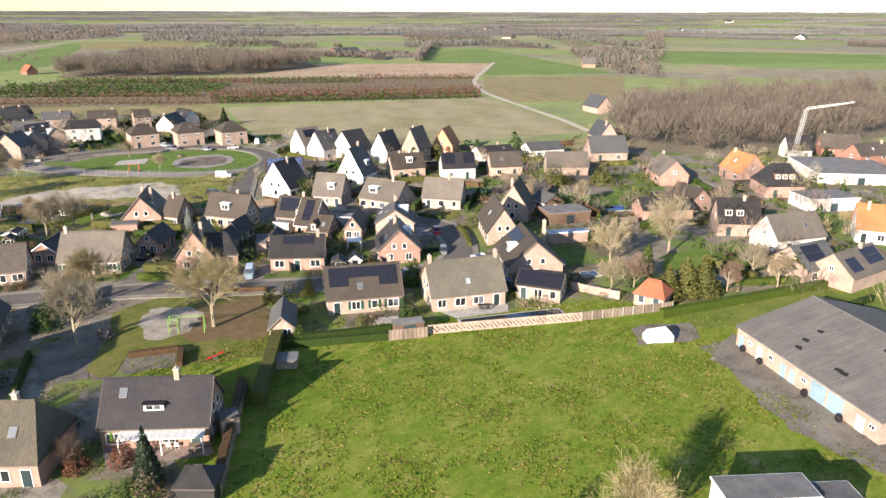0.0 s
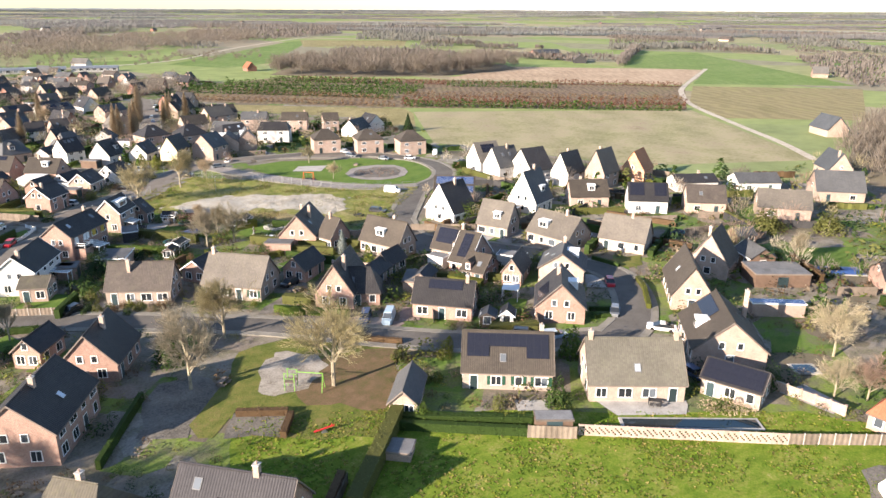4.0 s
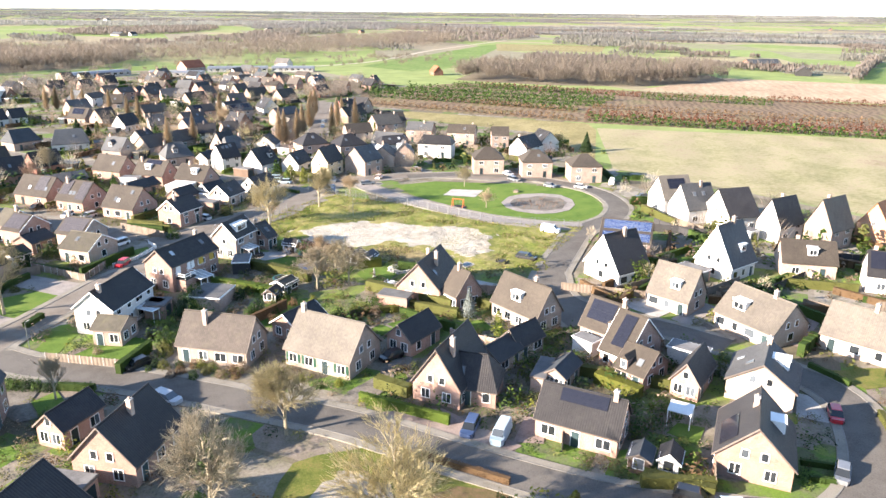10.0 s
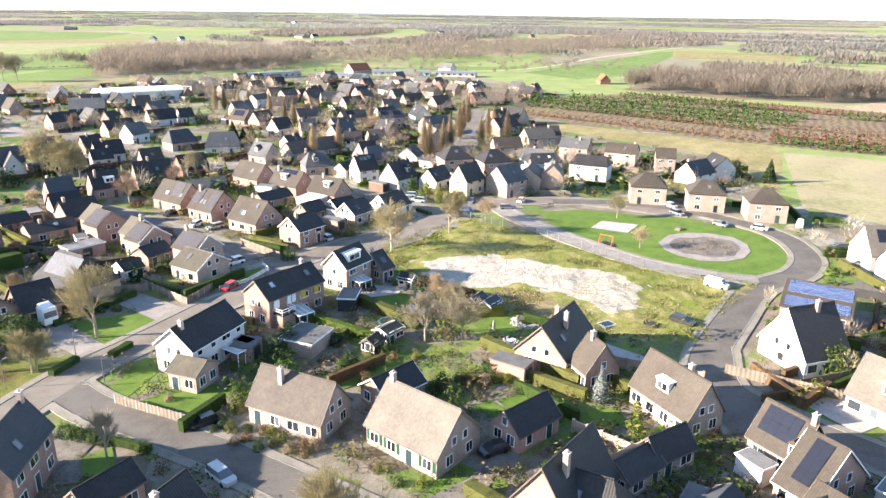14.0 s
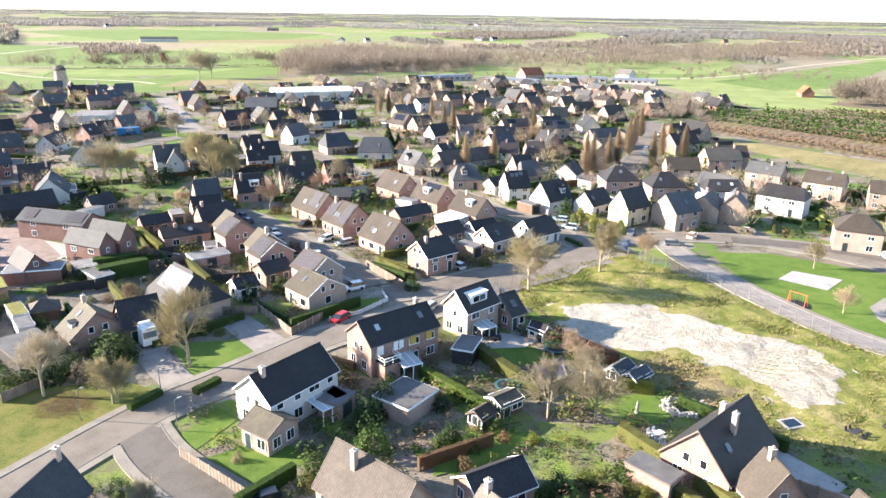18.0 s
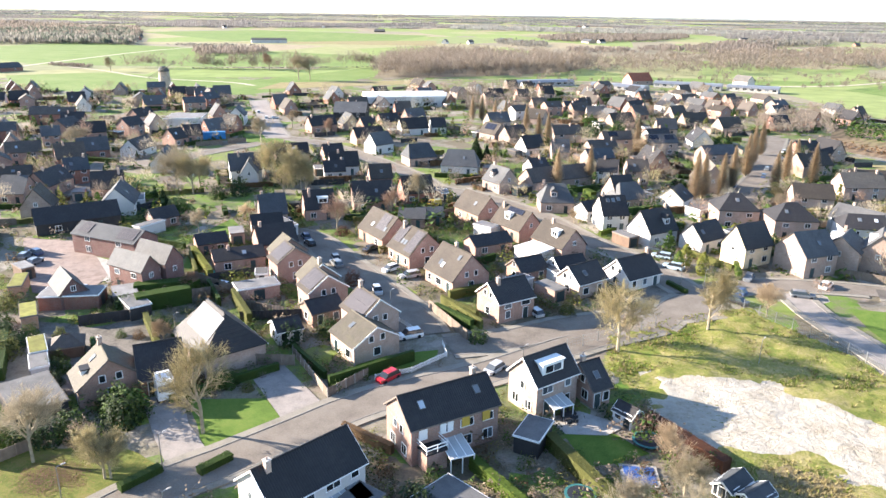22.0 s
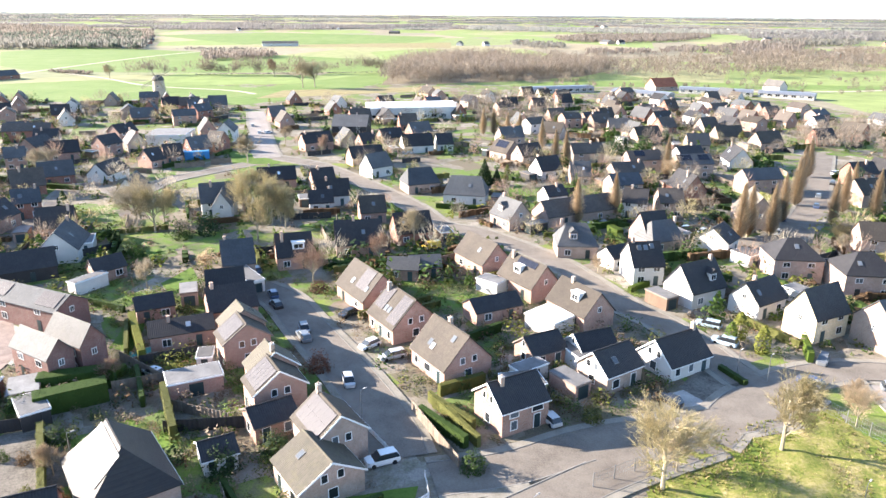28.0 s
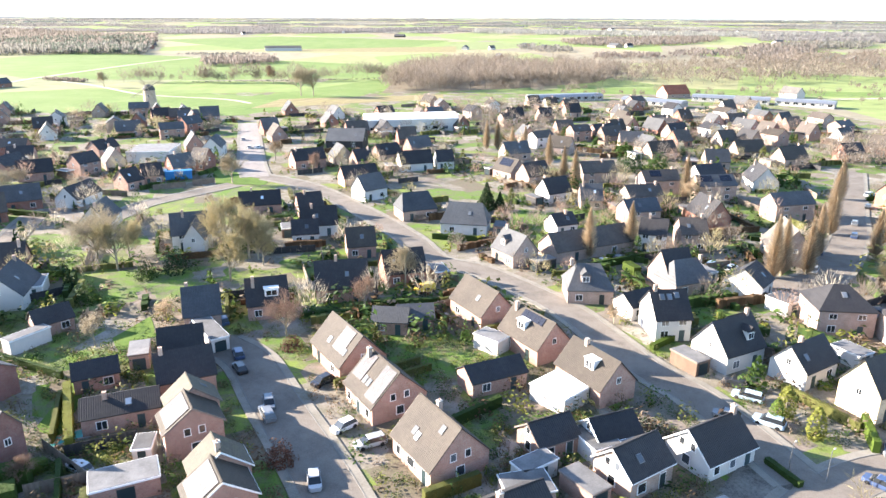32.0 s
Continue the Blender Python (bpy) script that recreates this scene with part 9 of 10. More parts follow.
def garden_set(at, ang, top="wood"):
    """Table with a bench on either side."""
    m = {"wood": M_FENCE, "white": M_FRAME, "dark": WALLS["dark"]}[top]
    word = {"wood": "wooden", "white": "white", "dark": "dark"}[top]
    e = thing("garden_table", pose(at[0], at[1], 0.04, 0, 0, ang), f"{word} garden table on a paved terrace", "table")
    part("tabletop", Mesh().box(-0.9, -0.45, 0.7, 0.9, 0.45, 0.76), m, e)
    for x in (-0.8, 0.8):
        for y in (-0.36, 0.36):
            part("leg", shared(("tleg", top), lambda: Mesh().box(-0.04, -0.04, 0, 0.04, 0.04, 0.7).data("leg", m)), None, e, "", pose(x, y, 0))
    for s in (-1, 1):
        for k in (-0.45, 0.45):
            c = thing("garden_chair", pose(at[0], at[1], 0.04, 0, 0, ang) @ pose(k, s * 0.85, 0, 0, 0, 90 - 90 * s), f"{word} garden chair beside a table", "chair", "garden chairs")
            part("seat", shared(("cseat", top), lambda: Mesh().box(-0.24, -0.24, 0.4, 0.24, 0.24, 0.45).data("seat", m)), None, c)
            part("backrest", shared(("cback", top), lambda: Mesh().solid([(-0.24, 0.2, 0.45), (0.24, 0.2, 0.45), (0.24, 0.25, 0.45), (-0.24, 0.25, 0.45)], [(-0.24, 0.28, 0.92), (0.24, 0.28, 0.92), (0.24, 0.32, 0.92), (-0.24, 0.32, 0.92)]).data("backrest", m)), None, c)
            part("legs", shared(("clegs", top), lambda: Mesh().box(-0.23, -0.23, 0, -0.19, -0.19, 0.4).box(0.19, -0.23, 0, 0.23, -0.19, 0.4).box(-0.23, 0.19, 0, -0.19, 0.23, 0.4).box(0.19, 0.19, 0, 0.23, 0.23, 0.4).data("legs", m)), None, c)


def parasol(at, c=(0.2, 0.42, 0.06)):
    m = mottled("lime_green_cloth", c, 0.8, 2, 14, 0.85, 1.15, 0.1)
    e = thing("parasol", pose(at[0], at[1], 0.04), "folded lime green garden parasol on a terrace", "parasol")
    part("pole", Mesh().tube((0, 0, 0), (0, 0, 2.6), 0.025, 0.025, 6), M_STEEL, e)
    part("canopy", Mesh().tube((0, 0, 1.2), (0, 0, 2.5), 0.26, 0.05, 8), m, e)
    part("base", Mesh().tube((0, 0, 0), (0, 0, 0.08), 0.28, 0.28, 10), M_CONC, e)


def seesaw(at, to):
    ang = math.degrees(math.atan2(to[1] - at[1], to[0] - at[0]))
    L = max(2.5, math.hypot(to[0] - at[0], to[1] - at[1]))
    m = mottled("red_play_paint", (0.5, 0.03, 0.03), 0.5, 2, 12, 0.85, 1.1, 0.0)
    e = thing("seesaw", pose(at[0], at[1], 0, 0, 0, ang), "red steel seesaw on the grass", "seesaw")
    part("beam", Mesh().solid([(0, -0.12, 0.3), (L, -0.12, 0.75), (L, 0.12, 0.75), (0, 0.12, 0.3)], [(0, -0.12, 0.42), (L, -0.12, 0.87), (L, 0.12, 0.87), (0, 0.12, 0.42)]), m, e)
    part("base", Mesh().solid([(L / 2 - 0.4, -0.2, 0), (L / 2 + 0.4, -0.2, 0), (L / 2 + 0.4, 0.2, 0), (L / 2 - 0.4, 0.2, 0)], [(L / 2 - 0.1, -0.1, 0.55), (L / 2 + 0.1, -0.1, 0.55), (L / 2 + 0.1, 0.1, 0.55), (L / 2 - 0.1, 0.1, 0.55)]), M_STEEL, e)
    for x, z in ((0.35, 0.46), (L - 0.35, 0.86)):
        part("handle", Mesh().tube((x, -0.2, z + 0.2), (x, 0.2, z + 0.2), 0.03, 0.03, 6).tube((x, 0, z - 0.1), (x, 0, z + 0.2), 0.03, 0.03, 6), m, e)


def container(at, ang, c=(0.03, 0.25, 0.5)):
    m = mottled("blue_container_paint", c, 0.6, 0.8, 6, 0.8, 1.15, 0.1)
    e = thing("container", pose(at[0], at[1], 0, 0, 0, ang), "bright blue steel container beside the street", "container")
    b = Mesh()
    rib = [(-4.5 + i * 0.3, -1.5 if i % 2 else -1.44) for i in range(31)]
    out = rib + [(x, -y) for x, y in reversed(rib)]
    b.solid([(x, y, 0.1) for x, y in out], [(x, y, 3.0) for x, y in out])
    part("body", b, m, e)
    part("roof", Mesh().box(-4.55, -1.52, 3.0, 4.55, 1.52, 3.1), m, e)
    for s in (-0.72, 0.72):
        part("door", Mesh().box(4.5, s - 0.7, 0.2, 4.56, s + 0.7, 2.9), m, e)


# doors, shutters and tyres along the old barn
barn = bpy.data.objects["barn"]
M_BLUE = mottled("faded_blue_paint", (0.2, 0.3, 0.36), 0.7, 1, 9, 0.75, 1.2, 0.1)
BW = 25.8 / 2 - 0.3
for x, w, h, mat, name in ((-12.4, 1.1, 1.9, M_BLUE, "door"), (-8.2, 1.2, 2.1, M_FRAME, "door"), (-3.2, 1.0, 2.0, M_BLUE, "door"), (-1.4, 1.0, 2.0, M_BLUE, "door"), (3.4, 2.6, 2.6, M_BLUE, "gate"), (6.4, 2.6, 2.6, M_BLUE, "gate"), (10.5, 1.2, 2.0, M_FRAME, "door")):
    part(name, Mesh().box(x - w / 2, -BW - 0.06, 0, x + w / 2, -BW + 0.02, h), mat, barn, "faded blue boarded door" if mat is M_BLUE else "pale boarded door")
for x in (-10.4, -5.8, 0.8, 12.2):
    put_window(barn, pose(x, -BW, 1.3), 0.9, 0.7, 0)
rng = random.Random(3)
for i in range(7):
    u, v = rng.uniform(-0.9, 0.9), rng.uniform(0.15, 0.85)
    y, z = -BW * (1 - v), 3.25 + 3.4 * v
    part("roof_hole", Mesh().solid([(u * 12, y, z + 0.04), (u * 12 + rng.uniform(0.5, 1.4), y + 0.1, z + 0.06), (u * 12 + rng.uniform(0.3, 1.0), y + 0.8, z + 0.26), (u * 12 - 0.2, y + 0.5, z + 0.18)], [(u * 12, y, z + 0.05), (u * 12 + 0.9, y + 0.1, z + 0.07), (u * 12 + 0.7, y + 0.8, z + 0.27), (u * 12 - 0.2, y + 0.5, z + 0.19)]), M_RUBBER, barn, "dark broken roof sheet")
bm4 = pose(102.3, -25.7, 0, 0, 0, -146)
for x, y in ((-7.2, -BW - 0.7), (2.0, -BW - 0.8), (8.2, -BW - 0.9), (-11.2, -BW - 0.6)):
    e = thing("tyre", bm4 @ pose(x, y, 0), "worn black tyre leaning at the barn wall", "tyre", "tyres at the barn")
    t = Mesh()
    for i in range(14):
        a0, a1 = 2 * math.pi * i / 14, 2 * math.pi * (i + 1) / 14
        ring = lambda a, r, d: (math.cos(a) * r, d, 0.52 + math.sin(a) * r)
        t.solid([ring(a0, 0.28, -0.13), ring(a1, 0.28, -0.13), ring(a1, 0.28, 0.13), ring(a0, 0.28, 0.13)], [ring(a0, 0.52, -0.13), ring(a1, 0.52, -0.13), ring(a1, 0.52, 0.13), ring(a0, 0.52, 0.13)])
    part("tread", t, M_RUBBER, e)
flat_building((253.4, -25.4), (259.3, -49.7), (233.5, -46.8), 3.2, "white", "white flat-roofed modern house on a building plot")
flat_building((201.1, -21.8), (207.6, -34.0), (198.5, -35.9), 3.4, "white", "white flat-roofed modern house with solar panels")
flat_building((92.3, 146.5), (87.4, 141.8), (91.8, 137.4), 2.6, "pale")
flat_building((103.2, 158.8), (100.5, 154.0), (103.6, 152.3), 2.6, "dark")
flat_building((53.6, 205.8), (60.9, 209.3), (63.2, 205.1), 2.7, "pink")
flat_building((56.1, 214.4), (58.7, 214.9), (60.6, 211.4), 2.5, "white")
flat_building((31.6, 204.0), (35.5, 205.9), (39.9, 201.9), 2.6, "dark")
flat_building((105.5, 208.1), (110.3, 211.3), (111.5, 208.5), 2.6, "white")
flat_building((103.7, 205.5), (109.7, 206.9), (111.0, 202.4), 2.6, "pale")
flat_building((114.3, 215.7), (118.3, 217.5), (118.4, 211.4), 2.7, "white")
flat_building((110.3, 227.7), (115.3, 232.2), (116.6, 225.4), 2.8, "white", "white single-storey extension with flat pale roof", False, M_TARP)
flat_building((118.2, 211.6), (122.8, 213.9), (123.3, 212.7), 2.6, "white")
flat_building((20.9, 242.9), (24.7, 249.5), (26.7, 247.5), 2.8, "white", "white-edged flat-roofed carport beside houses", False)
flat_building((-27.6, 408.7), (-10.8, 410.5), (-16.3, 429.0), 4.5, "white", "white flat-roofed warehouse behind houses")
flat_building((51.1, 251.2), (53.9, 253.2), (57.8, 243.2), 2.8, "white")
flat_building((80.4, 144.7), (82.1, 145.9), (84.9, 143.1), 2.6, "pink", "flat-roofed pink brick extension behind a house")
flat_building((21.0, 198.1), (20.5, 203.2), (28.1, 195.9), 2.8, "red")
flat_building((80.0, 142.0), (82.5, 145.3), (84.7, 142.3), 2.6, "pink")
flat_building((102.5, 245.5), (105.1, 248.4), (107.8, 243.5), 2.8, "white", "round-cornered white flat-roofed extension behind a house", False)
flat_building((162.0, 263.7), (166.5, 266.1), (168.6, 261.1), 2.8, "white")
flat_building((163.6, 241.9), (167.2, 243.7), (167.2, 238.2), 2.6, "white")
flat_building((164.4, 36.8), (170.8, 28.1), (163.7, 26.6), 2.8, "timber")
flat_building((91.5, 42.9), (94.4, 39.0), (92.4, 37.9), 2.4, "timber", "flat-roofed timber garden shed behind a fence")
flat_building((64.8, -4.1), (68.7, -12.7), (65.7, -15.1), 4.2, "white", "grey flat-roofed building at the field edge")
flat_building((68.0, -13.0), (69.8, -17.0), (68.0, -19.6), 3.6, "white", "low grey flat-roofed annexe at the field edge")
flat_building((77.0, 55.4), (78.9, 51.8), (76.2, 50.2), 1.3, "pale", "low grey feed store by the hedge", False)
flat_building((59.4, 51.3), (61.3, 49.7), (59.8, 48.1), 2.6, "pale", "flat glass-roofed porch beside the house", False)
flat_building((36.4, 170.8), (31.3, 166.6), (36.6, 157.6), 2.8, "dark", "low dark outbuilding with flat bitumen roof", False)
flat_building((27.6, 181.8), (29.8, 183.1), (33.0, 177.4), 2.7, "white", "white outbuilding with mossy yellow-green flat roof", False, M_SEDUM)
flat_building((30.6, 176.3), (32.9, 177.6), (35.5, 172.9), 2.5, "white", "white outbuilding with grey flat roof", False)
flat_building((19.4, 195.3), (21.8, 196.6), (24.9, 190.5), 2.7, "orange", "brick outbuilding with mossy yellow-green flat roof", False, M_SEDUM)
flat_building((10.7, 210.4), (13.1, 211.2), (16.7, 204.5), 2.7, "orange", "brick outbuilding with mossy yellow-green flat roof", False, M_SEDUM)
flat_building((35.2, 198.4), (38.3, 200.8), (41.9, 195.6), 2.6, "dark", "black timber carport with flat bitumen roof", False)
flat_building((7.9, 274.1), (12.2, 275.6), (17.2, 269.3), 2.8, "white")
flat_building((6.7, 216.5), (8.5, 218.5), (11.3, 214.1), 2.6, "timber")
flat_building((145.8, 30.7), (150.8, 22.9), (148.8, 22.3), 2.6, "pale", "brick outbuilding under blue solar panels", False, SOLAR["blue"])
greenhouse((60.5, 485.9), (107.1, 495.8), 18, 8)
greenhouse((159.7, 622.0), (211.6, 637.7), 12, 4.6, "low white workshop hall at the village edge")
greenhouse((219.2, 617.5), (250.7, 590.1), 12, 4.6, "low white workshop hall at the village edge")
greenhouse((272.5, 632.9), (316.5, 610.1), 12, 4.6, "low white workshop hall at the village edge")
greenhouse((320.3, 609.8), (349.6, 589.7), 12, 4.6, "low white workshop hall at the village edge")
windmill((-79.4, 567.6))
crane((265.4, -28.4), 17.0)
tent((103.6, 3.5), -62)
swing((169.6, 167.1), -60, M_ORANGE, "orange-red steel swing set on a black mat")
climbing_frame((79.5, 74.7), -60)
bench((74.5, 83.3), 20)
bench((194.2, 170.2), 30)
trampoline((183.7, 56.1), 1.8)
trampoline((114.6, 216.7), 1.4)
trampoline((118.1, 155.6), 2.0)
trampoline((107.1, 145.1), 1.8)
pool((113.2, 151.3), (112.6, 147.2), (117.0, 146.9), "blue")
pool((128.2, 137.6), (131.4, 137.8), (131.8, 134.8), "dark")
pool((42.4, 216.4), (46.6, 219.6), (48.0, 217.2), "turq")
pool((128.9, 20.5), (131.2, 17.5), (128.4, 16.3), "dark")
pool((175.7, 27.4), (181.4, 21.3), (178.8, 20.4), "blue")
pool((178.5, 25.7), (183.0, 18.3), (178.2, 16.9), "blue")
pool((140.5, 131.2), (143.4, 131.5), (142.8, 129.2), "dark")
veranda((91.1, 154.1), (94.0, 155.1), (95.7, 150.5))
veranda((78.0, 143.2), (80.5, 145.0), (82.6, 140.6))
veranda((105.7, 162.8), (108.6, 164.1), (109.7, 161.5))
truck((53.0, 168.6), (56.6, 162.6))
fence((63.8, 135.2), (72.9, 125.2), 1.5, "concrete")
fence((76.2, 167.5), (82.0, 174.2), 1.5, "concrete")
fence((69.1, 181.0), (76.2, 167.5), 1.5, "concrete")
fence((82.6, 172.6), (88.0, 174.8), 0.9, "white")
fence((88.0, 174.8), (93.5, 180.0), 0.9, "white")
fence((93.5, 180.0), (93.0, 184.0), 0.9, "white")
fence((82.5, 198.2), (88.8, 188.4), 0.9, "white")
fence((93.2, 37.3), (106.7, 15.8), 1.6, "pattern")
fence((106.7, 15.8), (116.6, 2.2), 1.6, "concrete")
fence((88.9, 42.1), (92.2, 37.1), 1.8, "wood")
fence((119.9, 20.5), (118.2, 11.3), 1.5, "brick")
fence((149.9, 198.9), (158.8, 180.4), 2.0, "steel")
fence((113.1, 181.9), (130.5, 190.9), 2.0, "steel")
fence((158.8, 180.4), (162.6, 167.0), 2.0, "steel")
fence((162.6, 167.0), (167.4, 151.0), 2.0, "steel")
fence((167.4, 151.0), (181.5, 134.3), 2.0, "steel")
fence((132.3, 118.4), (142.5, 107.7), 1.8, "brick")
fence((117.5, 104.5), (122.7, 93.7), 1.8, "brick")
fence((147.6, 108.4), (156.8, 95.9), 1.7, "wood")
fence((46.5, 204.2), (53.0, 207.0), 1.9, "wood")
fence((57.9, 193.6), (69.4, 194.9), 1.9, "dark")
fence((47.3, 212.4), (55.3, 216.2), 1.9, "dark")
fence((56.8, 199.4), (66.0, 195.8), 1.7, "wood")
fence((32.9, 200.8), (38.7, 198.1), 1.9, "dark")
fence((91.0, 198.9), (97.1, 185.7), 1.9, "wood")
fence((7.8, 262.7), (12.2, 264.8), 1.8, "wood")
fence((9.8, 262.6), (18.3, 270.6), 1.8, "dark")
fence((31.1, 191.6), (41.1, 195.1), 2.0, "dark")
fence((38.0, 151.9), (41.4, 155.5), 1.6, "wood")
fence((61.9, 177.8), (70.0, 177.2), 1.8, "wood")
fence((43.5, 214.1), (54.5, 205.7), 1.9, "wood")
fence((183.6, 54.2), (199.9, 44.5), 1.8, "wood")
fence((184.8, 45.0), (192.4, 38.4), 1.8, "wood")
fence((186.4, 67.2), (193.5, 59.8), 1.8, "wood")
fence((121.7, 59.5), (116.8, 56.4), 1.8, "wood")
fence((113.9, 76.5), (108.9, 72.0), 1.8, "dark")
fence((116.7, 79.1), (121.1, 72.5), 1.8, "brick")
fence((49.4, 43.1), (68.9, 53.7), 1.6, "wood")
lamp_post((58.5, 151.8))
lamp_post((49.7, 145.6))
lamp_post((62.5, 141.2))
lamp_post((104.8, 174.4))
lamp_post((84.0, 197.1))
lamp_post((141.5, 209.1))
lamp_post((49.0, 186.6))
lamp_post((142.3, 176.6))
lamp_post((145.6, 207.5))
lamp_post((219.3, 150.2))
car((103.0, 82.3), (101.1, 81.0), "estate", "blue")
car((105.0, 78.7), (103.0, 77.5), "van", "pale_blue")
car((129.6, 40.1), (128.9, 42.0), "low", "white")
car((131.0, 49.0), (129.2, 48.3), "hatch", "grey")
car((143.4, 55.4), (141.5, 54.2), "hatch", "red")
car((116.0, 53.0), (117.0, 52.1), "estate", "pale_blue")
car((113.9, 57.0), (114.5, 55.9), "estate", "black")
car((117.0, 30.7), (116.6, 29.9), "hatch", "blue")
car((74.2, 125.1), (72.9, 124.7), "hatch", "black")
car((105.9, 104.6), (104.1, 104.4), "hatch", "black")
car((74.7, 112.6), (75.6, 110.5), "estate", "silver")
car((167.3, 71.8), (170.1, 72.1), "hatch", "white")
car((173.4, 136.2), (174.4, 133.9), "van", "white")
car((154.8, 125.3), (155.5, 123.5), "estate", "black")
car((212.1, 133.6), (211.2, 135.1), "hatch", "grey")
car((218.9, 143.6), (217.8, 144.4), "hatch", "black")
car((225.9, 160.5), (231.7, 164.6), "van", "white")
car((213.8, 162.4), (214.8, 160.7), "hatch", "white")
car((207.0, 168.8), (207.3, 167.1), "hatch", "grey")
car((204.1, 181.6), (204.1, 178.8), "estate", "grey")
car((208.1, 188.5), (208.1, 186.2), "hatch", "silver")
car((187.5, 211.4), (188.8, 210.4), "hatch", "white")
car((211.0, 108.1), (211.3, 109.5), "hatch", "white")
car((87.6, 186.9), (86.4, 186.4), "suv", "white")
car((84.5, 172.6), (83.0, 171.1), "hatch", "red")
car((83.2, 219.4), (81.8, 218.0), "hatch", "white")
car((87.3, 215.4), (85.5, 214.5), "estate", "silver")
car((78.1, 232.4), (76.6, 230.8), "hatch", "black")
car((71.1, 225.7), (72.2, 222.2), "hatch", "grey")
car((62.1, 242.0), (60.8, 245.0), "hatch", "blue")
car((81.1, 207.0), (81.8, 204.2), "hatch", "silver")
car((71.5, 222.7), (70.1, 225.4), "estate", "grey")
car((63.8, 236.7), (62.2, 239.3), "hatch", "black")
car((50.5, 209.6), (49.1, 210.4), "hatch", "silver")
car((110.2, 196.3), (109.6, 197.6), "hatch", "silver")
car((144.0, 227.8), (142.8, 228.6), "estate", "pale_blue")
car((143.5, 231.6), (142.6, 232.4), "hatch", "black")
car((157.6, 213.9), (156.1, 211.7), "hatch", "grey")
car((138.7, 222.4), (137.5, 223.1), "hatch", "grey")
car((128.4, 201.2), (127.7, 202.1), "hatch", "black")
car((55.5, 255.9), (54.0, 259.1), "hatch", "blue")
car((93.5, 272.1), (91.5, 270.9), "van", "yellow")
car((160.6, 288.1), (163.0, 289.9), "hatch", "pale_blue")
car((164.3, 285.9), (166.4, 287.9), "hatch", "white")
car((136.0, 290.8), (137.7, 292.0), "hatch", "silver")
car((140.1, 292.9), (141.9, 294.4), "hatch", "grey")
car((207.3, 311.8), (210.7, 317.7), "hatch", "blue")
car((214.2, 323.9), (217.5, 329.6), "hatch", "grey")
car((190.9, 297.8), (193.5, 302.2), "hatch", "blue")
car((183.3, 285.3), (185.9, 289.1), "hatch", "silver")
car((228.5, 342.2), (233.1, 349.9), "hatch", "black")
car((238.5, 358.1), (240.9, 359.2), "estate", "silver")
car((119.2, 287.3), (120.6, 287.9), "hatch", "red")
car((-21.7, 302.4), (-20.6, 303.1), "hatch", "black")
car((-44.8, 346.9), (-43.8, 348.4), "hatch", "grey")
car((-38.0, 394.7), (-38.2, 398.4), "hatch", "grey")
car((16.6, 442.4), (18.6, 444.2), "hatch", "silver")
car((12.5, 442.6), (11.0, 452.7), "hatch", "white")
car((4.1, 463.7), (0.8, 475.2), "hatch", "silver")
car((100.5, 174.9), (99.5, 173.8), "hatch", "silver")
car((164.0, 204.3), (165.4, 203.8), "estate", "grey")
car((171.6, 209.6), (173.8, 211.5), "hatch", "white")
car((3.7, 227.2), (3.7, 229.5), "hatch", "grey")
car((7.7, 223.5), (8.1, 225.7), "hatch", "grey")
car((149.9, 201.3), (151.0, 200.0), "hatch", "black")
pool((99.8, 34.9), (110.4, 20.3), (107.8, 19.6), "dark")
veranda((52.1, 58.7), (56.1, 50.2), (55.1, 49.3))
garden_set((55.3, 54.0), -66, "white")
garden_set((55.2, 50.9), -66, "wood")
parasol((51.9, 60.0))
garden_set((105.9, 32.3), -66, "dark")
garden_set((109.1, 160.7), 20, "dark")
garden_set((122.8, 130.0), 20, "white")
garden_set((109.3, 161.8), 20, "dark")
garden_set((96.7, 106.8), 30, "wood")
garden_set((148.6, 126.3), 20, "dark")
seesaw((73.5, 63.9), (75.7, 62.5))
container((2.9, 381.2), 20)
car((25.0, 207.4), (28.2, 206.4), "hatch", "silver")
car((4.7, 229.7), (2.3, 231.4), "hatch", "blue")
car((144.1, 220.6), (141.9, 222.3), "suv", "pale_blue")
car((151.8, 206.5), (150.8, 207.7), "hatch", "blue")

flat_building((132.8, 90.2), (130.1, 90.0), (130.7, 86.1), 2.6, "white", "white sun room with flat grey roof beside a house")
flat_building((121.5, 88.2), (115.7, 84.7), (117.1, 82.9), 2.5, "pale", "low brick outbuilding with flat grey-green roof", False)


def balcony(at, ang, L, W, h):
    """A flat roof terrace with a white two-bar railing on three sides."""
    e = thing("roof_terrace", pose(at[0], at[1], 0, 0, 0, ang), "roof terrace with white railing over a brick porch", "balcony")
    part("wall", Mesh().box(0.1, 0.1, 0, L - 0.1, W, h - 0.2), WALLS["pink"], e)
    part("deck", Mesh().box(0, 0, h - 0.2, L, W, h), M_MAT_ROOF, e)
    for z in (h + 0.45, h + 0.9):
        part("rail", Mesh().box(0, 0, z, L, 0.06, z + 0.12), M_FRAME, e)
        for x in (0, L - 0.06):
            part("rail", Mesh().box(x, 0.06, z, x + 0.06, W, z + 0.12), M_FRAME, e)
    for x, y in ((0, 0), (L / 2, 0), (L - 0.08, 0), (0, W - 0.1), (L - 0.08, W - 0.1)):
        part("baluster", Mesh().box(x, y, h, x + 0.08, y + 0.08, h + 1.0), M_FRAME, e)


balcony((89.9, 149.6), 30, 3.0, 3.2, 2.7)


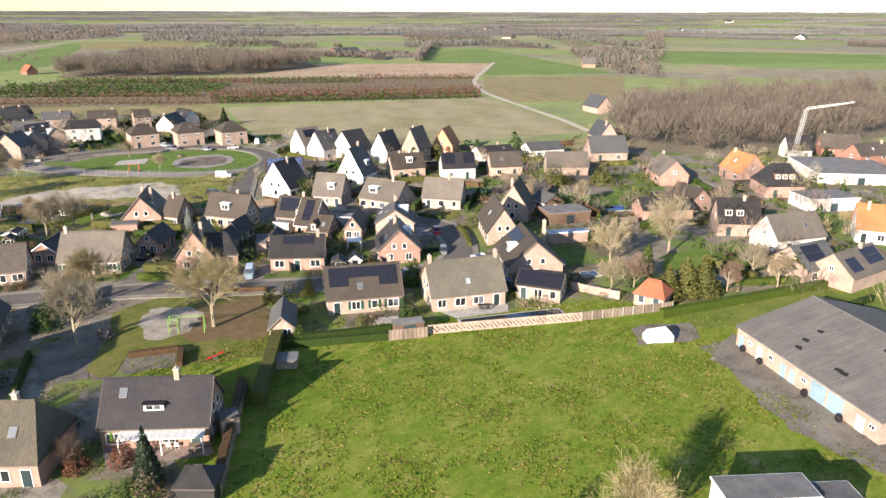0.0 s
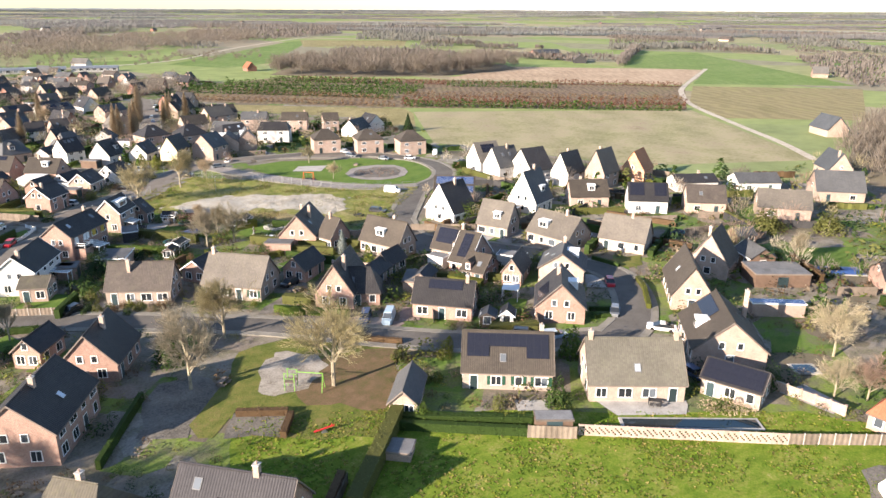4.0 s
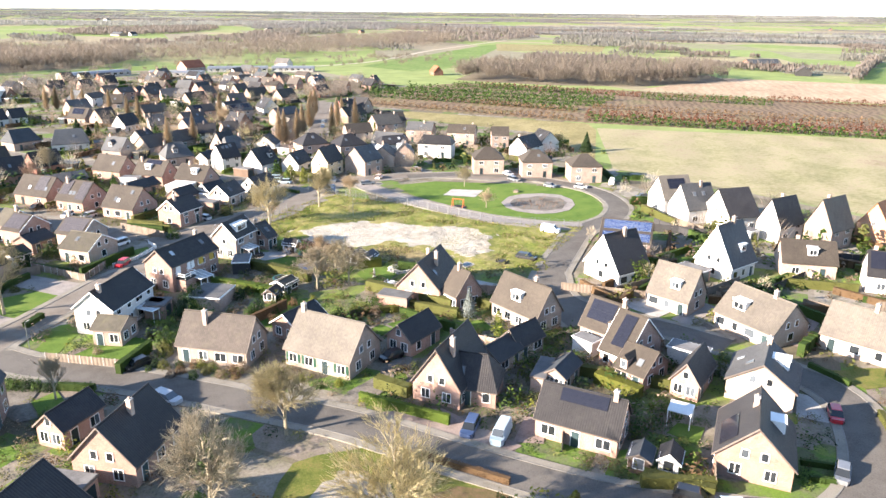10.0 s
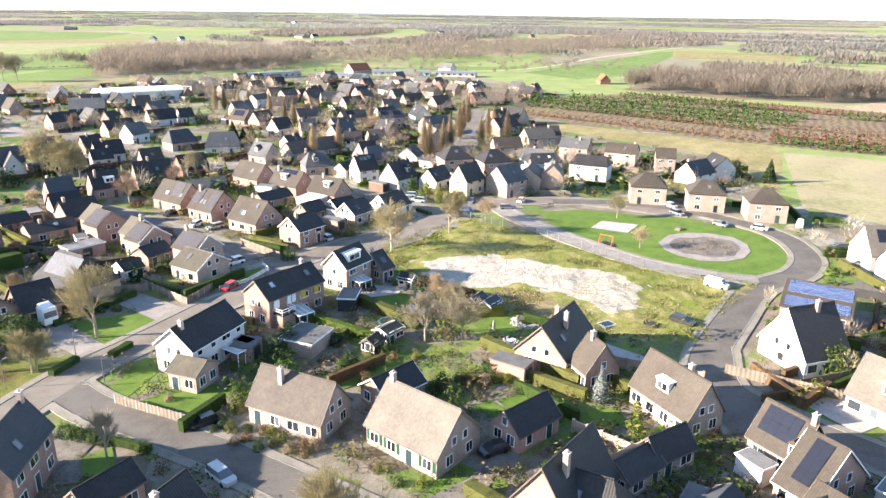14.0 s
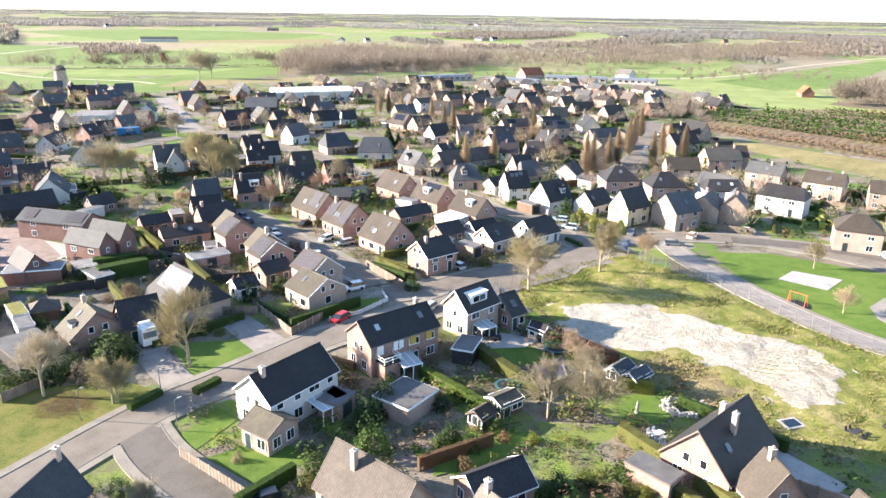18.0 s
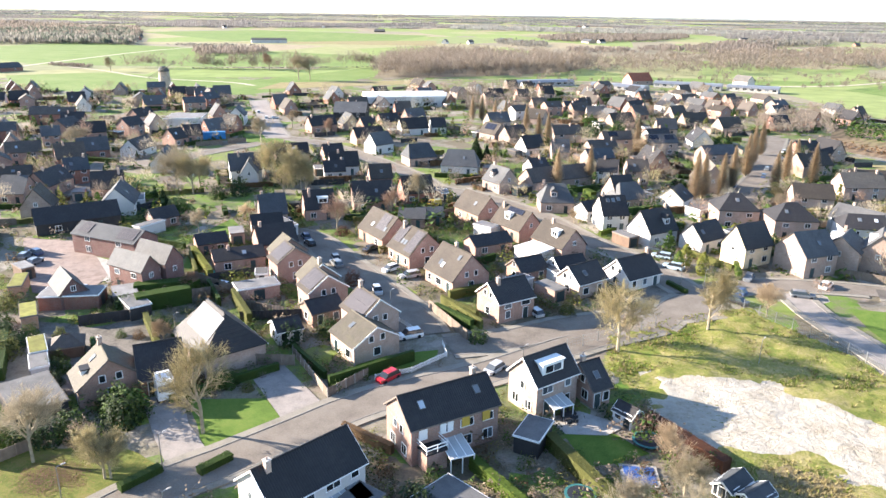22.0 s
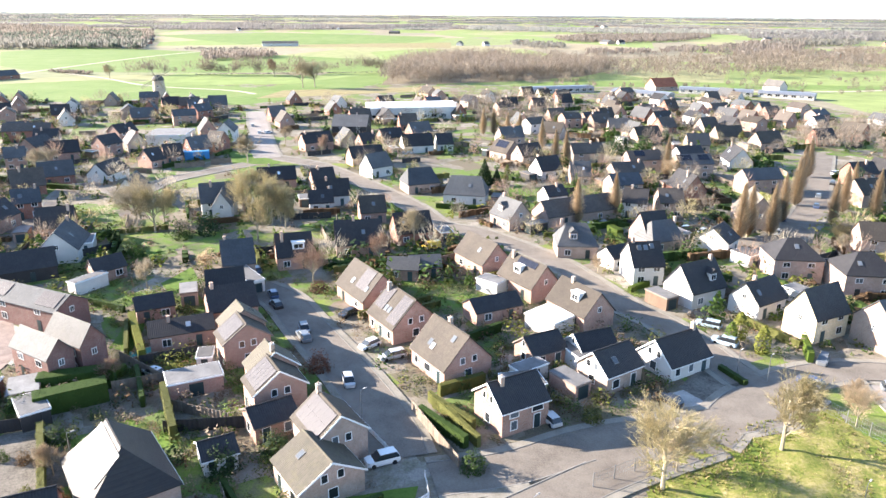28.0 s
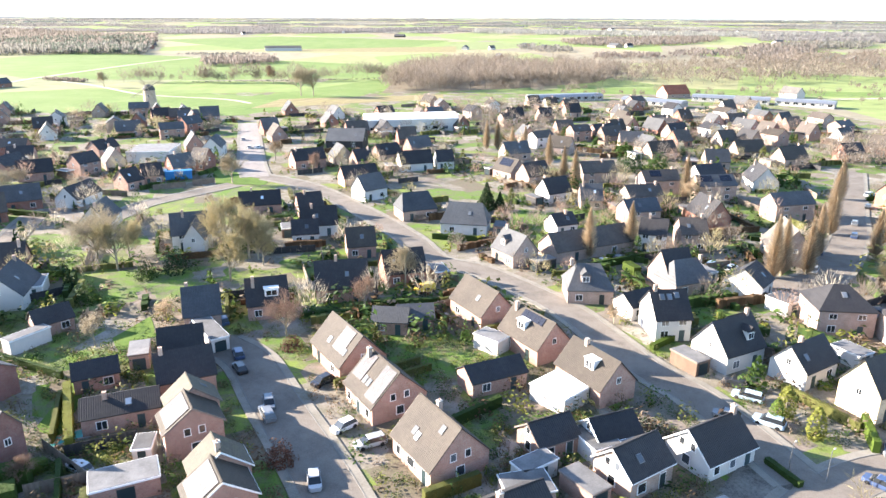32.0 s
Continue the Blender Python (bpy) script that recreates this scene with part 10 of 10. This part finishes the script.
def canopy_roof(at, ang, L, W, h, label):
    """An open shelter: four posts under a thin roof."""
    e = thing("shelter", pose(at[0], at[1], 0, 0, 0, ang), label, "shelter")
    for x in (-L / 2 + 0.1, L / 2 - 0.1):
        for y in (-W / 2 + 0.1, W / 2 - 0.1):
            part("post", Mesh().box(x - 0.06, y - 0.06, 0, x + 0.06, y + 0.06, h - 0.08), M_FRAME, e)
    part("roof", Mesh().solid([(-L / 2, -W / 2, h - 0.1), (L / 2, -W / 2, h - 0.1), (L / 2, W / 2, h + 0.1), (-L / 2, W / 2, h + 0.1)], [(-L / 2, -W / 2, h), (L / 2, -W / 2, h), (L / 2, W / 2, h + 0.2), (-L / 2, W / 2, h + 0.2)]), M_TARP, e)


canopy_roof((125.6, 67.0), -66, 3.0, 2.6, 2.4, "white sheeted garden shelter on posts")
house(114.0, 64.4, 28, 3.6, 3.0, 2.0, 2.8, "timber", "slate", name="garden_shed", category="shed", mid=True)
house(116.3, 62.0, 28, 3.4, 2.8, 2.0, 3.1, "white", "black", name="garden_shed", category="shed", mid=True)
hedge((112.1, 62.6), (115.9, 55.8), 1.2, 1.6, "olive")
hedge((148.6, 52.0), (144.9, 49.1), 0.8, 1.1, "olive")
hedge((144.9, 49.1), (136.4, 44.9), 0.8, 1.1, "yellow")
hedge((154.6, 64.4), (154.0, 60.5), 0.7, 1.0, "green")
hedge((154.0, 60.5), (153.4, 57.8), 0.7, 1.0, "green")
hedge((127.3, 51.0), (129.4, 48.6), 0.6, 0.8, "green")
hedge((129.6, 53.2), (132.0, 50.0), 0.6, 0.8, "green")
hedge((125.6, 81.0), (126.8, 74.0), 1.6, 1.8, "yellow")
hedge((109.3, 122.9), (117.1, 118.8), 1.0, 1.2, "olive")
hedge((152.0, 107.4), (150.0, 96.6), 0.8, 1.7, "brown")
hedge((150.0, 96.6), (157.6, 98.6), 0.8, 1.7, "brown")
for at, h, kind, form, wide in (((42.9, 157.4), 3.4, "dark", "ball", 1.3), ((44.6, 158.9), 3.2, "green", "ball", 1.3), ((40.0, 157.2), 3.0, "dark", "ball", 1.4), ((37.2, 156.2), 2.8, "green", "ball", 1.4),
        ((34.6, 174.8), 2.4, "dark", "ball", 1.3), ((36.2, 175.6), 1.8, "green", "ball", 1.3), ((34.0, 178.2), 2.2, "olive", "ball", 1.2), ((36.8, 171.6), 2.0, "dark", "ball", 1.2), ((38.9, 173.4), 1.6, "green", "ball", 1.3),
        ((44.8, 191.2), 2.6, "green", "ball", 1.2), ((24.6, 180.6), 3.6, "olive", "ball", 1.4), ((24.9, 184.0), 2.4, "dark", "ball", 1.4), ((18.8, 198.6), 2.6, "dark", "ball", 1.3), ((17.6, 192.0), 3.0, "green", "ball", 1.4),
        ((24.8, 187.6), 2.2, "green", "ball", 1.4), ((29.6, 188.0), 1.6, "olive", "ball", 1.3), ((21.6, 186.6), 3.2, "dark", "ball", 1.3), ((39.8, 187.4), 1.5, "green", "ball", 1.2), ((42.8, 187.0), 1.6, "brown", "ball", 1.2),
        ((51.0, 178.8), 2.0, "brown", "ball", 1.4), ((52.4, 175.6), 1.4, "dark", "ball", 1.3), ((56.8, 171.6), 2.0, "brown", "ball", 1.4), ((59.6, 171.2), 2.2, "green", "ball", 1.3), ((62.0, 171.8), 1.6, "dark", "ball", 1.3),
        ((48.8, 187.6), 1.6, "green", "ball", 1.2), ((46.6, 180.6), 1.3, "olive", "ball", 1.3), ((38.8, 202.0), 2.2, "grey", "ball", 1.3), ((15.0, 199.4), 2.8, "olive", "ball", 1.3), ((13.2, 202.8), 2.0, "dark", "ball", 1.3)):
    shrub(at, h, kind, form, wide)
hedge((41.6, 193.6), (49.6, 178.6), 0.9, 1.9, "olive")
hedge((21.0, 188.4), (28.4, 172.4), 1.2, 2.2, "green")
hedge((25.8, 170.2), (31.0, 158.8), 1.2, 2.2, "brown")
hedge((36.4, 184.6), (41.8, 174.8), 0.8, 1.5, "green")
for at, h, kind in (((57.9, 129.6), 1.8, "dark"), ((58.9, 128.7), 1.9, "green"), ((60.2, 127.6), 1.7, "dark"), ((61.3, 126.6), 1.6, "green"), ((62.6, 125.4), 1.5, "dark"), ((64.6, 124.6), 1.2, "olive"), ((66.8, 121.8), 1.3, "green"), ((64.4, 118.0), 1.2, "brown"), ((60.6, 117.2), 1.4, "dark"),
        ((76.4, 123.4), 1.3, "dark"), ((79.2, 121.4), 1.1, "green"), ((81.0, 120.2), 1.2, "brown"), ((82.8, 117.6), 1.3, "olive"), ((84.6, 113.4), 1.2, "brown"), ((86.2, 114.4), 1.6, "grey")):
    shrub(at, h, kind, "ball", 1.3)
twig_tree((62.7, 122.0), 6.5, "grey", 1, "", True)
hedge((63.4, 125.0), (67.6, 121.2), 0.7, 1.2, "green")
# fallen leaves under the trees of the verge
rng = random.Random(31)
leaf_fall = Mesh()
bed = [(43.7, 147.0), (42.2, 151.7), (44.5, 154.0), (50.5, 151.9), (50.9, 148.4), (47.9, 146.3)]
while len(leaf_fall.f) < 2600:
    x, y = 46.6 + rng.gauss(0, 2.6), 150.0 + rng.gauss(0, 2.2)
    if poly_has(bed, x, y) or rng.random() < 0.25:
        a, r = rng.uniform(0, 6.28), rng.uniform(0.05, 0.12)
        c, d = math.cos(a) * r, math.sin(a) * r
        leaf_fall.face((x - c, y - d, 0.15), (x + d * 0.7, y - c * 0.7, 0.165), (x + c, y + d, 0.16), (x - d * 0.7, y + c * 0.7, 0.17))
tagged(new("fallen_leaves", leaf_fall.data("fallen_leaves", leaf_mat("brown_fallen_leaves", (0.16, 0.1, 0.06)))), "brown fallen leaves on the grass verge", "leaves", "", "stuff")
row_stuff("ornamental_grasses", "clumps of tan ornamental grass in a bed", [((108.6, 27.0), (112.9, 21.2)), ((109.6, 27.2), (113.2, 22.6)), ((108.0, 25.6), (111.9, 20.4))], "tan", 1.2, ball, 46, 0.8, 0.09, (0.6, 1.2), 1.3)


def garden_statue(at):
    """A plain pale figure on a round base, one turned form."""
    m = Mesh()
    prof = ((0.34, 0), (0.34, 0.12), (0.2, 0.2), (0.16, 0.7), (0.27, 0.78), (0.22, 0.95), (0.15, 1.25), (0.2, 1.45), (0.1, 1.6), (0.12, 1.75), (0.03, 1.86))
    k = 14
    for r, z in prof:
        m.v += [(r * math.cos(2 * math.pi * i / k), r * math.sin(2 * math.pi * i / k), z) for i in range(k)]
    for j in range(len(prof) - 1):
        for i in range(k):
            n = (i + 1) % k
            m.f.append((j * k + i, j * k + n, j * k + k + n, j * k + k + i))
    m.f.append(tuple(range((len(prof) - 1) * k, len(prof) * k)))
    ob = new("statue", m.data("statue", M_CONC, True))
    ob.matrix_basis = pose(at[0], at[1], 0.13)
    tagged(ob, "small pale stone garden figure on a lawn", "statue")


garden_statue((122.8, 135.9))
rng = random.Random(64)
rocks = Mesh()
for i in range(150):
    a = rng.uniform(0, 2 * math.pi)
    x, y, r = 130.0 + math.cos(a) * rng.uniform(2.0, 3.4), 136.4 + math.sin(a) * rng.uniform(1.8, 2.8), rng.uniform(0.12, 0.4)
    lo = [(x + r * math.cos(2 * math.pi * j / 5 + i) * rng.uniform(0.7, 1.2), y + r * math.sin(2 * math.pi * j / 5 + i) * rng.uniform(0.7, 1.2), 0.02) for j in range(5)]
    rocks.solid(lo, [(x + (p[0] - x) * 0.6, y + (p[1] - y) * 0.6, r * rng.uniform(0.7, 1.3)) for p in lo])
tagged(new("rockery", rocks.data("rockery", M_CONC)), "pale loose stones heaped round a garden pond", "rocks", "", "stuff")



# ---- far village, planting and garages round the houses ----
def near_house(x, y, pad):
    for hx, hy, a, l, w in HOUSES:
        dx, dy = x - hx, y - hy
        if dx * dx + dy * dy > 400:
            continue
        u, v = dx * math.cos(a) + dy * math.sin(a), -dx * math.sin(a) + dy * math.cos(a)
        if abs(u) < l + pad and abs(v) < w + pad:
            return True
    return False


rng = random.Random(4242)
for x0, x1, y0, y1, n in ((-230, 60, 395, 560, 52), (60, 300, 430, 600, 52), (-150, 0, 225, 400, 46), (235, 330, 330, 520, 12)):
    made = tries = 0
    while made < n and tries < 900:
        tries += 1
        x, y = rng.uniform(x0, x1), rng.uniform(y0, y1)
        if near_house(x, y, 5.0) or on_road(x, y, None, 5.0) or in_open(x, y):
            continue
        made += 1
        wl = rng.choice(("pink", "pink", "red", "red", "pale", "white"))
        rf = rng.choice(("black", "black", "grey", "grey", "tan", "brown", "brown"))
        ang = rng.choice((20, 30, 110, 120)) + rng.uniform(-6, 6)
        house(x, y, ang, rng.uniform(8.5, 12), rng.uniform(7.5, 8.5), rng.choice((2.8, 3.0, 4.8)), rng.uniform(7.2, 8.2), wl, rf, far=True, win=1)

# garages beside the houses
rng = random.Random(99)
for hx, hy, a, l, w in list(HOUSES):
    if l < 3.6 or rng.random() < 0.45 or hy < 60:
        continue
    s = rng.choice((-1, 1))
    u, v = s * (l + rng.uniform(2.6, 3.6)), rng.uniform(-1.5, 3.5)
    x, y = hx + u * math.cos(a) - v * math.sin(a), hy + u * math.sin(a) + v * math.cos(a)
    if near_house(x, y, 2.9) or on_road(x, y, None, 3.5):
        continue
    ca, sa = math.cos(a), math.sin(a)
    corner = lambda p, q: (x + p * ca - q * sa, y + p * sa + q * ca)
    flat_building(corner(-1.7, -3), corner(1.7, -3), corner(1.7, 3), rng.uniform(2.5, 2.9), rng.choice(("pink", "pink", "pale", "white", "dark", "timber")))

# garden hedges and fences round houses
for hx, hy, a, l, w in list(HOUSES):
    if l < 3.6 or hy < 70 or math.hypot(hx - 95, hy - 130) > 240:
        continue
    for k in range(2):
        sx, sy = rng.choice((-1, 1)), rng.choice((-1, 1))
        v = sy * (w + rng.uniform(4, 8))
        u0, u1 = -l - 1, l + 2
        if k:
            p, q = (sx * (l + 3.5), -w), (sx * (l + 3.5), w + 6)
        else:
            p, q = (u0, v), (u1, v)
        ca, sa = math.cos(a), math.sin(a)
        A = (hx + p[0] * ca - p[1] * sa, hy + p[0] * sa + p[1] * ca)
        B = (hx + q[0] * ca - q[1] * sa, hy + q[0] * sa + q[1] * ca)
        if any(near_house(A[0] + (B[0] - A[0]) * f, A[1] + (B[1] - A[1]) * f, 0.7) or on_road(A[0] + (B[0] - A[0]) * f, A[1] + (B[1] - A[1]) * f, None, 1.8) for f in (0, 0.2, 0.4, 0.6, 0.8, 1)):
            continue
        hedge(A, B, 0.7, rng.uniform(1.3, 2.0), rng.choice(("olive", "green", "green", "brown", "olive", "bright")))

# planting beds
def camera_way(x, y):
    """How far a place lies from the street the flight follows."""
    return math.hypot(max(0, x - 120, -10 - x), max(0, y - 215, 40 - y))


beds = {}
rng = random.Random(31)
NEAR_HOUSES = [h for h in HOUSES if camera_way(h[0], h[1]) < 45]
for count in range(22000):
    hx, hy, a, l, w = rng.choice(HOUSES if count < 16000 else NEAR_HOUSES)
    u, v = rng.gauss(0, l + 5), rng.gauss(0, w + 5)
    x, y = hx + u * math.cos(a) - v * math.sin(a), hy + u * math.sin(a) + v * math.cos(a)
    if near_house(x, y, 0.5) or on_road(x, y, None, 1.9) or in_open(x, y):
        continue
    kind = rng.choice(("green", "green", "dark", "olive", "olive", "brown", "grey", "grey", "green", "bright", "brown", "yellow"))
    m = beds.setdefault(kind, Mesh())
    far_off = camera_way(x, y) > 40
    k = rng.uniform(0.5, 1.6) * (1.9 if rng.random() < (0.3 if far_off else 0.14) else 1)
    c = leaf_cloud(rng, 20 if far_off else 66, 0.2 if far_off else 0.085, ball)
    o = len(m.v)
    ww = rng.uniform(1.0, 1.8)
    m.v += [(x + p[0] * k * ww, y + p[1] * k * ww, p[2] * k) for p in c.v]
    m.f += [tuple(o + j for j in f) for f in c.f]
for kind, m in beds.items():
    tagged(new("garden_planting", m.data("garden_planting", M_LEAF[kind])), SHRUB_WORDS[kind].replace("shrub", "shrubs").replace("conifer", "conifers") + " in garden beds", "plants", "", "stuff")


def village_spot(pad, way):
    while True:
        hx, hy, a, l, w = rng.choice(HOUSES)
        if camera_way(hx, hy) < way:
            continue
        u, v = rng.uniform(-1, 1) * (l + 9), rng.uniform(-1, 1) * (w + 10)
        x, y = hx + u * math.cos(a) - v * math.sin(a), hy + u * math.sin(a) + v * math.cos(a)
        if not (near_house(x, y, pad) or on_road(x, y, None, pad) or in_open(x, y)):
            return x, y, a


# garden trees, conifers and hedges in the farther gardens
garden = {"grey": Mesh(), "olive": Mesh(), "wood": Mesh(), "red": Mesh()}
for i in range(880):
    x, y, a = village_spot(1.2, 50)
    far_tree(garden[rng.choice(("grey", "olive", "wood", "wood", "red"))], rng, x, y, rng.uniform(3, 9.0), 150, 0.055)
for kind, m in garden.items():
    tagged(new("garden_trees", m.data("garden_trees", M_TWIG[kind])), "small leafless trees in village gardens", "trees", "", "stuff")
green = {"dark": Mesh(), "green": Mesh(), "olive": Mesh()}
for i in range(520):
    x, y, a = village_spot(0.8, 25)
    kind = rng.choice(("dark", "green", "green", "olive"))
    m, k = green[kind], rng.uniform(2.2, 6.5)
    c = leaf_cloud(rng, 80, 0.085, rng.choice((cone, column, ball)))
    o, ww = len(m.v), rng.uniform(1.0, 1.7)
    m.v += [(x + p[0] * k * ww, y + p[1] * k * ww, p[2] * k) for p in c.v]
    m.f += [tuple(o + j for j in f) for f in c.f]
for kind, m in green.items():
    tagged(new("garden_evergreens", m.data("garden_evergreens", M_LEAF[kind])), "dark evergreen bushes and conifers in gardens", "plants", "", "stuff")
lines = {"green": Mesh(), "olive": Mesh(), "brown": Mesh()}
walls = {"wood": Mesh(), "dark": Mesh()}
for i in range(1300):
    x, y, a = village_spot(0.6, 40)
    a += rng.choice((0, math.pi / 2))
    L = rng.uniform(5, 14)
    ca, sa = math.cos(a), math.sin(a)
    if any(near_house(x + ca * L * f, y + sa * L * f, 0.5) or on_road(x + ca * L * f, y + sa * L * f, None, 0.8) for f in (0.33, 0.66, 1)):
        continue
    is_hedge = rng.random() < 0.6
    m = lines[rng.choice(("green", "green", "olive", "brown"))] if is_hedge else walls[rng.choice(("wood", "dark"))]
    w, h = (rng.uniform(0.35, 0.6), rng.uniform(1.1, 2.2)) if is_hedge else (0.05, 1.8)
    n = max(2, int(L / (0.9 if is_hedge else 2.0)))
    for j in range(n):
        s0, s1 = L * j / n, L * (j + 1) / n - (0 if is_hedge else 0.06)
        hh, w2 = h + (rng.uniform(-0.15, 0.15) if is_hedge else 0), w * (rng.uniform(0.8, 1.2) if is_hedge else 1)
        q = [(x + ca * s - sa * v, y + sa * s + ca * v) for s, v in ((s0, -w2), (s1, -w2), (s1, w2), (s0, w2))]
        m.solid([(*p, 0) for p in q], [(*p, hh) for p in q])
for kind, m in lines.items():
    tagged(new("garden_hedges", m.data("garden_hedges", M_LEAF[kind])), "clipped hedges between the farther gardens", "hedge", "", "stuff")
for kind, m in walls.items():
    tagged(new("garden_fences", m.data("garden_fences", M_FENCE if kind == "wood" else WALLS["dark"])), "timber panel fences between the farther gardens", "fence", "", "stuff")


# farmsteads out in the fields
def farmstead(x, y, ang, L, W, he, hr, wall, roof, name="farmhouse"):
    e = thing(name, pose(x, y, far_height(math.hypot(x - 80, y - 200)), 0, 0, ang), f"distant {WALL_WORDS[wall]} {name.replace('_', ' ')} with {ROOF_WORDS[roof]} roof", "house" if name == "farmhouse" else "barn")
    l, w = L / 2, W / 2
    part("wall", Mesh().solid([(-l, -w, 0), (-l, w, 0), (-l, w, he), (-l, 0, hr), (-l, -w, he)][::-1], [(l, -w, 0), (l, w, 0), (l, w, he), (l, 0, hr), (l, -w, he)][::-1]), WALLS[wall], e)
    r = Mesh()
    for s in (-1, 1):
        lo = [(-l - 0.3, s * (w + 0.4), he - 0.2), (l + 0.3, s * (w + 0.4), he - 0.2), (l + 0.3, 0, hr + 0.2), (-l - 0.3, 0, hr + 0.2)]
        if s > 0:
            lo = [lo[1], lo[0], lo[3], lo[2]]
        r.solid(lo, [(p[0], p[1], p[2] + 0.25) for p in lo])
    part("roof", r, ROOFS[roof], e)
    for k in (-0.5, 0.5):
        put_window(e, pose(k * l, -w, 0.9), 1.5, 1.4, 0)


farmstead(*(268, 660), 20, 20, 13, 3.0, 8.5, "pale", "red")
farmstead(*(-169, 1371), 15, 60, 16, 5.0, 8.0, "white", "asb", "barn")
farmstead(*(422, 508), 70, 12, 8, 2.8, 7.0, "red", "red")
farmstead(*(363, 53), 40, 14, 9, 3.0, 8.0, "pale", "slate")
rng = random.Random(808)
made = 0
while made < 46:
    az, d = radians(rng.uniform(-18, 128)), 520 + 2200 * rng.random() ** 1.5
    x, y = 80 + math.cos(az) * d, 150 + math.sin(az) * d
    if in_open(x, y) or (y < 660 and abs(x - 30) < 300):
        continue
    made += 1
    big = rng.random() < 0.45
    farmstead(x, y, rng.uniform(0, 180), rng.uniform(18, 45) if big else rng.uniform(10, 16), rng.uniform(12, 18) if big else rng.uniform(8, 10), 3.2, rng.uniform(6.5, 8.5), rng.choice(("white", "pale", "red", "dark") if big else ("white", "pink", "red")), rng.choice(("grey", "asb", "black", "brown", "slate")), "barn" if big else "farmhouse")
